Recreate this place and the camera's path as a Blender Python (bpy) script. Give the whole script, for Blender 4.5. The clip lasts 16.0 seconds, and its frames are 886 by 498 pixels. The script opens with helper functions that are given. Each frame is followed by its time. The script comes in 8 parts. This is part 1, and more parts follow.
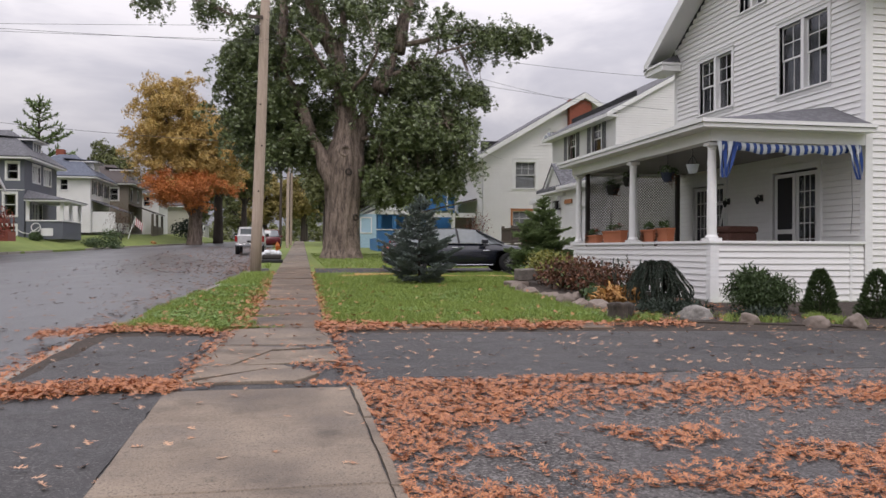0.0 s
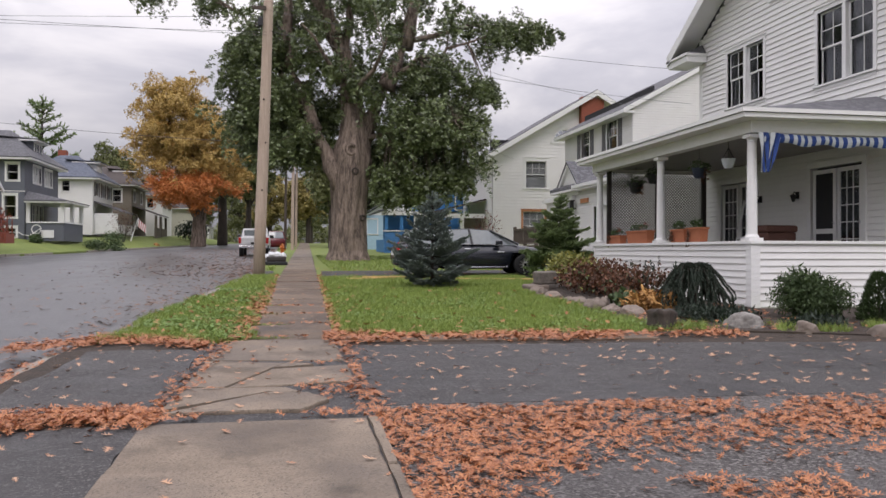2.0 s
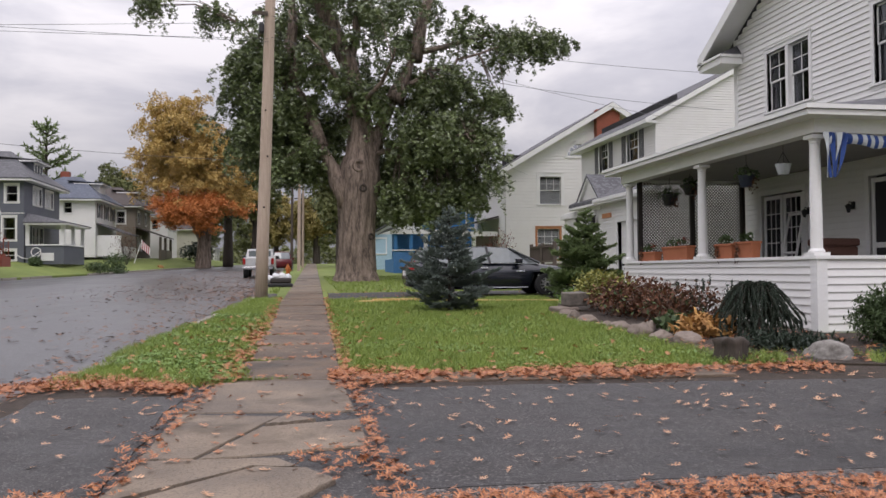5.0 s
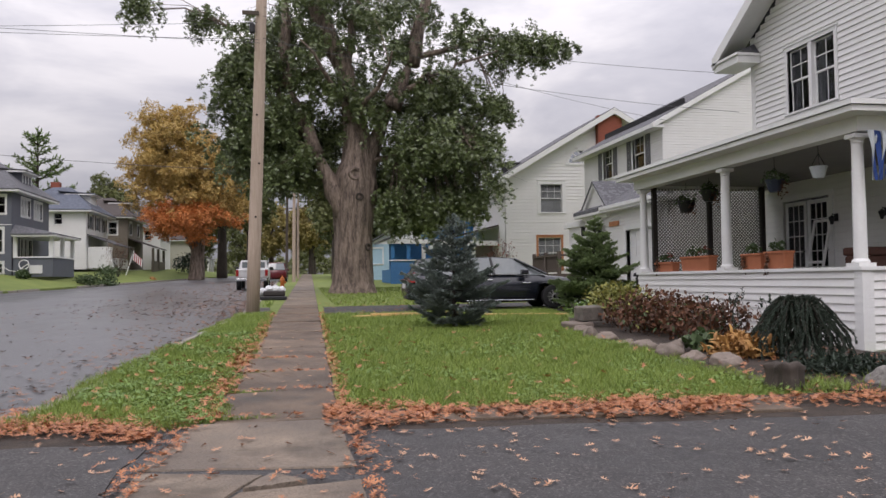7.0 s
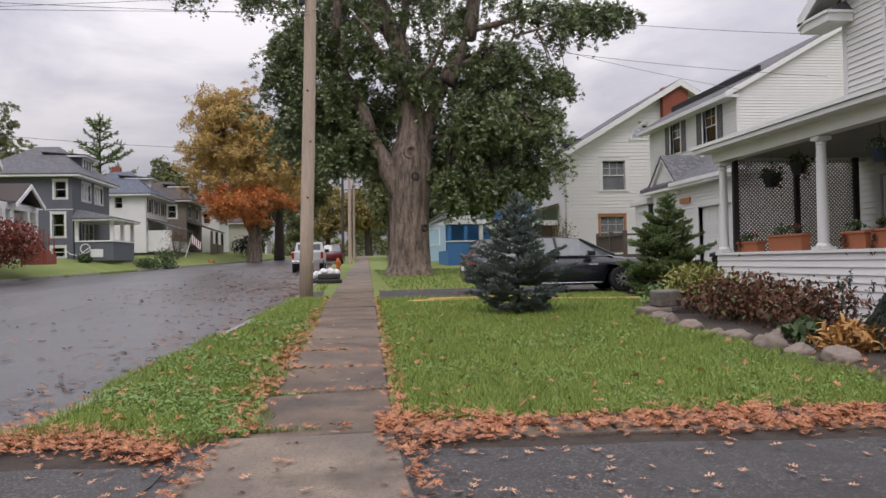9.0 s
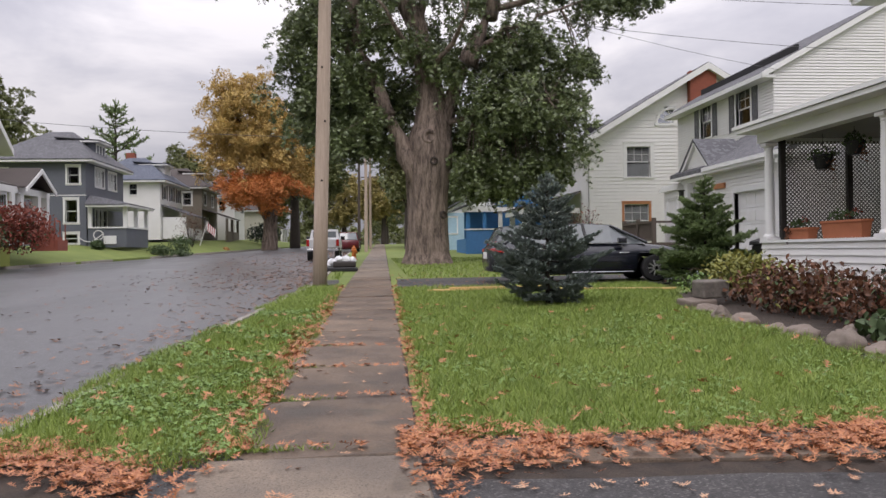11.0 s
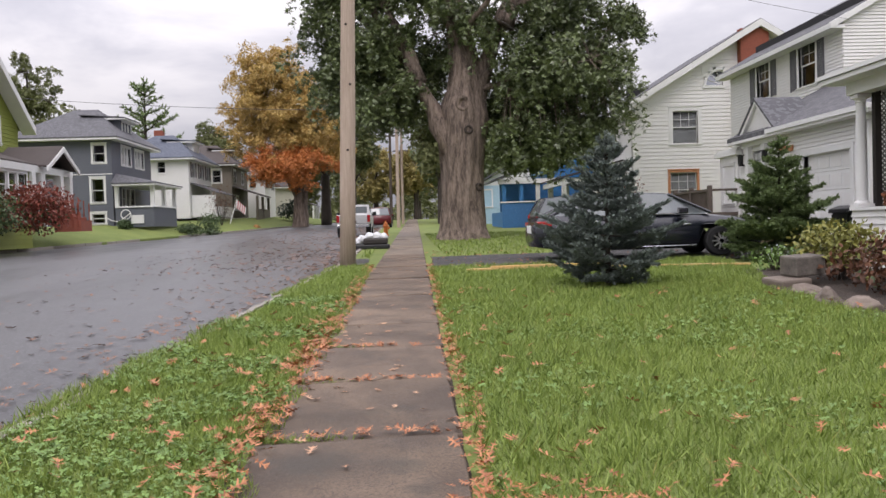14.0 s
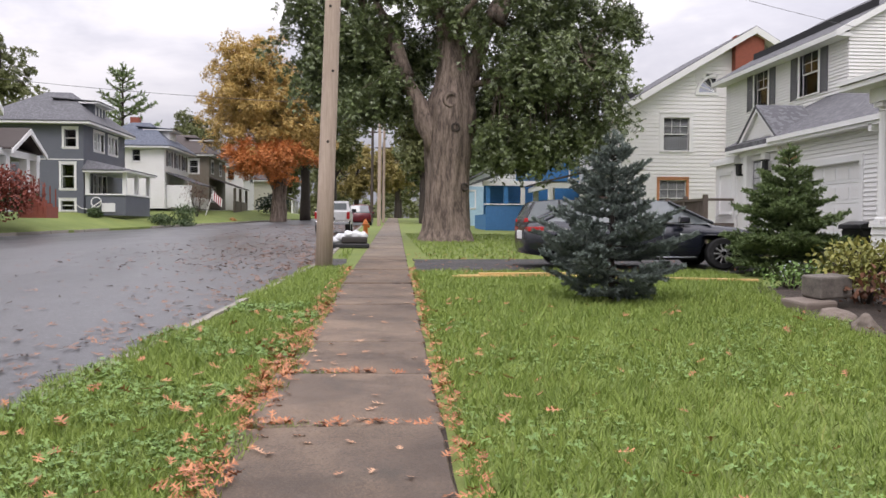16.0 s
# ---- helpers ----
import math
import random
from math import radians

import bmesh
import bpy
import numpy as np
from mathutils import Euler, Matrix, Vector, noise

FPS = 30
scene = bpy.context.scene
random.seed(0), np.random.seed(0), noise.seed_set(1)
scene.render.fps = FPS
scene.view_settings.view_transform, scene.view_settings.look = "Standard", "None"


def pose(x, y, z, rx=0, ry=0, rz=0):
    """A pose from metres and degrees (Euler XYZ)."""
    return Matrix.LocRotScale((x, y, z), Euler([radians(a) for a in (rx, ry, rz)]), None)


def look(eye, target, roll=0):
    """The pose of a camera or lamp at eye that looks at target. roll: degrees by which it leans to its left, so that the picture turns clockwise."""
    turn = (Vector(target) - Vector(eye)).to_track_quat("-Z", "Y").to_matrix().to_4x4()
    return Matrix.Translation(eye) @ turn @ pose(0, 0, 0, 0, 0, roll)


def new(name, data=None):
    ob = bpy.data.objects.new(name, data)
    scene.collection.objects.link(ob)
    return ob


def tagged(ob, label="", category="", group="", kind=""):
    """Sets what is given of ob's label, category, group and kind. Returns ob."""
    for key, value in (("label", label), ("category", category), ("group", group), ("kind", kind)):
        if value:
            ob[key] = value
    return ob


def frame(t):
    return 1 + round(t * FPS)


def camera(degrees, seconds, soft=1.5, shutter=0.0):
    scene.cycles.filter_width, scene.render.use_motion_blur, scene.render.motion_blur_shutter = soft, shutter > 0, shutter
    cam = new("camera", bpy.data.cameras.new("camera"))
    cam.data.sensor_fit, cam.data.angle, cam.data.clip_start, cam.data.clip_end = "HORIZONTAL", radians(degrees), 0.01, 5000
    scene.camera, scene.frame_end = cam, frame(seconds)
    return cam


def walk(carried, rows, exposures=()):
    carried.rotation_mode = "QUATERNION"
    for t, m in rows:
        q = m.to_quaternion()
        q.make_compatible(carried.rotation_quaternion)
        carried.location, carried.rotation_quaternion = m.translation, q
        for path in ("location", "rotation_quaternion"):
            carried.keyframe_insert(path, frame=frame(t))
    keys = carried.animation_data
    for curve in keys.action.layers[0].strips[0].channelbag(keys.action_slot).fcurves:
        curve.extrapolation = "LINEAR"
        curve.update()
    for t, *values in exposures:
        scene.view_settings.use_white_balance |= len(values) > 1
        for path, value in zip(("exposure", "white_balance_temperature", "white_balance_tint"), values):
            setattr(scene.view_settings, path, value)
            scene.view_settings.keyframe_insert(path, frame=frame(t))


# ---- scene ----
cam = camera(57.1, 16.0)
PATH = [
    (0, (0.035, -2.82, 1.256), (0.414, -0.856, 1.258), 0.2),
    (0.5, (0.042, -2.475, 1.195), (0.476, -0.523, 1.164), 0.6),
    (1, (0.064, -2.158, 1.25), (0.443, -0.195, 1.191), 0.2),
    (1.5, (0.058, -1.814, 1.244), (0.395, 0.157, 1.201), -0.0),
    (2, (0.047, -1.411, 1.251), (0.414, 0.555, 1.257), 0.1),
    (2.5, (0.046, -1.088, 1.265), (0.45, 0.871, 1.285), 0.4),
    (3, (0.072, -0.75, 1.229), (0.492, 1.206, 1.251), 0.1),
    (3.5, (0.095, -0.436, 1.294), (0.461, 1.53, 1.32), -0.1),
    (4, (0.105, -0.099, 1.255), (0.451, 1.87, 1.29), -0.2),
    (6.5, (0.221, 1.617, 1.324), (0.579, 3.583, 1.396), -0.8),
    (7, (0.219, 1.964, 1.355), (0.578, 3.93, 1.431), -0.8),
    (7.5, (0.267, 2.305, 1.317), (0.631, 4.27, 1.397), -0.9),
    (8, (0.294, 2.642, 1.374), (0.591, 4.619, 1.433), -1.0),
    (10.5, (0.323, 4.258, 1.416), (0.517, 6.249, 1.435), -1.1),
    (11, (0.31, 4.612, 1.35), (0.493, 6.603, 1.355), -0.9),
    (11.5, (0.284, 4.95, 1.395), (0.503, 6.937, 1.357), -0.3),
    (12, (0.296, 5.282, 1.358), (0.534, 7.266, 1.278), -0.3),
    (12.5, (0.3, 5.63, 1.371), (0.363, 7.628, 1.298), -1.9),
    (13, (0.313, 5.958, 1.392), (0.34, 7.957, 1.324), -2.4),
    (13.5, (0.316, 6.394, 1.324), (0.37, 8.392, 1.258), -2.2),
    (14, (0.335, 6.744, 1.365), (0.436, 8.741, 1.309), -1.8),
    (14.5, (0.361, 7.077, 1.328), (0.482, 9.072, 1.262), -1.6),
    (15, (0.383, 7.388, 1.384), (0.486, 9.384, 1.302), -1.4),
    (15.5, (0.349, 7.755, 1.357), (0.453, 9.751, 1.276), -0.5),
    (16, (0.292, 8.157, 1.405), (0.445, 10.15, 1.348), 0.3),
]
walk(cam, [(t, look(eye, target, roll)) for t, eye, target, roll in PATH],
     [(0.0, -0.02, 6500, 18), (2.0, 0.03, 6500, 18), (4.0, 0.0, 6500, 18), (6.5, -0.06, 6500, 18), (8.0, -0.06, 6500, 18), (10.5, 0.0, 6500, 18), (12.0, 0.16, 6500, 18), (13.0, 0.26, 6500, 18), (14.0, 0.22, 6500, 18), (16.0, 0.36, 6500, 18)])

# ---------------------------------------------------------------- light
world = bpy.data.worlds.new("overcast_sky")
scene.world = world
world.use_nodes = True
wt = world.node_tree
for n in list(wt.nodes):
    wt.nodes.remove(n)


def wnode(kind, **inputs):
    n = wt.nodes.new(kind)
    for k, v in inputs.items():
        n.inputs[k].default_value = v
    return n


w_out = wnode("ShaderNodeOutputWorld")
w_bg = wnode("ShaderNodeBackground", Strength=1.0)
w_sky = wnode("ShaderNodeTexSky")
w_sky.sky_type, w_sky.sun_disc = "NISHITA", False
w_sky.sun_elevation, w_sky.sun_rotation = radians(49), radians(190)
w_skyk = wnode("ShaderNodeVectorMath")
w_skyk.operation = "SCALE"
w_skyk.inputs["Scale"].default_value = 0.06
w_tc = wnode("ShaderNodeTexCoord")
w_map = wnode("ShaderNodeMapping")
w_map.inputs["Scale"].default_value = (1.0, 1.0, 2.6)
w_n1 = wnode("ShaderNodeTexNoise", Scale=2.3, Detail=6.0, Roughness=0.55, Distortion=0.35)
w_ramp = wnode("ShaderNodeValToRGB")
w_ramp.color_ramp.elements[0].position, w_ramp.color_ramp.elements[0].color = 0.38, (0.50, 0.515, 0.57, 1)
w_ramp.color_ramp.elements[1].position, w_ramp.color_ramp.elements[1].color = 0.60, (0.86, 0.86, 0.87, 1)
e = w_ramp.color_ramp.elements.new(0.5)
e.color = (0.655, 0.665, 0.705, 1)
w_sep = wnode("ShaderNodeSeparateXYZ")
w_up = wnode("ShaderNodeMapRange")
for k, v in (("From Min", 0.0), ("From Max", 0.9), ("To Min", 0.46), ("To Max", 2.9)):
    w_up.inputs[k].default_value = v
w_lift = wnode("ShaderNodeVectorMath")
w_lift.operation = "SCALE"
w_mix = wnode("ShaderNodeMix")
w_mix.data_type = "RGBA"
w_mix.inputs[0].default_value = 0.93
wl = wt.links
wl.new(w_tc.outputs["Generated"], w_map.inputs["Vector"])
wl.new(w_map.outputs["Vector"], w_n1.inputs["Vector"])
wl.new(w_n1.outputs["Fac"], w_ramp.inputs["Fac"])
wl.new(w_tc.outputs["Generated"], w_sep.inputs["Vector"])
wl.new(w_sep.outputs["Z"], w_up.inputs["Value"])
wl.new(w_ramp.outputs["Color"], w_lift.inputs[0])
wl.new(w_up.outputs["Result"], w_lift.inputs["Scale"])
wl.new(w_sky.outputs["Color"], w_skyk.inputs[0])
wl.new(w_skyk.outputs["Vector"], w_mix.inputs[6])
wl.new(w_lift.outputs["Vector"], w_mix.inputs[7])
wl.new(w_mix.outputs[2], w_bg.inputs["Color"])
wl.new(w_bg.outputs["Background"], w_out.inputs["Surface"])

sun = new("sun", bpy.data.lights.new("sun", "SUN"))
sun.data.energy, sun.data.angle, sun.data.color = 0.85, radians(25), (1.0, 0.96, 0.9)
sun.matrix_world = look((-5, -17, 34), (0, 12, 0))

# ---------------------------------------------------------------- materials


def material(name, color, rough=0.6, metal=0.0, dark=None, scale=6.0, fine=60.0, contrast=1.0, bump=0.2, bump_scale=None,
             spec=0.5, island=0.0, rnd=0.0, wet=0.0, stretch=None, transmission=0.0, wet_scale=0.7, stain=None, stain_scale=0.6, stain_at=0.55, deep=0.01, grain=0.4, speck=None, speck_scale=110.0, speck_at=0.8):
    """Colour mottled at two scales, with fine relief, per-island or per-object variation and wet patches."""
    m = bpy.data.materials.new(name)
    m.use_nodes = True
    nt = m.node_tree
    b = nt.nodes["Principled BSDF"]
    b.inputs["Roughness"].default_value, b.inputs["Metallic"].default_value = rough, metal
    b.inputs["Specular IOR Level"].default_value = spec
    b.inputs["Transmission Weight"].default_value = transmission
    dark = dark or tuple(c * 0.72 for c in color)
    geo = nt.nodes.new("ShaderNodeNewGeometry")
    vec = geo.outputs["Position"]
    if stretch:
        mp = nt.nodes.new("ShaderNodeMapping")
        mp.inputs["Scale"].default_value = stretch
        nt.links.new(vec, mp.inputs["Vector"])
        vec = mp.outputs["Vector"]

    def tex(s, detail=5.0, rough=0.6):
        n = nt.nodes.new("ShaderNodeTexNoise")
        n.inputs["Scale"].default_value, n.inputs["Detail"].default_value, n.inputs["Roughness"].default_value = s, detail, rough
        nt.links.new(vec, n.inputs["Vector"])
        return n.outputs["Fac"]

    def math_node(op, a, bb):
        n = nt.nodes.new("ShaderNodeMath")
        n.operation = op
        for i, v in enumerate((a, bb)):
            if isinstance(v, (int, float)):
                n.inputs[i].default_value = v
            else:
                nt.links.new(v, n.inputs[i])
        return n.outputs[0]

    def span(v, lo, hi, to0=0.0, to1=1.0):
        n = nt.nodes.new("ShaderNodeMapRange")
        for k, x in (("From Min", lo), ("From Max", hi), ("To Min", to0), ("To Max", to1)):
            n.inputs[k].default_value = x
        nt.links.new(v, n.inputs["Value"])
        return n.outputs["Result"]

    big, small = tex(scale), tex(fine, 3.0, 0.7)
    f = math_node("ADD", math_node("MULTIPLY", big, 1 - grain), math_node("MULTIPLY", small, grain))
    f = span(f, 0.5 - 0.22 / contrast, 0.5 + 0.22 / contrast)
    if island:
        f = math_node("ADD", math_node("MULTIPLY", f, 1 - island), math_node("MULTIPLY", geo.outputs["Random Per Island"], island))
    if rnd:
        oi = nt.nodes.new("ShaderNodeObjectInfo")
        f = math_node("ADD", math_node("MULTIPLY", f, 1 - rnd), math_node("MULTIPLY", oi.outputs["Random"], rnd))
    mix = nt.nodes.new("ShaderNodeMix")
    mix.data_type = "RGBA"
    mix.inputs[6].default_value, mix.inputs[7].default_value = (*dark, 1), (*color, 1)
    nt.links.new(f, mix.inputs[0])
    col = mix.outputs[2]
    if stain:
        sm = nt.nodes.new("ShaderNodeMix")
        sm.data_type = "RGBA"
        sm.inputs[7].default_value = (*stain, 1)
        nt.links.new(col, sm.inputs[6])
        nt.links.new(span(tex(stain_scale, 6.0, 0.65), stain_at, stain_at + 0.12), sm.inputs[0])
        col = sm.outputs[2]
    if speck:
        vo = nt.nodes.new("ShaderNodeTexVoronoi")
        vo.inputs["Scale"].default_value = speck_scale
        nt.links.new(geo.outputs["Position"], vo.inputs["Vector"])
        sx = nt.nodes.new("ShaderNodeSeparateColor")
        nt.links.new(vo.outputs["Color"], sx.inputs["Color"])
        pm = nt.nodes.new("ShaderNodeMix")
        pm.data_type = "RGBA"
        pm.inputs[7].default_value = (*speck, 1)
        nt.links.new(col, pm.inputs[6])
        nt.links.new(span(sx.outputs["Red"], speck_at, speck_at + 0.12, 0.0, 0.85), pm.inputs[0])
        col = pm.outputs[2]
    if wet:
        wf = span(tex(wet_scale, 4.0, 0.6), 0.42, 0.62)
        wm = nt.nodes.new("ShaderNodeMix")
        wm.data_type = "RGBA"
        wm.blend_type = "MULTIPLY"
        wm.inputs[7].default_value = (0.62, 0.62, 0.64, 1)
        nt.links.new(col, wm.inputs[6])
        nt.links.new(wf, wm.inputs[0])
        col = wm.outputs[2]
        nt.links.new(span(wf, 0, 1, rough, rough - wet), b.inputs["Roughness"])
    nt.links.new(col, b.inputs["Base Color"])
    if bump:
        bn = nt.nodes.new("ShaderNodeBump")
        bn.inputs["Strength"].default_value, bn.inputs["Distance"].default_value = bump, deep
        nt.links.new(tex(bump_scale or fine * 1.5, 4.0, 0.7), bn.inputs["Height"])
        nt.links.new(bn.outputs["Normal"], b.inputs["Normal"])
    return m


M_white = material("white_paint", (0.78, 0.775, 0.76), 0.5, dark=(0.69, 0.68, 0.655), scale=1.3, fine=14, bump=0.05, rnd=0.25)
M_trim = material("white_trim", (0.80, 0.80, 0.79), 0.45, dark=(0.70, 0.70, 0.68), scale=2, fine=25, bump=0.05)
# grey of porch floor and ceiling includes the shade under the porch roof
M_porch_in = material("porch_inside_shade", (0.27, 0.26, 0.24), 0.6, scale=2, fine=20, bump=0.05)
M_roof = material("grey_shingles", (0.115, 0.115, 0.125), 0.85, dark=(0.06, 0.06, 0.066), scale=1.2, fine=9, bump=0.6, stretch=(1, 1, 3), island=0.3, speck=(0.135, 0.135, 0.145), speck_scale=10, speck_at=0.6)
M_roof_bl = material("blue_grey_shingles", (0.10, 0.115, 0.15), 0.85, dark=(0.055, 0.062, 0.085), scale=1.2, fine=9, bump=0.5, speck=(0.12, 0.138, 0.175), speck_scale=10, speck_at=0.65)
M_roof_br = material("brown_shingles", (0.075, 0.06, 0.055), 0.85, scale=1.2, fine=9, bump=0.5)
M_glass = material("window_glass", (0.45, 0.47, 0.5), 0.03, spec=0.6, bump=0.0, transmission=1.0, scale=1, fine=3)
# near-black in place of unlit rooms' shade; also the screen door's dark mesh
M_dark = material("room_shade_and_screen_dark", (0.03, 0.03, 0.033), 0.9, bump=0)
M_curtain = material("grey_curtain", (0.58, 0.58, 0.60), 0.9, dark=(0.27, 0.27, 0.28), scale=3, fine=12, stretch=(6, 6, 0.7), bump=0.1, contrast=1.6)
M_darkwood = material("dark_post_paint", (0.035, 0.028, 0.025), 0.6, bump=0.1)
M_shutter = material("grey_shutter_paint", (0.14, 0.14, 0.15), 0.6, bump=0.05)
M_grey = material("grey_siding_paint", (0.125, 0.135, 0.16), 0.6, dark=(0.10, 0.108, 0.13), scale=1, fine=8, bump=0.05)
M_green = material("green_siding_paint", (0.235, 0.27, 0.045), 0.6, dark=(0.20, 0.235, 0.04), scale=1, fine=8, bump=0.05)
M_cream = material("cream_siding_paint", (0.50, 0.49, 0.40), 0.6, bump=0.05)
M_tan = material("tan_siding_paint", (0.22, 0.19, 0.15), 0.7, bump=0.05)
M_blue = material("bright_blue_paint", (0.045, 0.20, 0.46), 0.5, bump=0.05)
M_ltblue = material("pale_blue_paint", (0.40, 0.58, 0.68), 0.5, bump=0.05)
M_brick = material("red_brick", (0.30, 0.085, 0.05), 0.85, dark=(0.2, 0.06, 0.04), fine=25, bump=0.4)
M_wood = material("new_pine", (0.62, 0.42, 0.17), 0.6, dark=(0.5, 0.32, 0.12), stretch=(1, 12, 12), bump=0.1)
M_rawwood = material("raw_wood_casing", (0.50, 0.22, 0.10), 0.7, bump=0.1)
M_concrete = material("sidewalk_concrete", (0.235, 0.172, 0.122), 0.7, dark=(0.080, 0.058, 0.042), scale=1.6, fine=70, grain=0.55, contrast=2.2, bump=0.5, rnd=0.3, spec=0.3,
                      wet=0.22, wet_scale=1.1, stain=(0.095, 0.078, 0.06), stain_scale=1.4, stain_at=0.56, speck=(0.085, 0.065, 0.05), speck_scale=95, speck_at=0.82)
M_newcon = material("pale_concrete", (0.29, 0.232, 0.175), 0.78, dark=(0.15, 0.117, 0.088), scale=1.2, fine=70, grain=0.55, contrast=2.0, bump=0.5, rnd=0.2, spec=0.35,
                    wet=0.2, wet_scale=0.8, stain=(0.12, 0.094, 0.07), stain_scale=0.9, stain_at=0.54, speck=(0.11, 0.09, 0.07), speck_scale=90, speck_at=0.82)
M_kerb = material("kerb_concrete", (0.34, 0.31, 0.27), 0.8, dark=(0.2, 0.18, 0.15), fine=60, bump=0.5)
M_road = material("wet_road_asphalt", (0.092, 0.093, 0.098), 0.46, dark=(0.060, 0.058, 0.058), scale=0.35, fine=40, contrast=1.3, grain=0.5, bump=0.3, bump_scale=70,
                  wet=0.16, wet_scale=0.22, stretch=(1.0, 0.35, 1.0), stain=(0.058, 0.055, 0.052), stain_scale=0.7, stain_at=0.62, speck=(0.16, 0.16, 0.165), speck_scale=45, speck_at=0.82)
M_drive = material("driveway_asphalt", (0.054, 0.050, 0.049), 0.75, dark=(0.022, 0.020, 0.020), scale=1.1, fine=48, contrast=2.0, grain=0.65, bump=0.8, bump_scale=60, wet=0.25, wet_scale=0.8, speck=(0.145, 0.135, 0.13), speck_scale=75, speck_at=0.82)
M_gravel = material("worn_gravel_asphalt", (0.125, 0.113, 0.106), 0.8, dark=(0.026, 0.023, 0.022), scale=1.4, fine=42, contrast=2.6, grain=0.7, bump=1.0, bump_scale=45, deep=0.02, wet=0.2, speck=(0.21, 0.195, 0.185), speck_scale=55, speck_at=0.72)
M_soil = material("lawn_soil", (0.062, 0.085, 0.022), 0.95, dark=(0.032, 0.045, 0.013), scale=2, fine=30, bump=0.8)
M_lawnfar = material("distant_lawn", (0.20, 0.235, 0.055), 0.95, dark=(0.09, 0.135, 0.028), scale=0.6, fine=14, bump=0.8, bump_scale=30)
M_mulch = material("dark_mulch", (0.06, 0.042, 0.030), 0.95, dark=(0.024, 0.018, 0.014), scale=5, fine=45, bump=1.0, contrast=1.6)
M_grass = material("grass_blades", (0.29, 0.37, 0.082), 0.5, dark=(0.10, 0.158, 0.033), scale=0.9, fine=5, island=0.6, bump=0, contrast=1.2, spec=0.3)
M_clover = material("clover_leaves", (0.20, 0.315, 0.08), 0.55, dark=(0.085, 0.15, 0.038), island=0.6, bump=0, spec=0.3)
M_leaf = material("fallen_oak_leaf", (0.55, 0.235, 0.095), 0.5, dark=(0.20, 0.050, 0.015), scale=3, fine=40, island=0.9, bump=0.1, contrast=1.2)
M_leaf_wet = material("sodden_leaf", (0.30, 0.13, 0.06), 0.4, dark=(0.075, 0.035, 0.018), scale=3, fine=40, island=0.9, bump=0.1)
M_leaf_pale = material("dry_oak_leaf", (0.62, 0.40, 0.25), 0.55, dark=(0.36, 0.15, 0.065), scale=3, fine=40, island=0.9, bump=0.1)
M_leaf_ob = material("single_oak_leaf", (0.62, 0.38, 0.23), 0.5, dark=(0.36, 0.15, 0.065), scale=3, fine=40, rnd=0.7, bump=0.1)
M_bark = material("maple_bark", (0.29, 0.225, 0.18), 0.95, dark=(0.085, 0.064, 0.052), scale=2.2, fine=9, stretch=(3, 3, 0.5), bump=1.0, bump_scale=7, contrast=2.4, deep=0.06)
M_barkdk = material("dark_bark", (0.075, 0.06, 0.048), 0.95, dark=(0.03, 0.024, 0.02), scale=3, fine=12, stretch=(3, 3, 0.5), bump=0.8)
M_pole = material("weathered_pole_wood", (0.50, 0.40, 0.32), 0.85, dark=(0.33, 0.255, 0.195), scale=3, fine=14, stretch=(8, 8, 0.35), bump=0.5, bump_scale=20, contrast=1.3)
M_pole2 = material("dark_pole_wood", (0.09, 0.07, 0.055), 0.85, stretch=(6, 6, 0.4), bump=0.4)
M_maple = material("green_maple_leaf", (0.20, 0.25, 0.095), 0.36, dark=(0.036, 0.056, 0.022), scale=0.45, fine=2.2, island=0.6, bump=0, contrast=1.2, spec=0.6)
M_autumn = material("golden_maple_leaf", (0.66, 0.46, 0.14), 0.6, dark=(0.30, 0.20, 0.065), scale=0.4, fine=2.0, island=0.5, bump=0, contrast=1.2)
M_orange = material("orange_maple_leaf", (0.68, 0.25, 0.065), 0.6, dark=(0.38, 0.13, 0.035), scale=0.5, fine=2.0, island=0.5, bump=0)
M_fargreen = material("distant_foliage", (0.20, 0.215, 0.075), 0.7, dark=(0.075, 0.09, 0.035), scale=0.3, fine=1.4, island=0.5, bump=0)
M_faryellow = material("distant_yellow_foliage", (0.38, 0.30, 0.09), 0.7, dark=(0.17, 0.15, 0.05), scale=0.3, fine=1.4, island=0.5, bump=0)
M_spruce = material("blue_spruce_needles", (0.29, 0.345, 0.31), 0.55, dark=(0.050, 0.070, 0.060), scale=3, fine=14, island=0.55, bump=0, contrast=1.3)
M_fir = material("green_fir_needles", (0.28, 0.37, 0.14), 0.6, dark=(0.055, 0.095, 0.04), scale=3, fine=14, island=0.5, bump=0, contrast=1.3)
M_yew = material("dark_yew_needles", (0.085, 0.135, 0.042), 0.6, dark=(0.022, 0.042, 0.014), scale=4, fine=18, island=0.5, bump=0)
M_weep = material("weeping_conifer_needles", (0.038, 0.060, 0.036), 0.6, dark=(0.012, 0.022, 0.014), scale=4, fine=18, island=0.5, bump=0)
M_russet = material("russet_perennial", (0.165, 0.062, 0.026), 0.7, dark=(0.038, 0.020, 0.011), scale=3, fine=12, island=0.7, bump=0)
M_yelgreen = material("yellowing_shrub_leaf", (0.30, 0.28, 0.06), 0.6, dark=(0.12, 0.14, 0.03), scale=3, fine=12, island=0.6, bump=0)
M_hosta = material("withered_gold_leaf", (0.52, 0.29, 0.085), 0.7, dark=(0.20, 0.085, 0.022), scale=4, fine=15, island=0.7, bump=0)
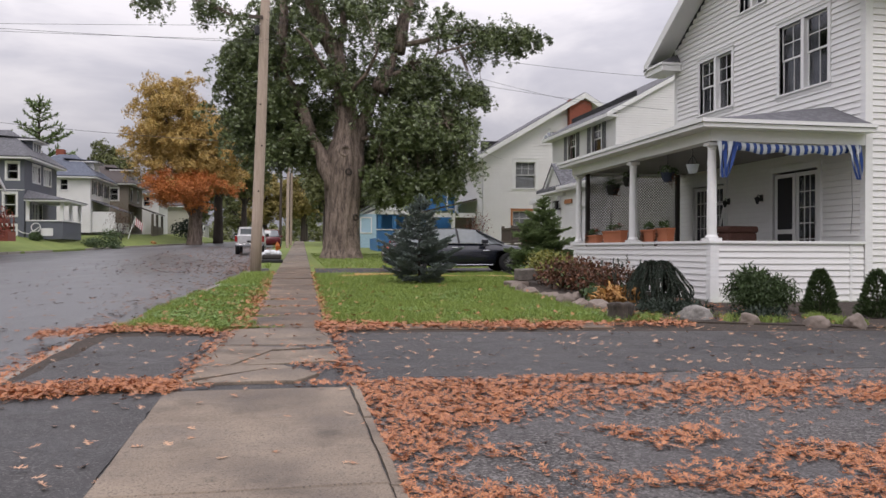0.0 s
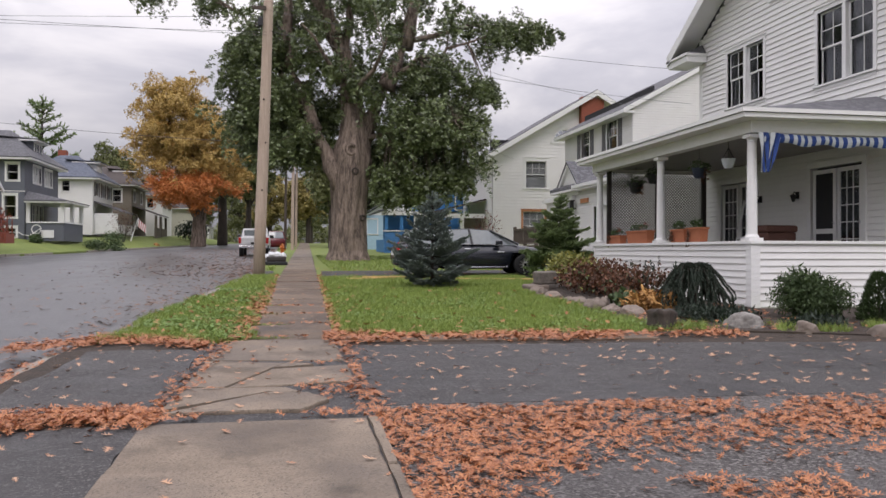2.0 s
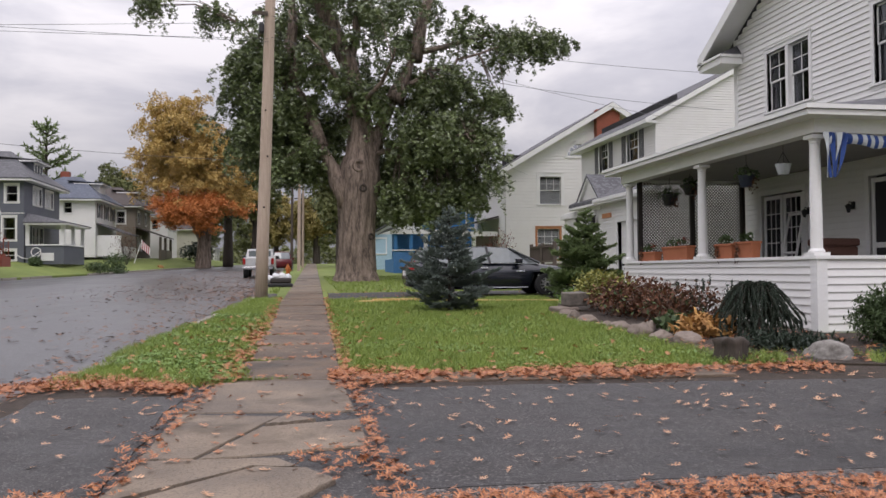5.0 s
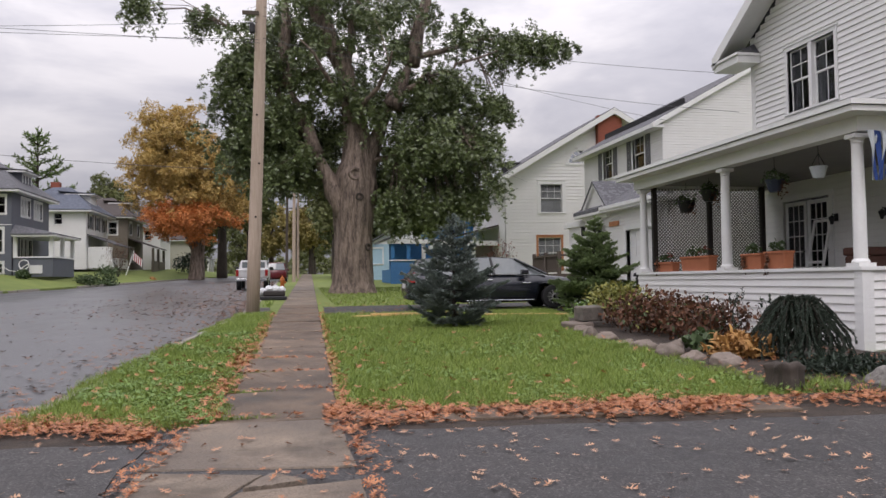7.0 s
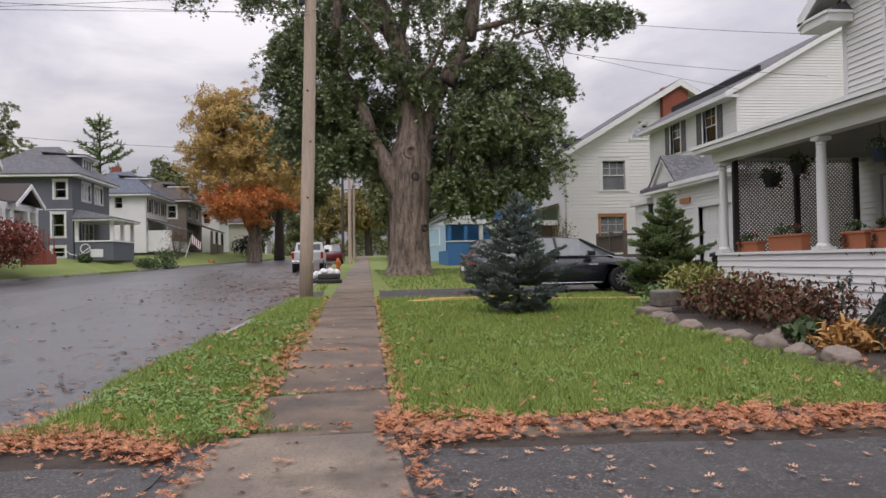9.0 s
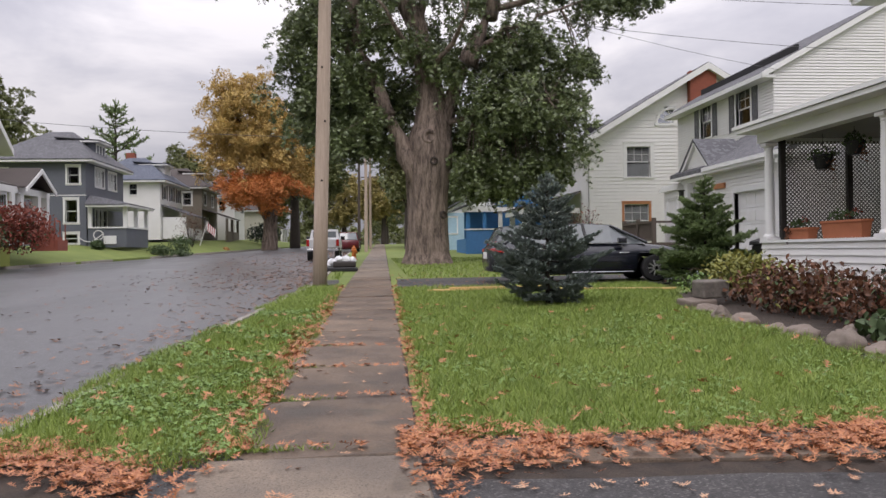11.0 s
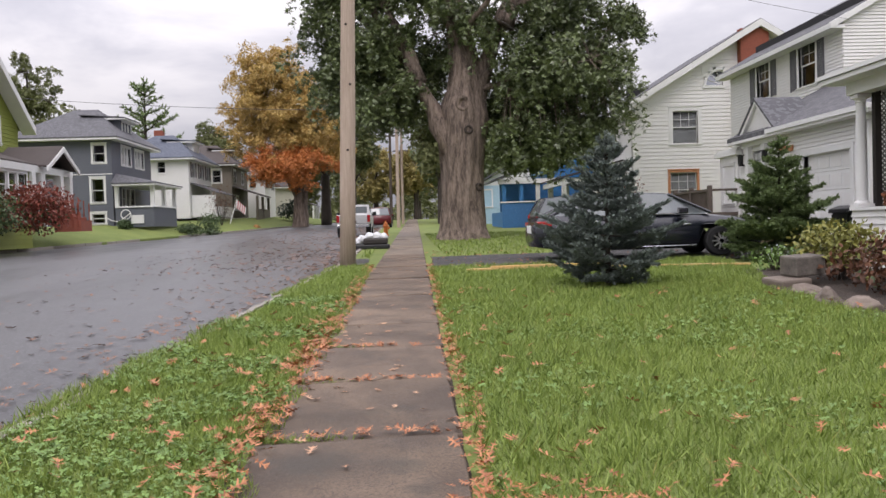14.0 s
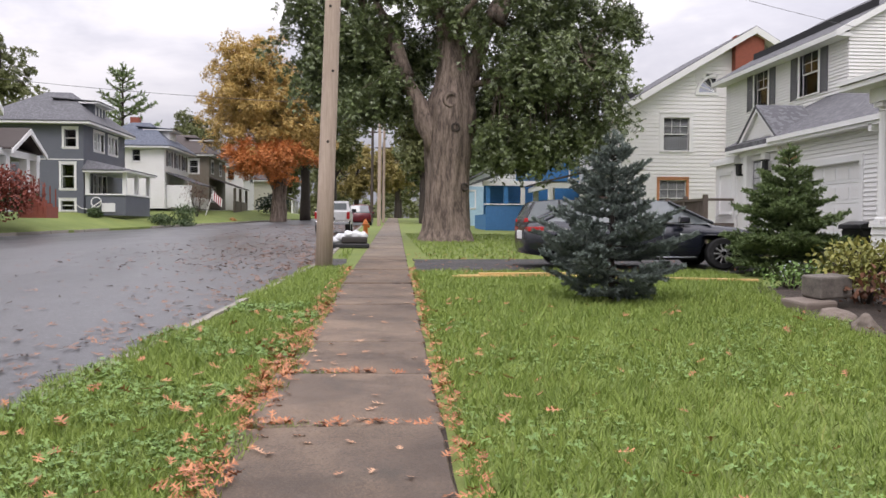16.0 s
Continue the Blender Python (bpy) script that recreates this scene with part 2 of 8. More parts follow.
M_red = material("red_shrub_leaf", (0.26, 0.055, 0.028), 0.7, dark=(0.10, 0.025, 0.015), scale=2, fine=8, island=0.6, bump=0)
M_block = material("weathered_stone_block", (0.20, 0.175, 0.15), 0.9, dark=(0.085, 0.075, 0.065), scale=6, fine=35, bump=0.7, contrast=1.4)
M_rock = material("field_stone", (0.25, 0.20, 0.165), 0.85, dark=(0.12, 0.098, 0.08), scale=4, fine=35, bump=0.6, rnd=0.5, contrast=1.3)
M_rockgrey = material("grey_rock", (0.30, 0.285, 0.26), 0.85, dark=(0.12, 0.11, 0.10), scale=5, fine=30, bump=0.7, contrast=1.4)
M_terra = material("terracotta", (0.40, 0.135, 0.06), 0.8, dark=(0.30, 0.10, 0.045), fine=40, bump=0.1)
M_black = material("black_plastic", (0.015, 0.015, 0.017), 0.45, bump=0.05)
M_rubber = material("tyre_rubber", (0.018, 0.018, 0.019), 0.8, bump=0.1)
M_chrome = material("bright_metal", (0.7, 0.7, 0.72), 0.2, metal=1.0, bump=0)
M_rim = material("silver_alloy", (0.62, 0.62, 0.63), 0.38, metal=0.7, bump=0)
M_carblack = material("dark_navy_car_paint", (0.012, 0.014, 0.022), 0.18, dark=(0.010, 0.012, 0.018), spec=0.7, bump=0)
M_blind = material("white_window_blind", (0.78, 0.78, 0.75), 0.8, scale=2, fine=30, bump=0.1)
# base grey lifted to paint in the brightness reflected and seen through windows
M_carglass = material("car_glass_sky_sheen", (0.15, 0.17, 0.175), 0.04, spec=1.0, bump=0)
M_carwhite = material("white_car_paint", (0.75, 0.75, 0.75), 0.25, bump=0)
M_carred = material("maroon_car_paint", (0.12, 0.012, 0.016), 0.25, bump=0)
M_tail = material("red_lamp_lens", (0.5, 0.02, 0.02), 0.2, bump=0)
M_hydrant = material("orange_hydrant_paint", (0.75, 0.20, 0.03), 0.5, bump=0.1)
M_bluecloth = material("blue_canvas", (0.022, 0.06, 0.23), 0.85, bump=0.2)
M_whitecloth = material("pale_canvas", (0.52, 0.56, 0.58), 0.85, bump=0.2)
M_wicker = material("brown_wicker", (0.11, 0.045, 0.03), 0.7, fine=120, bump=0.8)
M_wire = material("black_cable", (0.10, 0.10, 0.105), 0.6, bump=0)
M_snowbag = material("white_plastic_bag", (0.72, 0.73, 0.74), 0.5, bump=0.3, bump_scale=12)
M_flagred = material("flag_red_cloth", (0.42, 0.05, 0.06), 0.8, bump=0)

# ---------------------------------------------------------------- building tools


def at_world(ob):
    m = ob.matrix_basis.copy()
    while ob.parent:
        ob = ob.parent
        m = ob.matrix_basis @ m
    return m


def link_mesh(name, me, mat, parent=None, label=""):
    ob = new(name, me)
    if mat:
        me.materials.append(mat)
    if parent:
        ob.parent = parent
    if label:
        ob["label"] = label
    return ob


def part(name, bm, mat, parent=None, label="", world=False, smooth=False):
    """Links a bmesh as one mesh object under a thing or a part."""
    if world and parent:
        bm.transform(at_world(parent).inverted())
    me = bpy.data.meshes.new(name)
    bm.normal_update()
    bm.to_mesh(me)
    bm.free()
    if smooth:
        me.polygons.foreach_set("use_smooth", [True] * len(me.polygons))
    return link_mesh(name, me, mat, parent, label)


def thing(name, m, label, category, group="", kind=""):
    ob = new(name)
    ob.matrix_basis = m
    ob.empty_display_size = 0.2
    return tagged(ob, label, category, group, kind)


def box(bm, x0, x1, y0, y1, z0, z1, m=None, bevel=0.0):
    vs = [bm.verts.new((x, y, z)) for x in (x0, x1) for y in (y0, y1) for z in (z0, z1)]
    fs = [bm.faces.new([vs[i] for i in f]) for f in ((0, 1, 3, 2), (4, 6, 7, 5), (0, 4, 5, 1), (2, 3, 7, 6), (0, 2, 6, 4), (1, 5, 7, 3))]
    if bevel:
        edges = list({ed for f in fs for ed in f.edges})
        out = bmesh.ops.bevel(bm, geom=edges, offset=bevel, segments=2, affect="EDGES", profile=0.5)
        vs = list({v for f in out["faces"] for v in f.verts} | {v for v in vs if v.is_valid})
    if m is not None:
        for v in vs:
            v.co = m @ v.co
    return vs


def prism(bm, pts, lo, hi, m=None):
    """A polygon in x, z drawn out along y from lo to hi."""
    a = [bm.verts.new((x, lo, z)) for x, z in pts]
    b = [bm.verts.new((x, hi, z)) for x, z in pts]
    n = len(pts)
    bm.faces.new(a)
    bm.faces.new(b[::-1])
    for i in range(n):
        bm.faces.new((a[i], b[i], b[(i + 1) % n], a[(i + 1) % n]))
    if m is not None:
        for v in a + b:
            v.co = m @ v.co
    return a + b


def slab(bm, quad, thick):
    """A flat or sloping slab under the quad of points."""
    n = len(quad)
    a = [bm.verts.new(p) for p in quad]
    b = [bm.verts.new((p[0], p[1], p[2] - thick)) for p in quad]
    bm.faces.new(a)
    bm.faces.new(b[::-1])
    for i in range(n):
        bm.faces.new((a[i], b[i], b[(i + 1) % n], a[(i + 1) % n]))


def tube(bm, pts, radii, sides=8, cap=True, wobble=0.0, rng=random):
    """A bent tube through the points."""
    rings = []
    for i, p in enumerate(pts):
        p = Vector(p)
        d = (Vector(pts[min(i + 1, len(pts) - 1)]) - Vector(pts[max(i - 1, 0)])).normalized()
        s = d.cross(Vector((0.3, 1, 0.1))).normalized() if abs(d.y) < 0.9 else d.cross(Vector((1, 0, 0.1))).normalized()
        t = d.cross(s)
        r = radii[i]
        rings.append([bm.verts.new(p + (s * math.cos(a) + t * math.sin(a)) * r * (1 + wobble * (rng.random() - 0.5)))
                      for a in (2 * math.pi * k / sides for k in range(sides))])
    for a, b in zip(rings, rings[1:]):
        for k in range(sides):
            bm.faces.new((a[k], a[(k + 1) % sides], b[(k + 1) % sides], b[k]))
    if cap:
        bm.faces.new(rings[0][::-1])
        bm.faces.new(rings[-1])


def lathe(bm, profile, sides=20, m=None):
    """Turns a profile of (radius, z) round the z axis."""
    rings = [[bm.verts.new((r * math.cos(a), r * math.sin(a), z)) for a in (2 * math.pi * k / sides for k in range(sides))] for r, z in profile]
    for a, b in zip(rings, rings[1:]):
        for k in range(sides):
            bm.faces.new((a[k], a[(k + 1) % sides], b[(k + 1) % sides], b[k]))
    bm.faces.new(rings[0][::-1])
    bm.faces.new(rings[-1])
    if m is not None:
        for ring in rings:
            for v in ring:
                v.co = m @ v.co


def cloud(name, shape_v, shape_f, places, turns, sizes, mat, parent=None, label=""):
    """One mesh of many small alike pieces: places (n,3), turns (n,3,3), sizes (n,) or (n,3)."""
    sv = np.array(shape_v, float)
    n, k = len(places), len(sv)
    sizes = np.asarray(sizes, float)
    if sizes.ndim == 1:
        sizes = sizes[:, None]
    pts = np.einsum("nij,nkj->nki", turns, sv[None] * sizes[:, None, :]) + np.asarray(places)[:, None, :]
    loops = np.concatenate([np.array(f) for f in shape_f])
    starts = np.cumsum([0] + [len(f) for f in shape_f[:-1]])
    totals = len(loops)
    me = bpy.data.meshes.new(name)
    me.vertices.add(n * k)
    me.vertices.foreach_set("co", pts.reshape(-1))
    me.loops.add(n * totals)
    me.loops.foreach_set("vertex_index", (loops[None] + (np.arange(n) * k)[:, None]).reshape(-1).astype(np.int32))
    me.polygons.add(n * len(shape_f))
    me.polygons.foreach_set("loop_start", (starts[None] + (np.arange(n) * totals)[:, None]).reshape(-1).astype(np.int32))
    me.update(calc_edges=True)
    return link_mesh(name, me, mat, parent, label)


def turns_free(n, rng, tilt=math.pi):
    """n turns: any heading, tipped by up to tilt."""
    a, b, c = rng.uniform(0, 2 * math.pi, n), rng.uniform(-tilt, tilt, n), rng.uniform(-tilt, tilt, n)
    ca, sa, cb, sb, cc, sc = np.cos(a), np.sin(a), np.cos(b), np.sin(b), np.cos(c), np.sin(c)
    z, o = np.zeros(n), np.ones(n)
    ra = np.stack([np.stack([ca, -sa, z], -1), np.stack([sa, ca, z], -1), np.stack([z, z, o], -1)], 1)
    rb = np.stack([np.stack([o, z, z], -1), np.stack([z, cb, -sb], -1), np.stack([z, sb, cb], -1)], 1)
    rc = np.stack([np.stack([cc, z, sc], -1), np.stack([z, o, z], -1), np.stack([-sc, z, cc], -1)], 1)
    return ra @ rb @ rc


def turns_along(dirs, rng, spread=0.0):
    """Turns whose y axis lies along the given directions."""
    d = dirs + rng.normal(0, spread, dirs.shape) if spread else dirs
    d = d / np.linalg.norm(d, axis=1, keepdims=True)
    r = rng.normal(0, 1, d.shape)
    s = np.cross(d, r)
    s /= np.linalg.norm(s, axis=1, keepdims=True)
    return np.stack([s, d, np.cross(s, d)], 2)


LEAF_V = [(0, -0.5, 0), (0.3, -0.1, 0.07), (0.26, 0.22, 0.05), (0, 0.55, -0.06), (-0.26, 0.22, 0.05), (-0.3, -0.1, 0.07), (0, 0.05, -0.02)]
LEAF_F = [(0, 1, 6), (1, 2, 6), (2, 3, 6), (3, 4, 6), (4, 5, 6), (5, 0, 6)]


def oak_outline():
    """A curled pin oak leaf about one long: a spine with pointed lobes."""
    v, f = [], []

    def add(*pts):
        k = len(v)
        v.extend((x, y, 0.45 * x * x + 0.16 * (y + 0.1) ** 2 - 0.02) for x, y in pts)
        f.append(tuple(range(k, k + len(pts))))

    add((-0.008, -0.62), (0.008, -0.62), (0.03, -0.30), (-0.03, -0.30))
    add((-0.03, -0.32), (0.03, -0.32), (0.06, 0.0), (-0.06, 0.0))
    add((-0.06, 0.0), (0.06, 0.0), (0.035, 0.28), (-0.035, 0.28))
    add((-0.04, 0.26), (0.04, 0.26), (0.14, 0.43), (0.03, 0.40), (0.0, 0.60), (-0.03, 0.41), (-0.13, 0.44))
    for s in (-1, 1):
        for y, w, up in ((-0.26, 0.26, -0.06), (-0.04, 0.44, 0.12), (0.20, 0.33, 0.20)):
            pts = [(0.035 * s, y - 0.06), (w * s, y + up), ((w - 0.13) * s, y + 0.8 * up + 0.07), (0.035 * s, y + 0.07)]
            add(*(pts if s > 0 else pts[::-1]))
    return v, f


OAK_V, OAK_F = oak_outline()

# a maple leaf hanging by its stalk: three pointed lobes
MAPLE_V = [(0, 0, 0), (0.14, 0.16, 0.03), (0, 0.62, -0.10), (-0.14, 0.16, 0.03), (0.52, 0.28, -0.08), (0.24, -0.14, 0.02), (-0.52, 0.28, -0.08), (-0.24, -0.14, 0.02)]
MAPLE_F = [(0, 1, 2, 3), (0, 5, 4, 1), (0, 3, 6, 7)]


def frame_of(origin, u, v, n):
    """A wall's own axes: u along it, v up, n outwards."""
    return Matrix((( u[0], v[0], n[0], origin[0]), (u[1], v[1], n[1], origin[1]), (u[2], v[2], n[2], origin[2]), (0, 0, 0, 1)))


def cut(a, b, holes):
    """The stretches of a..b outside the holes."""
    out = [(a, b)]
    for h0, h1 in holes:
        out = [s for x, y in out for s in ((x, min(y, h0)), (max(x, h1), y)) if s[1] - s[0] > 0.01]
    return out


def siding_wall(parent, name, m, span_at, v0, v1, openings, rise, board_mat, single=False, thick=0.16, wall_mat=None, lip=0.034):
    """A wall of lapped boards over a core, with openings through both. span_at(v) gives its ends at the height v."""
    core = bmesh.new()
    cuts = sorted({v0, v1, *[o[2] for o in openings if v0 < o[2] < v1], *[o[3] for o in openings if v0 < o[3] < v1]} |
                  {v0 + rise * k for k in range(1, int((v1 - v0) / rise) + 1) if span_at(v0) != span_at(v1) and v0 + rise * k < v1})
    for a, b in zip(cuts, cuts[1:]):
        mid = (a + b) / 2
        ua, ub = span_at(mid)
        for s0, s1 in cut(ua, ub, [(o[0], o[1]) for o in openings if o[2] < mid < o[3]]):
            box(core, s0, s1, a, b, -thick, 0, m)
    wall = part(name, core, wall_mat or board_mat, parent)
    rows = int(round((v1 - v0) / rise))
    joined = None if single else bmesh.new()
    for k in range(rows):
        a, b = v0 + k * rise, min(v0 + (k + 1) * rise, v1)
        ua, ub = span_at((a + b) / 2)
        for s0, s1 in cut(ua, ub, [(o[0], o[1]) for o in openings if o[2] < b - 0.02 and o[3] > a + 0.02]):
            bm = bmesh.new() if single else joined
            g = a + 0.07 * rise
            pts = [(s0, g, 0.002), (s1, g, 0.002), (s0, g, lip), (s1, g, lip), (s0, b, 0.002), (s1, b, 0.002), (s0, b, 0.006), (s1, b, 0.006)]
            vs = [bm.verts.new(m @ Vector(p)) for p in pts]
            for f in ((0, 1, 3, 2), (2, 3, 7, 6), (0, 2, 6, 4), (1, 5, 7, 3), (4, 6, 7, 5)):
                bm.faces.new([vs[i] for i in f])
            if single:
                part("clapboard", bm, board_mat, wall)
    if joined:
        part("siding", joined, board_mat, wall)
    return wall


def window(parent, m, u0, u1, v0, v1, units=1, cols=2, rows=2, lower=(2, 1), casing=0.11, mat=None, curtain=0.0, name="window", sash_mat=None):
    """A sash window in an opening: casing, sill, sashes with glazing bars and panes; units stand side by side."""
    mat = mat or M_trim
    bm = bmesh.new()
    c = casing
    box(bm, u0 - c, u0, v0 - 0.02, v1 + c, -0.12, 0.045, m)
    box(bm, u1, u1 + c, v0 - 0.02, v1 + c, -0.12, 0.045, m)
    box(bm, u0, u1, v1, v1 + c, -0.12, 0.045, m)
    box(bm, u0 - c - 0.03, u1 + c + 0.03, v1 + c, v1 + c + 0.04, 0, 0.075, m)
    w = part(name, bm, mat, parent)
    bm = bmesh.new()
    box(bm, u0 - c - 0.04, u1 + c + 0.04, v0 - 0.07, v0 - 0.02, -0.12, 0.085, m)
    box(bm, u0 - c, u1 + c, v0 - 0.16, v0 - 0.07, 0, 0.035, m)
    part("window_sill", bm, mat, w)
    gap = 0.13 if units > 1 else 0.0
    wide = (u1 - u0 - gap * (units - 1)) / units
    for k in range(units):
        a = u0 + k * (wide + gap)
        b = a + wide
        if k:
            bm = bmesh.new()
            box(bm, a - gap, a, v0 - 0.02, v1, -0.12, 0.04, m)
            part("mullion", bm, mat, w)
        mid = (v0 + v1) / 2
        for lo, hi, d, (nc, nr) in ((mid - 0.02, v1, -0.06, (cols, rows)), (v0 - 0.02, mid + 0.02, -0.09, lower)):
            bm = bmesh.new()
            s = 0.045
            box(bm, a, a + s, lo, hi, d - 0.03, d, m)
            box(bm, b - s, b, lo, hi, d - 0.03, d, m)
            box(bm, a + s, b - s, lo, lo + s, d - 0.03, d, m)
            box(bm, a + s, b - s, hi - s, hi, d - 0.03, d, m)
            for i in range(1, nc):
                x = a + (b - a) * i / nc
                box(bm, x - 0.011, x + 0.011, lo + s, hi - s, d - 0.026, d - 0.004, m)
            for j in range(1, nr):
                z = lo + (hi - lo) * j / nr
                box(bm, a + s, b - s, z - 0.011, z + 0.011, d - 0.025, d - 0.005, m)
            part("sash", bm, sash_mat or mat, w)
            bm = bmesh.new()
            box(bm, a + 0.03, b - 0.03, lo + 0.03, hi - 0.03, d - 0.018, d - 0.013, m)
            part("pane", bm, M_glass, w).visible_shadow = False
        if curtain:
            bm = bmesh.new()
            n, deep, fold = (14, -0.137, 0.006) if curtain == 0.5 else (14, -0.2, 0.025)
            for x0, x1 in ((a, a + (b - a) * curtain), (b - (b - a) * curtain, b)):
                top = [bm.verts.new(m @ Vector((x0 + (x1 - x0) * i / n, v1, deep + fold * (-1) ** i))) for i in range(n + 1)]
                bot = [bm.verts.new(m @ Vector((x0 + (x1 - x0) * i / n, v0, deep + fold * (-1) ** i))) for i in range(n + 1)]
                for i in range(n):
                    bm.faces.new((top[i], top[i + 1], bot[i + 1], bot[i]))
            part("curtain", bm, M_blind if curtain == 0.5 else M_curtain, w)
    return w

# ---------------------------------------------------------------- ground, road, pavement


def rise(y):
    """The street climbs gently and then levels out."""
    y = min(y, 118.0)
    return 0.022 * (y - 9)


def near_kerb(y):
    return -2.45 + 0.063 * (min(y, 30.0) - 11) if y > 9 else -2.56


def far_kerb(y):
    if y < 56.0:
        return -17.2 + 0.17 * (y - 57)
    return -17.0 + 0.155 * (min(y, 110.0) - 57)


def walk_mid(y):
    return 0.02 + 0.018 * (max(y, 10.0) - 10)


def ground_z(x, y):
    z = rise(y)
    k, f = near_kerb(y), far_kerb(y)
    if x < f:
        return z + 0.95 * min(1.0, max(0.0, (f - x) / 5.0)) ** 0.8 + 0.0
    if x < k - 0.02:
        return z - 0.22
    return z


def grid(name, xs_at, ys, z_at, mat, kind="structure", label="", category="", parent=None, thick=0.0):
    """A sheet over rows of x at each y."""
    bm = bmesh.new()
    rows = [[bm.verts.new((x, y, z_at(x, y))) for x in xs_at(y)] for y in ys]
    for a, b in zip(rows, rows[1:]):
        for i in range(len(a) - 1):
            bm.faces.new((a[i], a[i + 1], b[i + 1], b[i]))
    ob = part(name, bm, mat, parent)
    if not parent:
        tagged(ob, label, category, kind=kind)
    return ob


def steps(a, b, n):
    return [a + (b - a) * i / n for i in range(n + 1)]


YS = [-400, -150, -60] + steps(-25, 130, 155) + [150, 200, 300, 450, 700]
grid("ground", lambda y: [-700, -200, -90] + [far_kerb(y) - d for d in (60, 40, 20, 10, 5, 3.5, 2, 1, 0.01)] + [far_kerb(y) + 0.02, near_kerb(y) - 0.03, near_kerb(y)]
     + [near_kerb(y) + d for d in (0.6, 1.4, 2.5, 4, 6, 9, 14, 20, 30, 60, 120, 300, 700)],
     YS, ground_z, M_lawnfar, label="gently rising grassy ground beneath the street", category="ground")
grid("road", lambda y: [far_kerb(y) + 0.03] + [far_kerb(y) + (near_kerb(y) - far_kerb(y)) * k / 10 for k in range(1, 10)] + [near_kerb(y) - 0.02], YS[2:-2],
     lambda x, y: rise(y) - 0.13 + 0.10 * math.sin(math.pi * min(1, max(0, (x - far_kerb(y)) / (near_kerb(y) - far_kerb(y))))), M_road,
     label="wide wet asphalt street strewn with leaves", category="road")

# kerbs, in lengths of about three metres, worn at the edges
kerb_rng = random.Random(3)


def kerb_stone(parent, at, y0, y1, side):
    bm = bmesh.new()
    n = 6
    rows = []
    for i in range(n + 1):
        y = y0 + (y1 - y0) * i / n
        x, z = at(y), rise(y)
        j = kerb_rng.uniform(-0.012, 0.012)
        prof = [(0, -0.2), (0, 0.0 + j), (-0.03 * side, 0.03 + j), (-0.13 * side, 0.03 + j), (-0.15 * side, -0.2)]
        rows.append([bm.verts.new((x + px, y, z + pz)) for px, pz in prof])
    for a, b in zip(rows, rows[1:]):
        for i in range(4):
            bm.faces.new((a[i], a[i + 1], b[i + 1], b[i]))
    bm.faces.new(rows[0])
    bm.faces.new(rows[-1][::-1])
    part("kerb_stone", bm, M_kerb, parent)


kerb_near = thing("kerb_near", pose(0, 0, 0), "worn concrete kerb along the grass verge", "kerb", kind="structure")
for k in range(26):
    y0 = 10.6 + k * 2.6
    if not 27.5 < y0 + 1 < 32:
        kerb_stone(kerb_near, near_kerb, y0, y0 + 2.55, -1)
kerb_far = thing("kerb_far", pose(0, 0, 0), "pale concrete kerb in front of the opposite lawns", "kerb", kind="structure")
for k in range(24):
    y0 = 30 + k * 3.0
    if not 60.5 < y0 + 1 < 65:
        kerb_stone(kerb_far, far_kerb, y0, y0 + 2.9, -1)

# driveways
def flat_patch(name, outline, mat, label, category, dz=0.012, jag=0.0, cells=0.45, seed=1):
    """A paved patch that follows the ground, with an uneven edge."""
    rng = random.Random(seed)
    pts = []
    for (ax, ay), (bx, by) in zip(outline, outline[1:] + outline[:1]):
        n = max(1, int(math.hypot(bx - ax, by - ay) / cells))
        for i in range(n):
            f = i / n
            pts.append((ax + (bx - ax) * f + rng.uniform(-jag, jag), ay + (by - ay) * f + rng.uniform(-jag, jag)))
    bm = bmesh.new()
    top = [bm.verts.new((x, y, rise(y) + dz)) for x, y in pts]
    low = [bm.verts.new((x, y, rise(y) - 0.1)) for x, y in pts]
    bm.faces.new(top)
    for i in range(len(pts)):
        j = (i + 1) % len(pts)
        bm.faces.new((top[i], low[i], low[j], top[j]))
    bmesh.ops.triangulate(bm, faces=[f for f in bm.faces if len(f.verts) > 4])
    return tagged(part(name, bm, mat), label, category, kind="structure")


flat_patch("driveway", [(0.60, 5.5), (0.62, 9.35), (5.0, 9.0), (9.5, 8.45), (16, 8.0), (16, 5.2), (9, 5.3), (4, 5.45)], M_drive,
           "dark sealed asphalt driveway beside the lawn", "driveway", 0.012, 0.03, seed=2)
flat_patch("old_driveway", [(0.70, -9), (0.70, 5.6), (4, 5.5), (9, 5.35), (22, 5.2), (22, -9)], M_gravel,
           "worn gravelly asphalt drive covered in fallen leaves", "driveway", 0.008, 0.0, seed=3)
flat_patch("apron_near", [(-2.62, -8), (-2.62, 4.9), (-1.05, 5.1), (-1.10, -8)], M_drive, "dark asphalt apron between sidewalk and street", "driveway", 0.016, 0.03, seed=4)
flat_patch("apron", [(-2.6, 5.6), (-2.35, 9.2), (-1.0, 9.2), (-1.02, 5.5), (-1.7, 5.4)], M_drive, "asphalt driveway apron with a ragged edge", "driveway", 0.016, 0.05, seed=5)
flat_patch("garage_driveway", [(1.1, 26.3), (1.2, 30.3), (12.3, 31.0), (12.3, 25.6), (7.4, 25.8), (4, 26.2)], M_drive, "black asphalt driveway to the garage", "driveway", 0.02, 0.05, seed=6)
flat_patch("garage_apron", [(-1.3, 27.3), (-1.2, 30.6), (-0.62, 30.4), (-0.62, 26.9)], M_drive, "dark asphalt apron by the utility pole", "driveway", 0.018, 0.04, seed=7)
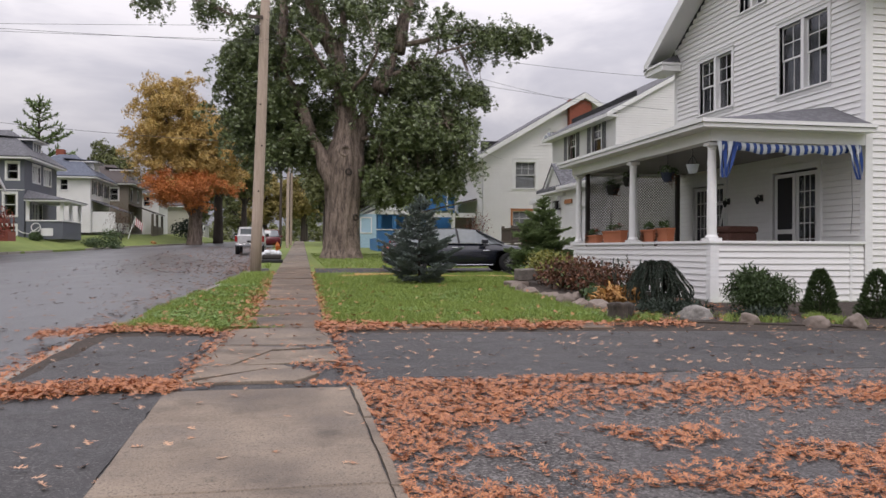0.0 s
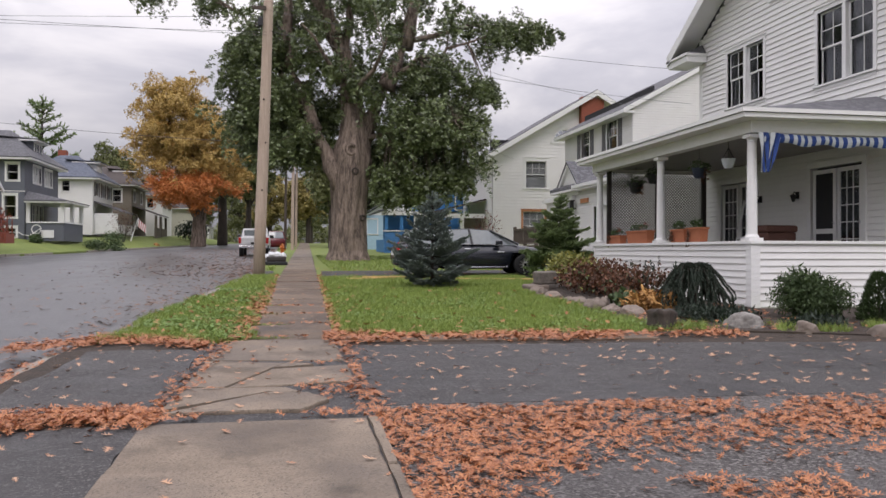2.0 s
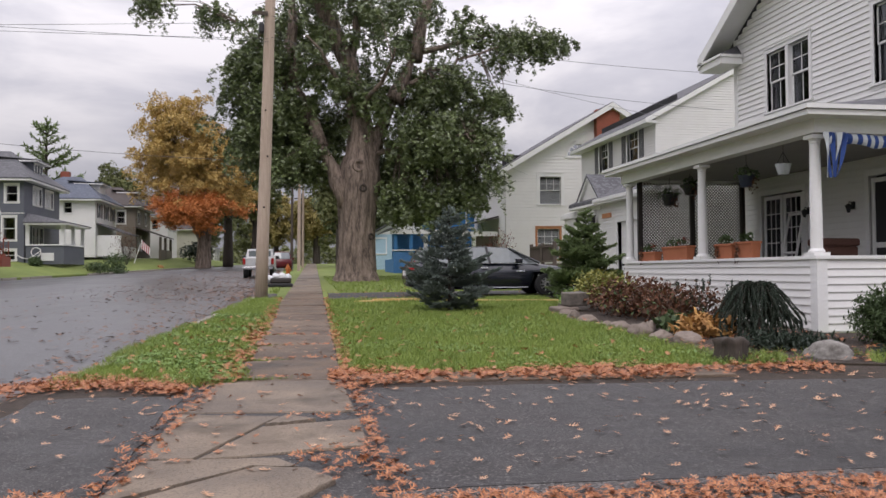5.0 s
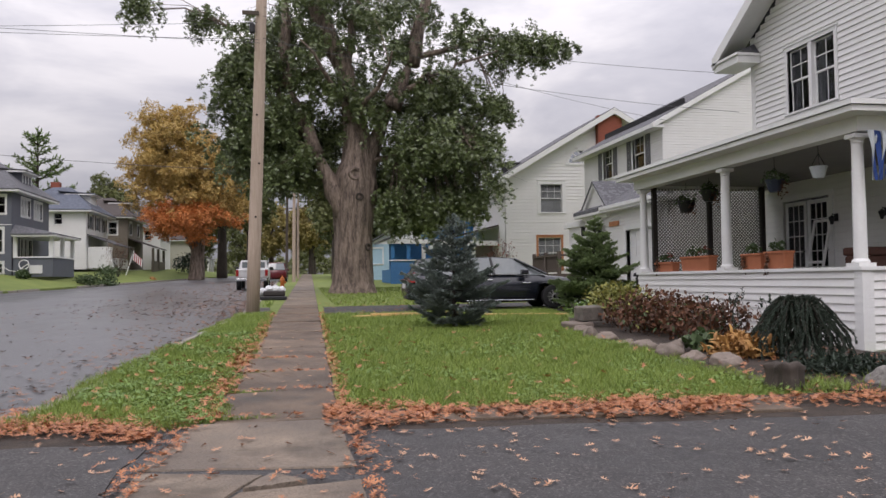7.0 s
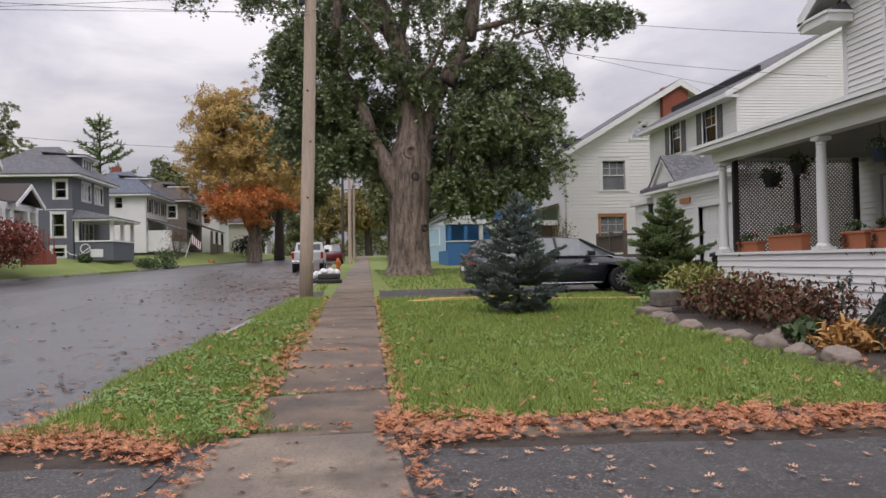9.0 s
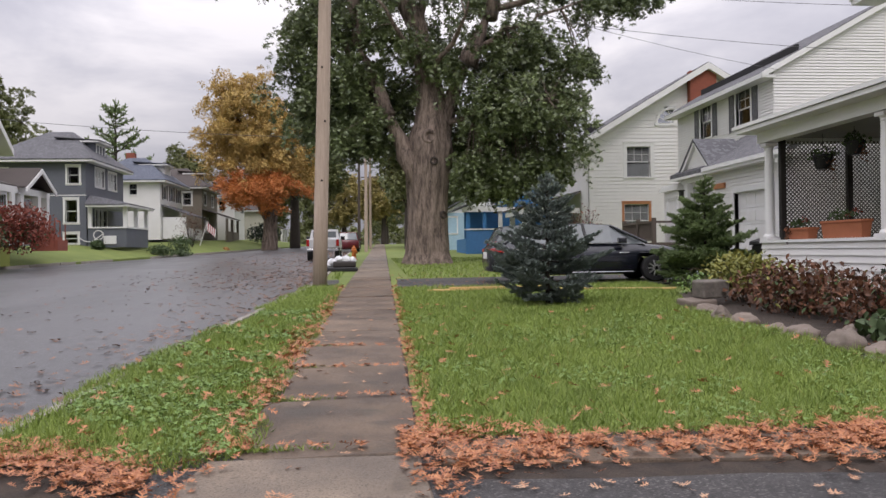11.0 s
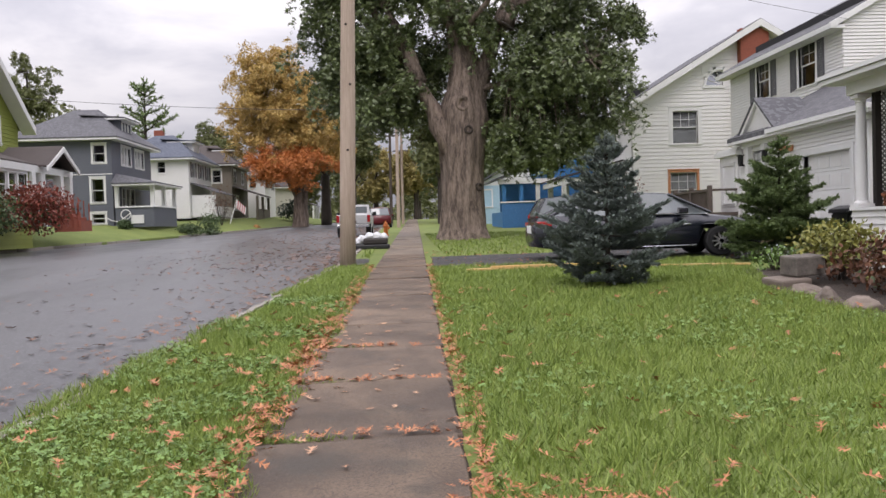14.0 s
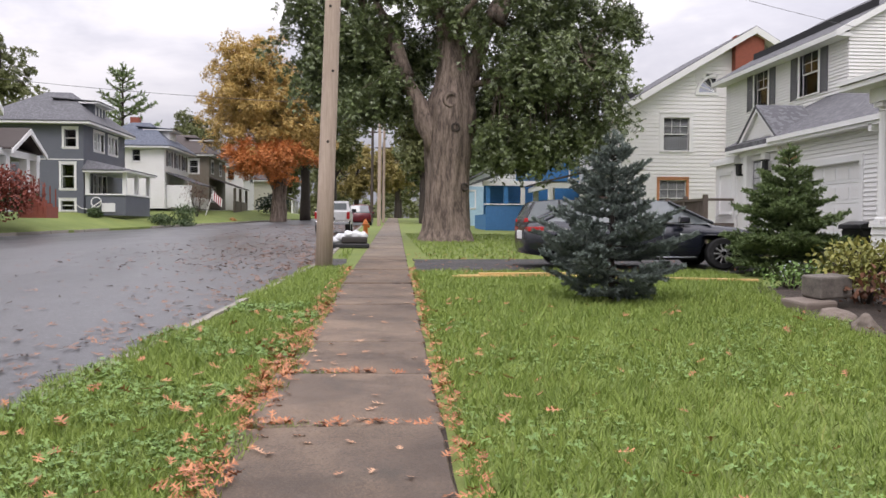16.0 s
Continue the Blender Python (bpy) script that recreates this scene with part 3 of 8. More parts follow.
flat_patch("gutter", [(-2.9, -9), (-2.9, 9.6), (-2.45, 9.6), (-2.45, -9)], M_kerb, "wet concrete gutter at the driveway mouth", "gutter", -0.05, 0.02, seed=8)
flat_patch("far_apron", [(-20.5, 60.6), (-16.7, 60.2), (-16.0, 64.2), (-20, 65)], M_gravel, "worn drive mouth across the street", "driveway", 0.02, 0.1, seed=9)
flat_patch("flower_bed", [(5.75, 10.5), (5.7, 14), (5.8, 17), (6.1, 19.3), (7.0, 22.5), (9.2, 22.8), (9.2, 13.4), (13.2, 13.4), (13.2, 9.1), (9.2, 8.85), (7.9, 9.5)], M_mulch,
           "dark mulched flower bed along the porch", "flower bed", 0.03, 0.06, seed=10)

flat_patch("joint_bed", [(-1.12, -8), (-1.12, 10.1), (0.74, 10.1), (0.74, -8)], M_drive, "dark asphalt patching under the broken slabs", "patching", 0.006, 0.0, seed=11)
flat_patch("soil_strip", [(-0.62, 10.1), (-0.34, 26.6), (0.93, 26.6), (0.64, 10.1)], M_mulch, "dark soil in the sidewalk joints", "soil", 0.006, 0.02, seed=12)
flat_patch("lawn_edge_soil", [(0.66, 9.3), (0.72, 10.35), (6.0, 10.2), (8.2, 9.4), (9.6, 8.95), (9.5, 8.4), (5, 8.95)], M_mulch, "bare brown soil between drive and lawn", "soil", 0.010, 0.03, seed=13)
flat_patch("apron_soil", [(-2.7, 4.8), (-2.7, 10.2), (-0.9, 10.3), (-0.9, 4.8)], M_mulch, "bare soil at the edge of the apron", "soil", 0.004, 0.03, seed=14)

# sidewalk slabs, heaved a little
sidewalk = thing("sidewalk", pose(0, 0, 0), "old cracked concrete slab sidewalk with leaf-filled joints", "sidewalk", kind="structure")
slab_rng = random.Random(12)


def paving(x0, x1, y0, y1, mat, corners=None, tilt=0.012, name="slab"):
    """One slab with rounded top edges. corners: its outline where it is broken."""
    pts = corners or [(x0, y0), (x1, y0), (x1, y1), (x0, y1)]
    bm = bmesh.new()
    dz, tx, ty = slab_rng.uniform(0.008, 0.03), slab_rng.uniform(-tilt, tilt), slab_rng.uniform(-tilt, tilt)
    cx, cy = sum(p[0] for p in pts) / len(pts), sum(p[1] for p in pts) / len(pts)
    fine = []
    for (ax, ay), (bx, by) in zip(pts, pts[1:] + pts[:1]):
        for i in range(5):
            f = i / 5
            fine.append((ax + (bx - ax) * f + slab_rng.uniform(-0.009, 0.009), ay + (by - ay) * f + slab_rng.uniform(-0.009, 0.009)))

    def z(x, y):
        return rise(y) + 0.015 + dz + tx * (x - cx) + ty * (y - cy)

    a = [bm.verts.new((cx + (x - cx) * 0.985, cy + (y - cy) * 0.988, z(x, y))) for x, y in fine]
    b = [bm.verts.new((x, y, z(x, y) - 0.012)) for x, y in fine]
    c = [bm.verts.new((x, y, z(x, y) - 0.12)) for x, y in fine]
    bm.faces.new(a)
    n = len(fine)
    for p, q in ((a, b), (b, c)):
        for i in range(n):
            bm.faces.new((p[i], q[i], q[(i + 1) % n], p[(i + 1) % n]))
    part(name, bm, mat, sidewalk)


for y0, y1 in ((-7.4, -5.3), (-5.28, -3.2), (-3.18, -0.2), (-0.18, 1.93), (1.945, 3.72), (3.73, 5.02)):
    paving(-1.06, 0.64, y0, y1, M_newcon, tilt=0.003)
    paving(0.655, 0.72, y0, y1, M_newcon, tilt=0.003)
for outline in ([(-0.98, 5.40), (-0.22, 5.40), (0.12, 5.36), (0.38, 5.74), (0.20, 6.05), (-0.12, 6.14)], [(-1.0, 5.47), (-0.15, 6.20), (0.16, 6.12), (0.0, 6.40), (-0.90, 6.46)],
                [(-0.95, 6.53), (-0.58, 6.50), (-0.02, 7.92), (-0.90, 8.14)], [(-0.54, 6.49), (0.66, 6.66), (0.66, 7.60), (0.06, 7.50), (-0.14, 7.46)], [(-0.12, 7.52), (0.06, 7.56), (0.30, 7.66), (0.05, 7.90)]):
    paving(0, 0, 0, 0, M_newcon, outline, tilt=0.01)
paving(0, 0, 0, 0, M_newcon, [(-0.94, 8.24), (0.66, 8.02), (0.63, 9.84), (-0.72, 9.88)], tilt=0.004)
y0 = 9.92
for k, long in enumerate((1.74, 1.60, 1.62, 1.62, 1.62, 1.62, 1.62, 1.62, 1.62, 1.62)):
    mx = walk_mid(y0)
    paving(mx - 0.66, mx + 0.62, y0, y0 + long, M_concrete, tilt=0.02 if k < 3 else 0.008)
    y0 += long + 0.03
for k in range(60):
    mx = walk_mid(y0)
    paving(mx - 0.62, mx + 0.62, y0, y0 + 1.6, M_newcon if y0 > 30 else M_concrete, tilt=0.004)
    y0 += 1.63
for k in range(12):
    x = 0.75 + k * 0.55
    if x < 4.9:
        paving(0, 0, 0, 0, M_concrete, [(x, 9.62 - 0.1 * k * 0.5), (x + 0.52, 9.60 - 0.05 * k), (x + 0.53, 10.12 - 0.03 * k), (x + 0.01, 10.16 - 0.03 * k)], tilt=0.03, name="edging_stone")

# ---------------------------------------------------------------- the porch house
FX, PX, Y0, Y1, YP = 13.1, 9.25, 13.7, 23.0, 22.4   # facade, porch front, near and far corners, porch's far end
EAVE, RIDGE, YM = 8.1, 10.85, 18.35
house = thing("porch_house", pose(FX, Y0, 0.1), "white clapboard house with a wide columned front porch", "house")
H1 = at_world(house).inverted()
Mf = H1 @ frame_of((FX, Y1, 0), (0, -1, 0), (0, 0, 1), (-1, 0, 0))
LW = Y1 - Y0


def gable_span(v):
    if v <= EAVE - 0.1:
        return (0.0, LW)
    f = (v - EAVE + 0.1) / (RIDGE - EAVE)
    return (f * LW / 2, LW - f * LW / 2)


def uy(y):
    return Y1 - y


winA = (uy(21.3), uy(19.4), 5.62, 7.25)
winB = (uy(17.0), uy(15.0), 5.45, 7.25)
attic = (uy(18.95), uy(17.75), 8.22, 9.3)
doorF = (uy(17.25), uy(15.35), 0.95, 3.36)
doorG = (uy(21.65), uy(19.75), 0.95, 3.3)
holes = [tuple(o) for o in (winA, winB, attic, doorF, doorG)]
siding_wall(house, "wall", Mf, gable_span, 0.1, RIDGE - 0.3, holes, 0.15, M_white, single=True)
for o, units, cur in ((winA, 2, 0.28), (winB, 2, 0.33), (attic, 2, 0.2)):
    window(house, Mf, *o, units=units, curtain=cur)
Ms = H1 @ frame_of((FX, Y0, 0), (1, 0, 0), (0, 0, 1), (0, -1, 0))
siding_wall(house, "wall", Ms, lambda v: (0.0, 9.0), 0.1, EAVE, [], 0.15, M_white, single=True)
bm = bmesh.new()
box(bm, FX - 0.03, FX + 0.16, Y0 - 0.035, Y0 + 0.15, 0.1, EAVE, H1)
part("corner_board", bm, M_trim, house)
bm = bmesh.new()
box(bm, FX - 0.03, FX + 0.16, Y1 - 0.15, Y1 + 0.035, 0.1, EAVE, H1)
part("corner_board", bm, M_trim, house)
bm = bmesh.new()
box(bm, FX + 0.2, FX + 9, Y1 - 0.16, Y1, 0.1, EAVE, H1)
box(bm, FX + 8.85, FX + 9, Y0, Y1, 0.1, EAVE, H1)
part("wall", bm, M_white, house)
# added sheet behind the windows, coloured as dark as an unlit room
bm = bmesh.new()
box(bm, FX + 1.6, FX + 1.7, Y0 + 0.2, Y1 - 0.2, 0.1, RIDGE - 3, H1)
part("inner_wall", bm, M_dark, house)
# main roof: gable to the street, with deep eaves and boxed returns
for s, ye in ((-1, Y0 - 0.85), (1, Y1 + 0.85)):
    bm = bmesh.new()
    drop = 0.85 * (RIDGE - EAVE) / (LW / 2)
    slab(bm, [H1 @ Vector(p) for p in ((FX - 0.75, YM, RIDGE + 0.2), (FX + 9.4, YM, RIDGE + 0.2), (FX + 9.4, ye, EAVE - drop + 0.15), (FX - 0.75, ye, EAVE - drop + 0.15))], 0.14)
    part("roof", bm, M_roof, house)
    bm = bmesh.new()
    for x0, t0, t1 in ((FX - 0.78, 0.17, -0.16), (FX - 0.70, 0.02, -0.12)):
        quad = [(x0, YM, RIDGE + t0), (x0, ye, EAVE - drop + t0 - 0.05), (x0, ye, EAVE - drop + t1 - 0.05), (x0, YM, RIDGE + t1)]
        a = [bm.verts.new(H1 @ Vector(p)) for p in quad]
        b = [bm.verts.new(H1 @ Vector((p[0] + 0.05, p[1], p[2]))) for p in quad]
        bm.faces.new(a)
        bm.faces.new(b[::-1])
        for i in range(4):
            bm.faces.new((a[i], b[i], b[(i + 1) % 4], a[(i + 1) % 4]))
    part("bargeboard", bm, M_trim, house)
    bm = bmesh.new()
    slab(bm, [H1 @ Vector(p) for p in ((FX - 0.66, YM, RIDGE + 0.04), (FX - 0.03, YM, RIDGE + 0.04), (FX - 0.03, ye + 0.04 * s, EAVE - drop), (FX - 0.66, ye + 0.04 * s, EAVE - drop))], 0.03)
    part("soffit", bm, M_trim, house)
    yb = Y1 - 0.45 if s > 0 else Y0 + 0.45
    lo, hi = sorted((yb, ye))
    bm = bmesh.new()
    zr = EAVE - drop - 0.1
    box(bm, FX - 0.72, FX - 0.03, lo, hi, zr - 0.2, zr + 0.0, H1)
    box(bm, FX - 0.78, FX - 0.03, lo - 0.05, hi + 0.05, zr, zr + 0.07, H1)
    part("eave_return", bm, M_trim, house)
    bm = bmesh.new()
    inner, outer = (lo, hi) if s > 0 else (hi, lo)
    a = [bm.verts.new(H1 @ Vector(p)) for p in ((FX - 0.76, inner, zr + 0.07), (FX - 0.76, outer, zr + 0.07), (FX - 0.03, outer, zr + 0.07), (FX - 0.03, inner, zr + 0.07),
                                                (FX - 0.03, inner + 0.3 * s, zr + 0.42), (FX - 0.03, outer, zr + 0.42))]
    for f in ((0, 1, 5, 4), (0, 4, 3), (1, 2, 5), (3, 4, 5, 2), (0, 3, 2, 1)):
        bm.faces.new([a[i] for i in f])
    part("return_roof", bm, M_roof, house)

# porch
ZR, ZF, ZC, ZB = 1.50, 0.85, 3.62, 3.66   # rail top, floor, column top, beam's underside
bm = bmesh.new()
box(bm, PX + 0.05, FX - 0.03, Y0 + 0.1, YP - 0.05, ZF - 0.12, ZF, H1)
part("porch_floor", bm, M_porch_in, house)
Mp = H1 @ frame_of((PX, YP, 0), (0, -1, 0), (0, 0, 1), (-1, 0, 0))
Me = H1 @ frame_of((PX, Y0, 0), (1, 0, 0), (0, 0, 1), (0, -1, 0))
siding_wall(house, "porch_wall", Mp, lambda v: (0.0, YP - Y0), 0.02, ZR - 0.08, [], 0.14, M_white, single=True, thick=0.12)
siding_wall(house, "porch_wall", Me, lambda v: (0.0, FX - PX - 0.06), -0.02, ZR - 0.08, [], 0.14, M_white, single=True, thick=0.12)
bm = bmesh.new()
box(bm, PX - 0.07, PX + 0.2, Y0 - 0.07, YP, ZR - 0.08, ZR - 0.02, H1)
box(bm, PX + 0.2, FX - 0.06, Y0 - 0.07, Y0 + 0.2, ZR - 0.08, ZR - 0.02, H1)
part("rail_cap", bm, M_trim, house)
bm = bmesh.new()
box(bm, PX - 0.035, PX + 0.17, Y0 - 0.035, Y0 + 0.17, -0.05, ZR - 0.08, H1)
part("corner_board", bm, M_trim, house)
bm = bmesh.new()
box(bm, FX - 0.42, FX - 0.36, Y0 - 0.04, Y0 - 0.01, 0.0, ZR - 0.1, H1)
part("downpipe", bm, M_trim, house)
for y in (Y0 + 0.16, 18.05, YP - 0.16):
    bm = bmesh.new()
    mm = H1 @ pose(PX + 0.10, y, ZR - 0.02)
    box(bm, -0.16, 0.16, -0.16, 0.16, 0, 0.06, mm)
    hgt = ZB - ZR
    lathe(bm, [(0.14, 0.06), (0.145, 0.085), (0.125, 0.115), (0.108, 0.13), (0.108, 0.5), (0.104, 1.1), (0.09, hgt - 0.14), (0.104, hgt - 0.12), (0.09, hgt - 0.10), (0.118, hgt - 0.05)], 24, mm)
    box(bm, -0.135, 0.135, -0.135, 0.135, hgt - 0.05, hgt + 0.02, mm)
    part("column", bm, M_trim, house)
bm = bmesh.new()
box(bm, PX - 0.04, PX + 0.24, Y0 - 0.04, YP + 0.1, ZB + 0.02, ZB + 0.38, H1)
box(bm, PX + 0.24, FX - 0.04, Y0 - 0.04, Y0 + 0.24, ZB + 0.02, ZB + 0.38, H1)
box(bm, PX + 0.24, FX - 0.04, YP - 0.18, YP + 0.1, ZB + 0.02, ZB + 0.38, H1)
part("porch_beam", bm, M_trim, house)
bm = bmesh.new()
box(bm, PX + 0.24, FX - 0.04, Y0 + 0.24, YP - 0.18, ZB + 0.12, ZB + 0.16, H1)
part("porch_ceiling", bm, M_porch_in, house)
ov = 0.42
ze, zt = ZB + 0.42, ZB + 1.12
bm = bmesh.new()
A, B = Vector((PX - ov, Y0 - ov, ze)), Vector((PX - ov, YP + ov, ze))
C, D = Vector((FX - 0.03, YP - 1.2, zt)), Vector((FX - 0.03, Y0 + 1.2, zt))
E1, F1 = Vector((FX - 0.03, Y0 - ov, ze)), Vector((FX - 0.03, YP + ov, ze))
for quad in ([A, B, C, D], [A, D, E1], [B, F1, C]):
    slab(bm, [H1 @ p for p in quad], 0.06)
part("porch_roof", bm, M_roof, house)
bm = bmesh.new()
box(bm, PX - ov + 0.04, FX - 0.05, Y0 - ov + 0.04, YP + ov - 0.04, ze - 0.15, ze - 0.06, H1)
part("soffit", bm, M_trim, house)
for dz0, dz1, o2 in ((-0.15, -0.02, 0.0), (-0.05, 0.03, 0.05)):
    bm = bmesh.new()
    x0, y0_, y1_ = PX - ov - o2, Y0 - ov - o2, YP + ov + o2
    box(bm, x0, x0 + 0.035, y0_, y1_, ze + dz0, ze + dz1, H1)
    box(bm, x0 + 0.035, FX - 0.05, y0_, y0_ + 0.035, ze + dz0, ze + dz1, H1)
    box(bm, x0 + 0.035, FX - 0.05, y1_ - 0.035, y1_, ze + dz0, ze + dz1, H1)
    part("fascia", bm, M_trim, house)

# ---------------------------------------------------------------- other houses
def rect_span(w):
    return lambda v: (0.0, w)


def boxes(parent, name, mat, items, label=""):
    """One part made of boxes in world coordinates."""
    bm = bmesh.new()
    inv = at_world(parent).inverted()
    for b in items:
        box(bm, *b, inv)
    return part(name, bm, mat, parent, label)


def roof_part(parent, name, quads, mat, thick=0.14):
    bm = bmesh.new()
    inv = at_world(parent).inverted()
    for q in quads:
        slab(bm, [inv @ Vector(p) for p in q], thick)
    return part(name, bm, mat, parent)


def hip_roof(parent, x0, x1, y0, y1, ze, rx0, rx1, ry0, ry1, zr, mat, trim=None):
    a, b, c, d = (x0, y0, ze), (x1, y0, ze), (x1, y1, ze), (x0, y1, ze)
    p, q, r, s = (rx0, ry0, zr), (rx1, ry0, zr), (rx1, ry1, zr), (rx0, ry1, zr)
    quads = [[a, b, q, p], [b, c, r, q], [c, d, s, r], [d, a, p, s]]
    clean = []
    for f in quads:
        out = []
        for v in f:
            if v not in out:
                out.append(v)
        clean.append(out)
    roof_part(parent, "roof", clean, mat, 0.08)
    boxes(parent, "eave", trim or M_trim, [(x0 + 0.03, x1 - 0.03, y0 + 0.03, y1 - 0.03, ze - 0.22, ze - 0.085)])


def side_frame(parent, x, y, facing):
    """Axes of a wall with its left lower end at (x, y, 0), seen from outside. facing: the way it looks."""
    u = {"south": (1, 0, 0), "west": (0, -1, 0), "east": (0, 1, 0)}[facing]
    n = {"south": (0, -1, 0), "west": (-1, 0, 0), "east": (1, 0, 0)}[facing]
    return at_world(parent).inverted() @ frame_of((x, y, 0), u, (0, 0, 1), n)


# --- neighbour with the garage
nb = thing("garage_house", pose(12.3, 31, rise(31)), "white house with a garage wing and small entry gable", "house")
gz = rise(29)
m = side_frame(nb, 12.3, 34.8, "west")
gd = (34.8 - 30.3, 34.8 - 27.75, gz, 3.08)
ed = (34.8 - 33.75, 34.8 - 32.85, 1.2, 3.55)
siding_wall(nb, "wall", m, rect_span(34.8 - 26.6), gz - 0.1, 4.0, [gd, ed], 0.115, M_white)
boxes(nb, "wall", M_white, [(12.3, 15.4, 26.6, 26.75, gz - 0.1, 4.0)])
boxes(nb, "garage_casing", M_trim, [(12.24, 12.45, 27.6, 27.75, gz, 3.1), (12.24, 12.45, 30.3, 30.45, gz, 3.1), (12.24, 12.45, 27.6, 30.45, 3.1, 3.26)])
g = boxes(nb, "garage_door", M_trim, [(12.42, 12.46, 27.75, 30.3, gz + 0.02 + k * 0.53, gz + 0.02 + k * 0.53 + 0.515) for k in range(5)], "white panelled garage door")
for k in range(5):
    for c in range(4):
        boxes(g, "door_panel", M_white, [(12.405, 12.42, 27.87 + c * 0.62, 28.37 + c * 0.62, gz + 0.12 + k * 0.53, gz + 0.44 + k * 0.53)])
roof_part(nb, "roof", [[(11.95, 26.2, 4.1), (11.95, 35.1, 4.1), (15.5, 35.1, 5.9), (15.5, 26.2, 5.9)]], M_roof)
boxes(nb, "gutter", M_trim, [(11.84, 11.96, 26.2, 31.9, 3.95, 4.08), (11.9, 12.29, 26.3, 34.9, 3.86, 3.95)])
boxes(nb, "downpipe", M_trim, [(12.18, 12.27, 26.75, 26.84, gz, 3.9), (11.9, 12.2, 26.72, 26.86, 3.72, 3.9)])
# entry gable and door
inv = at_world(nb).inverted()
bm = bmesh.new()
for quad in (((12.05, 33.1, 5.27), (13.6, 33.1, 5.27), (13.6, 31.7, 4.15), (12.05, 31.7, 4.15)), ((12.05, 33.1, 5.27), (13.6, 33.1, 5.27), (13.6, 34.5, 4.15), (12.05, 34.5, 4.15))):
    slab(bm, [inv @ Vector(p) for p in quad], 0.1)
part("entry_roof", bm, M_roof, nb)
bm = bmesh.new()
for s in (-1, 1):
    q = [(12.08, 33.1, 5.26), (12.08, 33.1 + s * 1.36, 4.06), (12.08, 33.1 + s * 1.36, 3.88), (12.08, 33.1, 5.06)]
    a = [bm.verts.new(inv @ Vector(p)) for p in q]
    b = [bm.verts.new(inv @ Vector((p[0] + 0.12, p[1], p[2]))) for p in q]
    for f in ((a[0], a[1], a[2], a[3]), (b[3], b[2], b[1], b[0])):
        bm.faces.new(f)
    for i in range(4):
        bm.faces.new((a[i], b[i], b[(i + 1) % 4], a[(i + 1) % 4]))
part("bargeboard", bm, M_trim, nb)
bm = bmesh.new()
for k in range(9):
    z = 3.92 + k * 0.115
    w = 1.2 * (5.1 - z) / 1.1
    box(bm, 12.2, 12.24, 33.1 - w, 33.1 + w, z, z + 0.108, inv)
part("entry_gable", bm, M_white, nb)
boxes(nb, "entry_beam", M_trim, [(12.14, 12.28, 31.8, 34.4, 3.72, 3.92)])
boxes(nb, "pilaster", M_trim, [(12.12, 12.29, 32.55, 32.8, 1.1, 3.72)])
boxes(nb, "pilaster", M_trim, [(12.12, 12.29, 33.8, 34.05, 1.1, 3.72)])
d = boxes(nb, "entry_door", M_shutter, [(12.33, 12.38, 32.85, 33.75, 1.2, 3.55)], "dark grey entry door with panes")
boxes(d, "pane", M_curtain, [(12.315, 12.33, 32.95 + i * 0.25, 33.17 + i * 0.25, 2.75 + k * 0.25, 2.97 + k * 0.25) for i in range(3) for k in range(3)])
boxes(nb, "step", M_concrete, [(11.3, 12.28, 32.3, 34.4, rise(33), 1.1)])
boxes(nb, "name_board", M_rawwood, [(12.2, 12.27, 30.9, 31.75, 3.32, 3.5)], "small brown wooden board above the garage")
for y in (32.4, 34.25):
    boxes(nb, "wall_lamp", M_black, [(12.0, 12.24, y - 0.04, y + 0.04, 3.1, 3.16), (12.0, 12.12, y - 0.09, y + 0.09, 3.16, 3.45), (11.97, 12.15, y - 0.12, y + 0.12, 3.45, 3.49)], "black lantern wall lamp")
# bay and deck
boxes(nb, "bay", M_white, [(12.2, 13.2, 34.82, 36.4, 0.6, 3.55)])
boxes(nb, "bay_roof", M_trim, [(12.05, 13.2, 34.6, 36.6, 3.55, 3.70), (12.12, 13.2, 34.68, 36.5, 3.70, 3.80)])
window(nb, side_frame(nb, 12.2, 36.2, "west"), 0.2, 1.1, 1.9, 3.2, cols=1, rows=1, lower=(1, 1), casing=0.08)
window(nb, side_frame(nb, 12.22, 34.82, "south"), 0.1, 0.75, 1.9, 3.2, cols=1, rows=1, lower=(1, 1), casing=0.08)
deck = thing("deck_railing", pose(11.6, 36.5, rise(36.5)), "weathered brown wooden deck railing", "railing")
M_deck = material("weathered_deck_wood", (0.12, 0.095, 0.08), 0.8, stretch=(2, 2, 8), bump=0.3)
boxes(deck, "rail", M_deck, [(11.15, 11.27, 34.9, 38.6, 2.30, 2.38)])
boxes(deck, "rail", M_deck, [(11.17, 11.25, 34.9, 38.6, 1.62, 1.70)])
for k in range(26):
    boxes(deck, "baluster", M_deck, [(11.18, 11.23, 34.95 + k * 0.14, 35.0 + k * 0.14, 1.70, 2.30)])
for y in (34.9, 36.7, 38.5):
    boxes(deck, "post", M_deck, [(11.14, 11.28, y - 0.07, y + 0.07, rise(y), 2.5)])
boxes(deck, "rail", M_deck, [(11.27, 13.2, 34.9, 35.0, 2.30, 2.38)])
boxes(deck, "floor_board", M_deck, [(11.1, 13.2, 34.85, 38.65, 1.42, 1.55)])
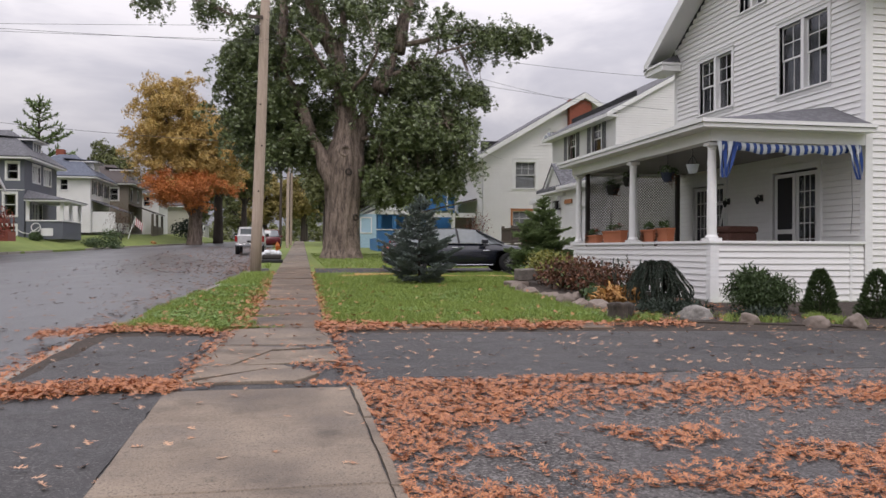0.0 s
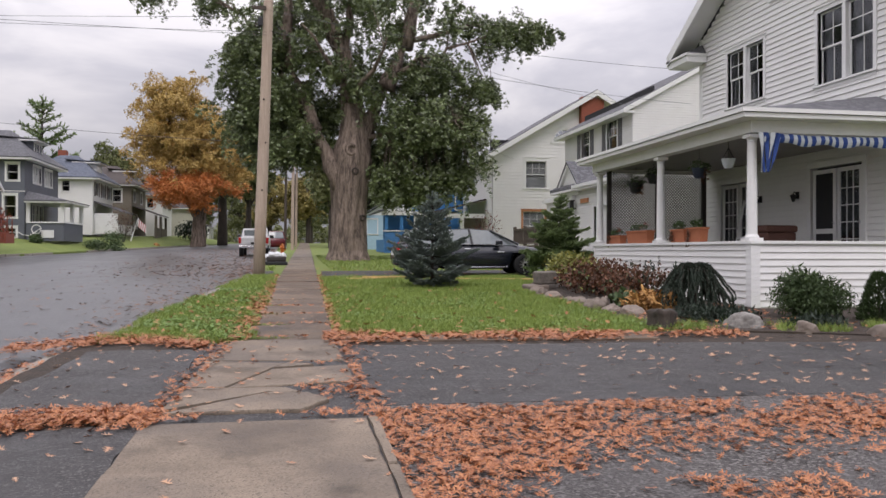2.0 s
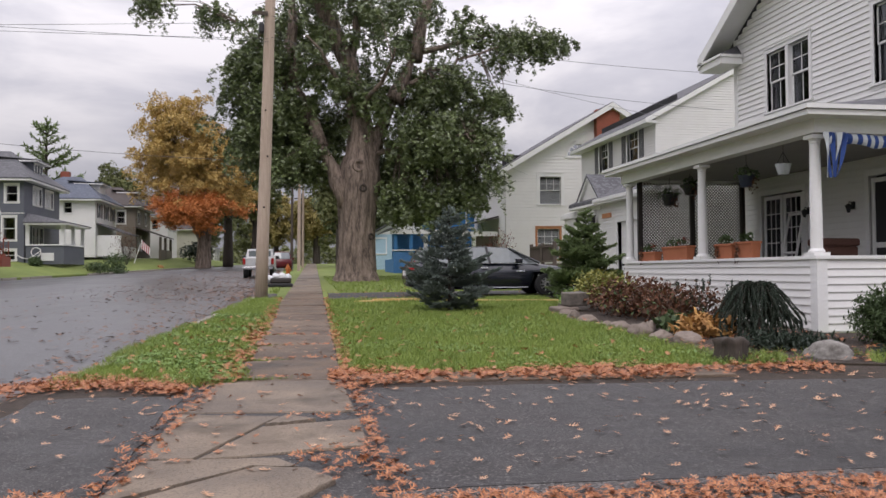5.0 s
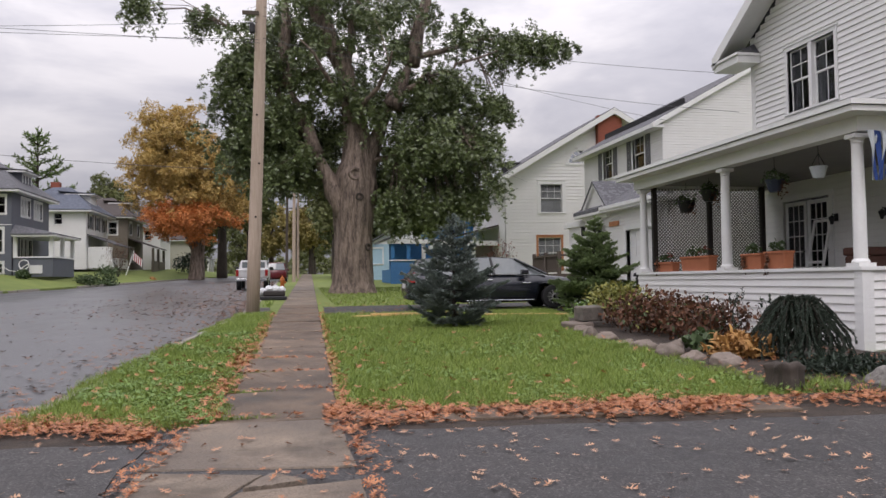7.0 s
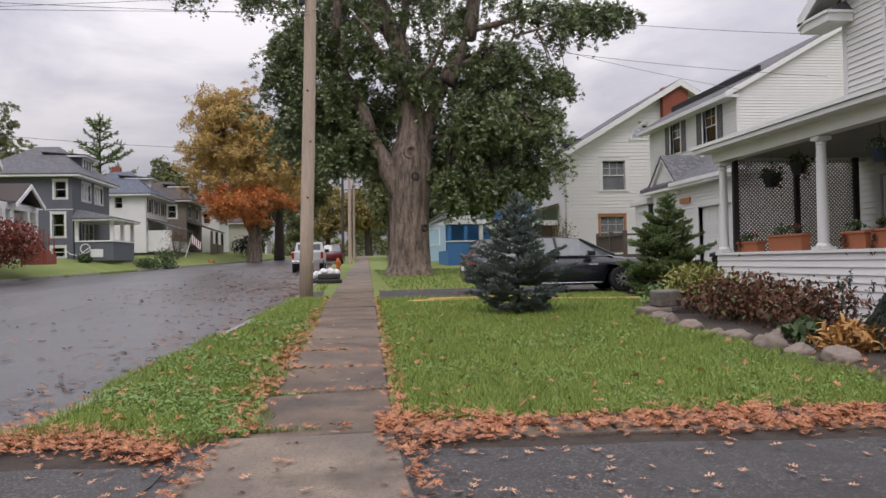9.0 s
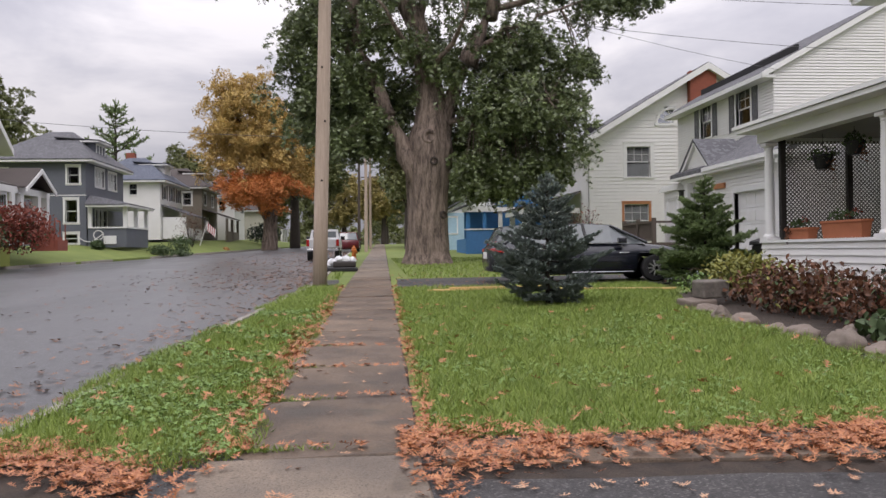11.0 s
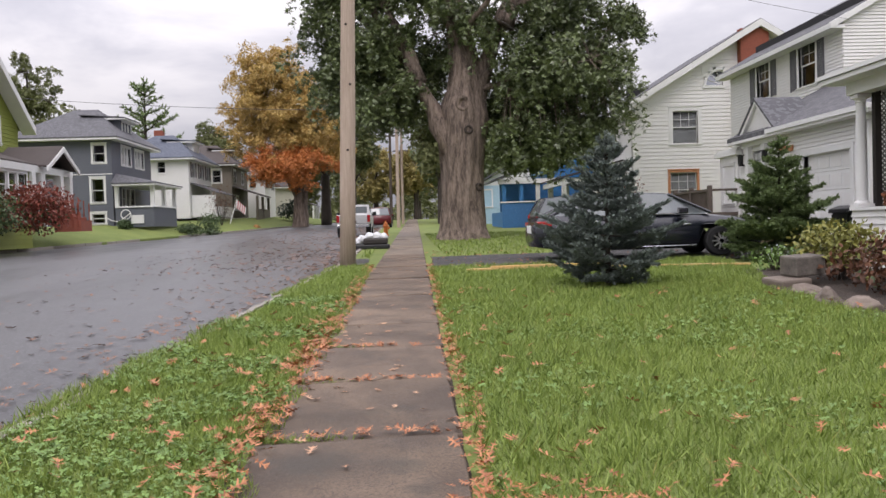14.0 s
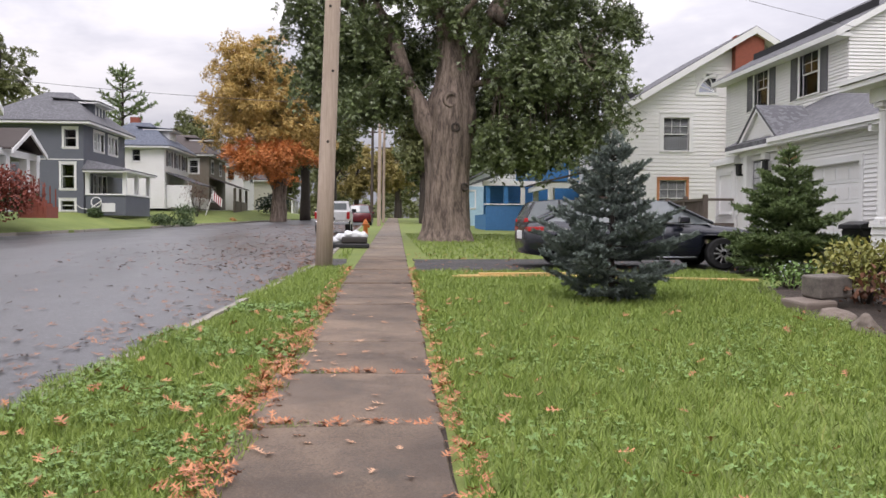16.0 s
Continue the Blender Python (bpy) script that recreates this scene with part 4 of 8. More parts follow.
# upper storey
UX, UY0, UY1, UE = 15.5, 33.8, 43.2, 8.05
m = side_frame(nb, UX, UY1, "west")
w1, w2 = (UY1 - 40.45, UY1 - 39.3, 6.25, 7.7), (UY1 - 36.85, UY1 - 35.6, 6.15, 7.7)
siding_wall(nb, "wall", m, rect_span(UY1 - UY0), 0.6, UE - 0.1, [w1, w2], 0.115, M_white)
for o in (w1, w2):
    window(nb, m, *o, cols=2, rows=2, lower=(1, 1), casing=0.12, curtain=0.0)
    for u in (o[0] - 0.62, o[1] + 0.17):
        bm = bmesh.new()
        box(bm, u, u + 0.05, o[2] - 0.08, o[3] + 0.08, 0.025, 0.06, m)
        box(bm, u + 0.4, u + 0.45, o[2] - 0.08, o[3] + 0.08, 0.025, 0.06, m)
        for k in range(18):
            z = o[2] - 0.05 + k * (o[3] - o[2] + 0.08) / 18
            box(bm, u + 0.05, u + 0.4, z, z + 0.075, 0.03, 0.05, m)
        part("shutter", bm, M_shutter, nb, "grey louvred shutter")
m = side_frame(nb, UX, UY0, "south")
siding_wall(nb, "wall", m, lambda v: (0.0, 9.0) if v < UE else ((v - UE) / 0.56, 9.0 - (v - UE) / 0.56), 0.6, UE + 2.4, [], 0.115, M_white)
roof_part(nb, "roof", [[(15.05, 33.6, 7.85), (15.05, 43.7, 7.85), (20.0, 43.7, 10.65), (20.0, 33.6, 10.65)], [(20.0, 33.6, 10.65), (20.0, 43.7, 10.65), (24.9, 43.7, 7.85), (24.9, 33.6, 7.85)]], M_roof, 0.12)
boxes(nb, "eave", M_trim, [(15.0, 15.5, 33.62, 43.6, 7.62, 7.73), (14.97, 15.05, 33.6, 43.65, 7.62, 7.80)])
bm = bmesh.new()
q = [(15.02, 33.59, 7.84), (20.0, 33.59, 10.6), (20.0, 33.59, 10.38), (15.02, 33.59, 7.62)]
a = [bm.verts.new(inv @ Vector(p)) for p in q]
b = [bm.verts.new(inv @ Vector((p[0], p[1] + 0.19, p[2]))) for p in q]
bm.faces.new(a)
bm.faces.new(b[::-1])
for i in range(4):
    bm.faces.new((a[i], b[i], b[(i + 1) % 4], a[(i + 1) % 4]))
part("bargeboard", bm, M_trim, nb)
# added near-black sheet: room shade behind the upper windows
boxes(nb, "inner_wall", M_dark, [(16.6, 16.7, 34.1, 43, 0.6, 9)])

# --- white house with the arched gable window
ah = thing("gabled_house", pose(13.3, 51.5, rise(51.5)), "white sided house with an arched attic window", "house")
AE, AM, AZ = 7.9, 20.4, 12.15
m = side_frame(ah, 13.3, 51.5, "south")
AW = 2 * (AM - 13.3)
wu, wl_, wa = (2.30, 3.72, 5.55, 7.35), (2.1, 3.6, 2.0, 3.95), (4.15, 5.2, 8.72, 9.50)
siding_wall(ah, "wall", m, lambda v: (0.0, AW) if v < AE else ((v - AE) * 1.72, AW - (v - AE) * 1.72), 0.9, 11.9, [wu, wl_, wa], 0.21, M_white, lip=0.03)
window(ah, m, *wu, cols=3, rows=2, lower=(1, 1), casing=0.22, curtain=0.5)
window(ah, m, *wl_, cols=3, rows=2, lower=(3, 2), casing=0.14, mat=M_rawwood, sash_mat=M_trim, curtain=0.5)
bm = bmesh.new()
n = 14
pts_o, pts_i = [], []
for k in range(n + 1):
    t = math.pi / 2 + (math.pi / 2) * k / n
    pts_o.append((5.3 + 1.25 * math.cos(t), 8.62 + 1.12 * math.sin(t)))
    pts_i.append((5.2 + 0.98 * math.cos(t), 8.74 + 0.84 * math.sin(t)))
for (p, q), (r, s) in zip(zip(pts_o, pts_o[1:]), zip(pts_i, pts_i[1:])):
    vs = [bm.verts.new(m @ Vector((x, z, d))) for d in (0.0, 0.07) for x, z in (p, q, s, r)]
    for f in ((4, 5, 6, 7), (0, 3, 2, 1), (0, 1, 5, 4), (2, 3, 7, 6)):
        bm.faces.new([vs[i] for i in f])
box(bm, 4.02, 5.32, 8.58, 8.73, 0, 0.08, m)
box(bm, 5.18, 5.32, 8.62, 9.74, 0, 0.07, m)
arch = part("arched_window", bm, M_trim, ah)
bm = bmesh.new()
for k in range(1, 4):
    t = math.pi / 2 + (math.pi / 2) * k / 4
    c, s = math.cos(t), math.sin(t)
    tube(bm, [m @ Vector((5.2 + 0.1 * c, 8.74 + 0.1 * s, -0.01)), m @ Vector((5.2 + 0.96 * c, 8.74 + 0.82 * s, -0.01))], [0.025, 0.025], 4)
part("glazing_bars", bm, M_trim, arch)
bm = bmesh.new()
box(bm, 4.15, 5.2, 8.72, 9.50, -0.09, -0.08, m)
part("pane", bm, M_glass, arch)
bm = bmesh.new()
for k, (x, z) in enumerate(pts_o[3:]):
    box(bm, 4.1, 5.3 + 1.1 * math.cos(math.pi / 2 + (math.pi / 2) * (k + 3) / n), z - 0.05, z + 0.12, -0.01, 0.022, m)
box(bm, 4.0, 4.62, 9.5, 9.82, -0.008, 0.034, m)
box(bm, 4.0, 4.36, 9.26, 9.5, -0.008, 0.033, m)
part("siding", bm, M_white, ah)
roof_part(ah, "roof", [[(12.6, 50.8, 7.6), (12.6, 62, 7.6), (AM, 62, AZ + 0.1), (AM, 50.8, AZ + 0.1)], [(AM, 50.8, AZ + 0.1), (AM, 62, AZ + 0.1), (28.2, 62, 7.6), (28.2, 50.8, 7.6)]], M_roof, 0.1)
inv = at_world(ah).inverted()
for s in (-1, 1):
    bm = bmesh.new()
    q = [(AM, 50.76, AZ + 0.06), (AM + s * 7.8, 50.76, 7.55), (AM + s * 7.8, 50.76, 7.2), (AM, 50.76, AZ - 0.32)]
    a = [bm.verts.new(inv @ Vector(p)) for p in q]
    b = [bm.verts.new(inv @ Vector((p[0], p[1] + 0.72, p[2]))) for p in q]
    bm.faces.new(a)
    bm.faces.new(b[::-1])
    for i in range(4):
        bm.faces.new((a[i], b[i], b[(i + 1) % 4], a[(i + 1) % 4]))
    part("bargeboard", bm, M_trim, ah)
ch = boxes(ah, "chimney", M_brick, [(19.35, 20.95, 51.0, 51.48, 0.9, 11.75)], "red brick chimney breast")
boxes(ah, "wall", M_white, [(13.3, 13.45, 51.5, 61, 0.9, 7.6)])
# added near-black sheet: room shade behind the gable windows
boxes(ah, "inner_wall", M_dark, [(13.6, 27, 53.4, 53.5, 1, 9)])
boxes(ah, "eave", M_trim, [(12.65, 13.3, 50.9, 61.9, 7.3, 7.45)])
# its side porch
roof_part(ah, "porch_roof", [[(9.6, 53.2, 4.0), (9.6, 60, 4.0), (13.25, 60, 4.9), (13.25, 53.2, 4.9)]], M_roof_br, 0.1)
boxes(ah, "porch_beam", M_trim, [(9.7, 13.2, 53.3, 53.5, 3.55, 3.85), (9.7, 9.9, 53.5, 59.8, 3.55, 3.85)])
for x in (9.8, 11.6):
    boxes(ah, "porch_post", M_trim, [(x - 0.12, x + 0.12, 53.3, 53.54, rise(53), 3.55)])
boxes(ah, "porch_wall", M_tan, [(9.75, 13.2, 53.35, 53.5, rise(53), 1.9), (11.9, 13.2, 54.6, 54.7, 1.9, 3.6)])

# --- blue houses
bh = thing("blue_house", pose(8, 62, rise(62)), "bright blue house with a white columned porch", "house")
zb2 = rise(62)
m = side_frame(bh, 7.0, 60.0, "south")
siding_wall(bh, "porch_wall", m, rect_span(2.5), zb2 - 0.1, zb2 + 1.6, [], 0.13, M_blue)
boxes(bh, "wall", M_blue, [(10.6, 16.5, 61.4, 70, zb2, 5.9), (7.0, 7.2, 60.2, 66, zb2, zb2 + 1.0)])
boxes(bh, "back_wall", M_blue, [(7.2, 10.6, 62.6, 62.75, zb2, 4.3)])
boxes(bh, "rail_cap", M_trim, [(6.9, 9.6, 59.9, 60.2, zb2 + 1.6, zb2 + 1.68)])
for x in (7.15, 8.3, 9.4):
    boxes(bh, "column", M_blue if x < 9 else M_trim, [(x - 0.13, x + 0.13, 59.95, 60.2, zb2 + 1.68, 4.0)])
boxes(bh, "beam", M_trim, [(6.8, 12.6, 59.8, 60.3, 4.0, 4.3)])
boxes(bh, "column", M_trim, [(11.1, 11.45, 59.9, 60.25, zb2, 4.0)])
boxes(bh, "column", M_trim, [(10.1, 10.4, 59.9, 60.25, zb2, 4.0)])
roof_part(bh, "roof", [[(6.4, 59.5, 4.3), (6.4, 66, 4.3), (9.6, 66, 5.4), (9.6, 59.5, 5.4)], [(10.1, 61, 5.7), (10.1, 70, 5.7), (13.5, 70, 8.4), (13.5, 61, 8.4)], [(13.5, 61, 8.4), (13.5, 70, 8.4), (17, 70, 5.7), (17, 61, 5.7)]], M_roof, 0.1)
bm = bmesh.new()
prism(bm, [(10.6, 5.9), (16.5, 5.9), (13.5, 8.2)], 61.4, 61.55, at_world(bh).inverted())
part("gable", bm, M_blue, bh)
window(bh, side_frame(bh, 10.6, 61.4, "south"), 2.2, 3.2, 4.6, 5.8, casing=0.1, cols=1, rows=1, lower=(1, 1))
lb = thing("pale_blue_house", pose(6.8, 74, rise(74)), "pale blue cottage with a white porch rail", "house")
zb3 = rise(74)
boxes(lb, "wall", M_ltblue, [(6.7, 14, 74, 82, zb3, 4.6)])
roof_part(lb, "roof", [[(6.1, 73.4, 4.5), (6.1, 82.5, 4.5), (10.3, 82.5, 6.8), (10.3, 73.4, 6.8)], [(10.3, 73.4, 6.8), (10.3, 82.5, 6.8), (14.6, 82.5, 4.5), (14.6, 73.4, 4.5)]], M_roof, 0.1)
bm = bmesh.new()
prism(bm, [(6.7, 4.6), (14, 4.6), (10.3, 6.6)], 74.0, 74.15, at_world(lb).inverted())
part("gable", bm, M_trim, lb)
window(lb, side_frame(lb, 6.7, 74, "south"), 0.3, 1.2, 2.9, 4.2, casing=0.1, cols=3, rows=2, lower=(3, 2))
for k in range(12):
    boxes(lb, "baluster", M_trim, [(5.6, 5.66, 73.0 - k * 0.16, 73.06 - k * 0.16, zb3, zb3 + 0.9)])
boxes(lb, "rail", M_trim, [(5.58, 5.68, 71.0, 73.2, zb3 + 0.9, zb3 + 0.98)])

# --- opposite side: green, grey, white and tan houses
gh = thing("green_house", pose(-22, 52.8, 2.0), "olive green gabled house with white trim", "house")
GE, GP = 8.55, 11.95
m = side_frame(gh, -22, 47.2, "east")
gw = [(4.85, 6.6, 6.8, 8.15), (0.9, 2.7, 6.75, 8.1), (3.8, 4.5, 9.8, 10.65), (1.0, 2.8, 2.9, 4.6)]
siding_wall(gh, "wall", m, lambda v: (0.0, 8.8) if v < 8.1 else ((v - 8.1) * 1.17, 8.8 - (v - 8.1) * 1.17), 1.9, 11.6, gw, 0.22, M_green, lip=0.03)
window(gh, m, *gw[0], units=2, cols=1, rows=1, lower=(1, 1), casing=0.16)
window(gh, m, *gw[1], units=2, cols=2, rows=2, lower=(2, 2), casing=0.16)
window(gh, m, *gw[2], cols=1, rows=1, lower=(1, 1), casing=0.14)
window(gh, m, *gw[3], units=3, cols=1, rows=1, lower=(1, 1), casing=0.14)
boxes(gh, "wall", M_green, [(-31, -22.2, 47.2, 47.35, 1.9, GE), (-31, -22.2, 55.8, 56.0, 1.9, 8.0)])
# added near-black sheet: shade of the rooms upstairs
boxes(gh, "inner_wall", M_dark, [(-24, -23.9, 47.6, 55.5, 2, 9)])
roof_part(gh, "roof", [[(-31.5, 51.6, 12.1), (-21.2, 51.6, 12.1), (-21.2, 56.5, 8.0), (-31.5, 56.5, 8.0)], [(-31.5, 51.6, 12.1), (-21.2, 51.6, 12.1), (-21.2, 46.7, 8.0), (-31.5, 46.7, 8.0)]], M_roof_br, 0.1)
inv = at_world(gh).inverted()
for s in (-1, 1):
    bm = bmesh.new()
    q = [(-21.15, 51.6, 12.1), (-21.15, 51.6 + s * 4.95, 7.95), (-21.15, 51.6 + s * 4.95, 7.55), (-21.15, 51.6, 11.6)]
    a = [bm.verts.new(inv @ Vector(p)) for p in q]
    b = [bm.verts.new(inv @ Vector((p[0] - 0.8, p[1], p[2]))) for p in q]
    bm.faces.new(a)
    bm.faces.new(b[::-1])
    for i in range(4):
        bm.faces.new((a[i], b[i], b[(i + 1) % 4], a[(i + 1) % 4]))
    part("bargeboard", bm, M_trim, gh)
roof_part(gh, "porch_roof", [[(-18.2, 40.0, 5.2), (-18.2, 54.0, 5.2), (-22, 54.0, 6.3), (-22, 40.0, 6.3)]], M_roof_br, 0.12)
roof_part(gh, "porch_roof", [[(-17.6, 51.5, 6.3), (-20.5, 51.5, 6.3), (-20.5, 49.5, 5.15), (-17.6, 49.5, 5.15)], [(-17.6, 51.5, 6.3), (-20.5, 51.5, 6.3), (-20.5, 53.5, 5.15), (-17.6, 53.5, 5.15)]], M_roof_br, 0.1)
bm = bmesh.new()
for s in (-1, 1):
    q = [(-17.55, 51.5, 6.25), (-17.55, 51.5 + s * 2.05, 5.08), (-17.55, 51.5 + s * 2.05, 4.85), (-17.55, 51.5, 5.98)]
    a = [bm.verts.new(inv @ Vector(p)) for p in q]
    b = [bm.verts.new(inv @ Vector((p[0] - 0.1, p[1], p[2]))) for p in q]
    bm.faces.new(a)
    bm.faces.new(b[::-1])
    for i in range(4):
        bm.faces.new((a[i], b[i], b[(i + 1) % 4], a[(i + 1) % 4]))
part("bargeboard", bm, M_trim, gh)
boxes(gh, "porch_beam", M_trim, [(-18.4, -18.1, 40.1, 53.9, 4.75, 5.1), (-22, -18.4, 53.6, 53.9, 4.75, 5.1)])
for y in (48.9, 50.0, 52.3, 53.5):
    boxes(gh, "porch_post", M_trim, [(-18.45, -18.05, y - 0.2, y + 0.2, 2.0, 4.75)])
mp = side_frame(gh, -18.25, 40.2, "east")
pw = [(0.6, 2.6, 3.4, 4.6), (3.0, 5.0, 3.4, 4.6), (5.4, 8.2, 3.4, 4.6)]
siding_wall(gh, "porch_wall", mp, rect_span(8.6), 0.9, 4.75, pw, 0.22, M_green)
for o in pw:
    window(gh, mp, *o, units=3, cols=1, rows=1, lower=(1, 1), casing=0.14)
# added near-black sheet: shade inside the glazed porch
boxes(gh, "inner_wall", M_dark, [(-20.0, -19.9, 40.3, 48.6, 2, 4.7)])
for k in range(5):
    boxes(gh, "step", M_brick, [(-18.0 + k * 0.28, -17.72 + k * 0.28, 50.9, 52.4, 1.7, 3.0 - k * 0.18)])
for y in (50.85, 52.45):
    for k in range(5):
        boxes(gh, "baluster", M_red, [(-17.9 + k * 0.28, -17.85 + k * 0.28, y, y + 0.05, 1.9, 3.9 - k * 0.17)])


def hipped(name, label, xf, depth, y0, y1, z0, eave, ridge, wall, roof, rise_b=0.2, side=(), front=(), shutters=False, over=0.7):
    """A square two-storey house with a hipped roof and a dormer, its front to the street."""
    h = thing(name, pose(xf, y0, z0), label, "house")
    ms, mf = side_frame(h, xf - depth, y0, "south"), side_frame(h, xf, y0, "east")
    siding_wall(h, "wall", ms, rect_span(depth), z0 - 0.2, eave, list(side), rise_b, wall, lip=0.026)
    siding_wall(h, "wall", mf, rect_span(y1 - y0), z0 - 0.2, eave, [f[:4] for f in front], rise_b, wall, lip=0.026)
    boxes(h, "wall", wall, [(xf - depth, xf - depth + 0.15, y0 + 0.2, y1, z0 - 0.2, eave), (xf - depth, xf - 0.2, y1 - 0.15, y1, z0 - 0.2, eave)])
    # added near-black sheets give the rooms their shade by colour
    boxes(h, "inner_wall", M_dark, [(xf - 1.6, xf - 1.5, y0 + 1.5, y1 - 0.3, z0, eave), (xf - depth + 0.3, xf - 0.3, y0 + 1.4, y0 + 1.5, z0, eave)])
    for o in side:
        window(h, ms, *o, cols=1, rows=1, lower=(1, 1), casing=0.15, curtain=0.2)
    for f in front:
        window(h, mf, *f[:4], units=f[4], cols=1, rows=1, lower=(1, 1), casing=0.15)
        if shutters:
            for u in (f[0] - 0.55, f[1] + 0.2):
                bm = bmesh.new()
                box(bm, u, u + 0.35, f[2] - 0.1, f[3] + 0.1, 0.03, 0.06, mf)
                part("shutter", bm, M_roof_br, h)
    ym = (y0 + y1) / 2
    hip_roof(h, xf - depth - over, xf + over, y0 - over, y1 + over, eave + 0.15, xf - depth + 2.4, xf - 2.4, ym, ym, ridge, roof)
    # dormer
    dx, dz0, dz1 = xf - 0.35, eave + 0.75, eave + 1.95
    boxes(h, "dormer", wall, [(xf - 2.6, dx, ym - 1.25, ym + 1.25, dz0 - 0.6, dz1)])
    roof_part(h, "dormer_roof", [[(xf - 3.2, ym - 1.8, dz1 + 0.25), (dx + 0.5, ym - 1.8, dz1), (dx + 0.5, ym + 1.8, dz1), (xf - 3.2, ym + 1.8, dz1 + 0.25)]], roof, 0.06)
    boxes(h, "dormer_eave", M_trim, [(xf - 2.6, dx + 0.45, ym - 1.75, ym + 1.75, dz1 - 0.17, dz1 - 0.05)])
    window(h, side_frame(h, dx, ym - 1.25, "east"), 0.3, 2.2, dz0 + 0.1, dz1 - 0.3, units=3, cols=1, rows=1, lower=(1, 1), casing=0.12)
    return h


grey = hipped("grey_house", "dark grey two-storey house with white window trim", -20.1, 6.6, 66, 75.1, 2.2, 8.3, 11.1, M_grey, M_roof,
              side=[(5.35, 6.15, 6.7, 7.9), (5.15, 6.0, 3.85, 5.5), (5.1, 6.0, 2.35, 3.0), (0.3, 1.1, 7.0, 7.7)], front=[(2.1, 4.1, 6.7, 7.95, 3), (5.2, 7.2, 6.7, 7.95, 3), (2.0, 4.6, 3.4, 4.9, 3)])
boxes(grey, "belt_course", M_trim, [(-26.75, -20.06, 65.94, 65.99, 5.80, 5.86)])
boxes(grey, "porch_wall", M_grey, [(-20.0, -17.3, 66.1, 66.3, 2.0, 3.4), (-17.5, -17.3, 66.3, 72.0, 2.0, 3.4)])
boxes(grey, "rail_cap", M_trim, [(-20.0, -17.22, 66.0, 66.34, 3.4, 3.5), (-17.55, -17.22, 66.34, 72.1, 3.4, 3.5)])
for x, y in ((-17.4, 66.25), (-17.4, 69), (-17.4, 71.9), (-19.9, 66.25)):
    boxes(grey, "porch_post", M_trim, [(x - 0.13, x + 0.13, y - 0.13, y + 0.13, 3.5, 4.95)])
roof_part(grey, "porch_roof", [[(-16.9, 65.5, 5.15), (-16.9, 72.6, 5.15), (-20.05, 71.5, 5.9), (-20.05, 66.6, 5.9)], [(-16.9, 65.5, 5.15), (-20.05, 66.6, 5.9), (-20.05, 65.5, 5.15)]], M_roof, 0.08)
boxes(grey, "eave", M_trim, [(-20.0, -16.95, 65.55, 72.55, 4.95, 5.06)])
hose = thing("garden_hose", pose(-19.2, 65.9, 2.9), "coiled white garden hose on the wall", "hose")
bm = bmesh.new()
tube(bm, [(0.34 * math.cos(a * 0.4), -0.03 * a * 0.1, 0.34 * math.sin(a * 0.4)) for a in range(33)] + [(-0.5, -0.05, -0.5), (-1.0, -0.05, -0.42), (-1.3, -0.05, -0.2)], [0.035] * 36, 6)
part("coil", bm, M_trim, hose)
vent = boxes(thing("wall_vent", pose(-18.6, 66.0, 2.3), "white vent cover low on the porch wall", "vent"), "cover", M_trim, [(-18.9, -18.0, 66.02, 66.09, 2.25, 2.85)])

wh = hipped("white_house", "white two-storey house with brown shutters", -18.8, 6.5, 82, 91, 3.0, 8.2, 10.9, M_white, M_roof_bl,
            side=[(3.75, 4.45, 7.0, 8.0)], front=[(1.2, 2.2, 6.7, 7.9, 1), (4.0, 5.0, 6.7, 7.9, 1), (6.8, 7.8, 6.7, 7.9, 1)], shutters=True)
boxes(wh, "chimney", M_brick, [(-23.5, -22.7, 88, 88.8, 9, 11.6)])
roof_part(wh, "porch_roof", [[(-16.2, 82.4, 5.1), (-16.2, 90, 5.1), (-18.75, 90, 6.1), (-18.75, 82.4, 6.1)]], M_roof, 0.1)
boxes(wh, "porch_wall", M_trim, [(-18.75, -16.6, 82.6, 82.75, 2.9, 4.9), (-16.7, -16.55, 82.75, 89.8, 2.9, 3.9)])
th = hipped("tan_house", "weathered tan two-storey house with dark roof", -17.6, 7.0, 95, 104, 3.3, 8.6, 11.2, M_tan, M_roof_br,
            side=[(5.0, 5.9, 6.8, 8.1)], front=[(1.2, 2.2, 6.9, 8.1, 1), (5.5, 6.5, 6.9, 8.1, 1), (1.0, 3.4, 3.9, 5.3, 2)])
roof_part(th, "porch_roof", [[(-14.8, 95.2, 5.4), (-14.8, 103.5, 5.4), (-17.55, 103.5, 6.4), (-17.55, 95.2, 6.4)]], M_roof_br, 0.1)
for y in (95.6, 99, 103):
    boxes(th, "porch_post", M_tan, [(-15.2, -14.95, y, y + 0.25, 2.6, 5.3)])
boxes(th, "porch_wall", M_tan, [(-15.2, -15.0, 95.4, 103.3, 2.6, 3.9)])
ch2 = hipped("cream_house", "pale cream house at the end of the row", -16.2, 6.5, 108, 116, 3.2, 8.4, 10.8, M_white, M_roof,
             side=[(4.6, 5.4, 6.8, 8.0)], front=[(1.2, 2.2, 6.8, 8.0, 1), (5.5, 6.5, 6.8, 8.0, 1)], shutters=True)
yh = hipped("yellow_house", "pale yellow house beyond the row", -14.0, 6.5, 121, 129, 3.0, 7.4, 9.6, M_cream, M_roof_br, front=[(1.2, 2.2, 6.0, 7.0, 1)])
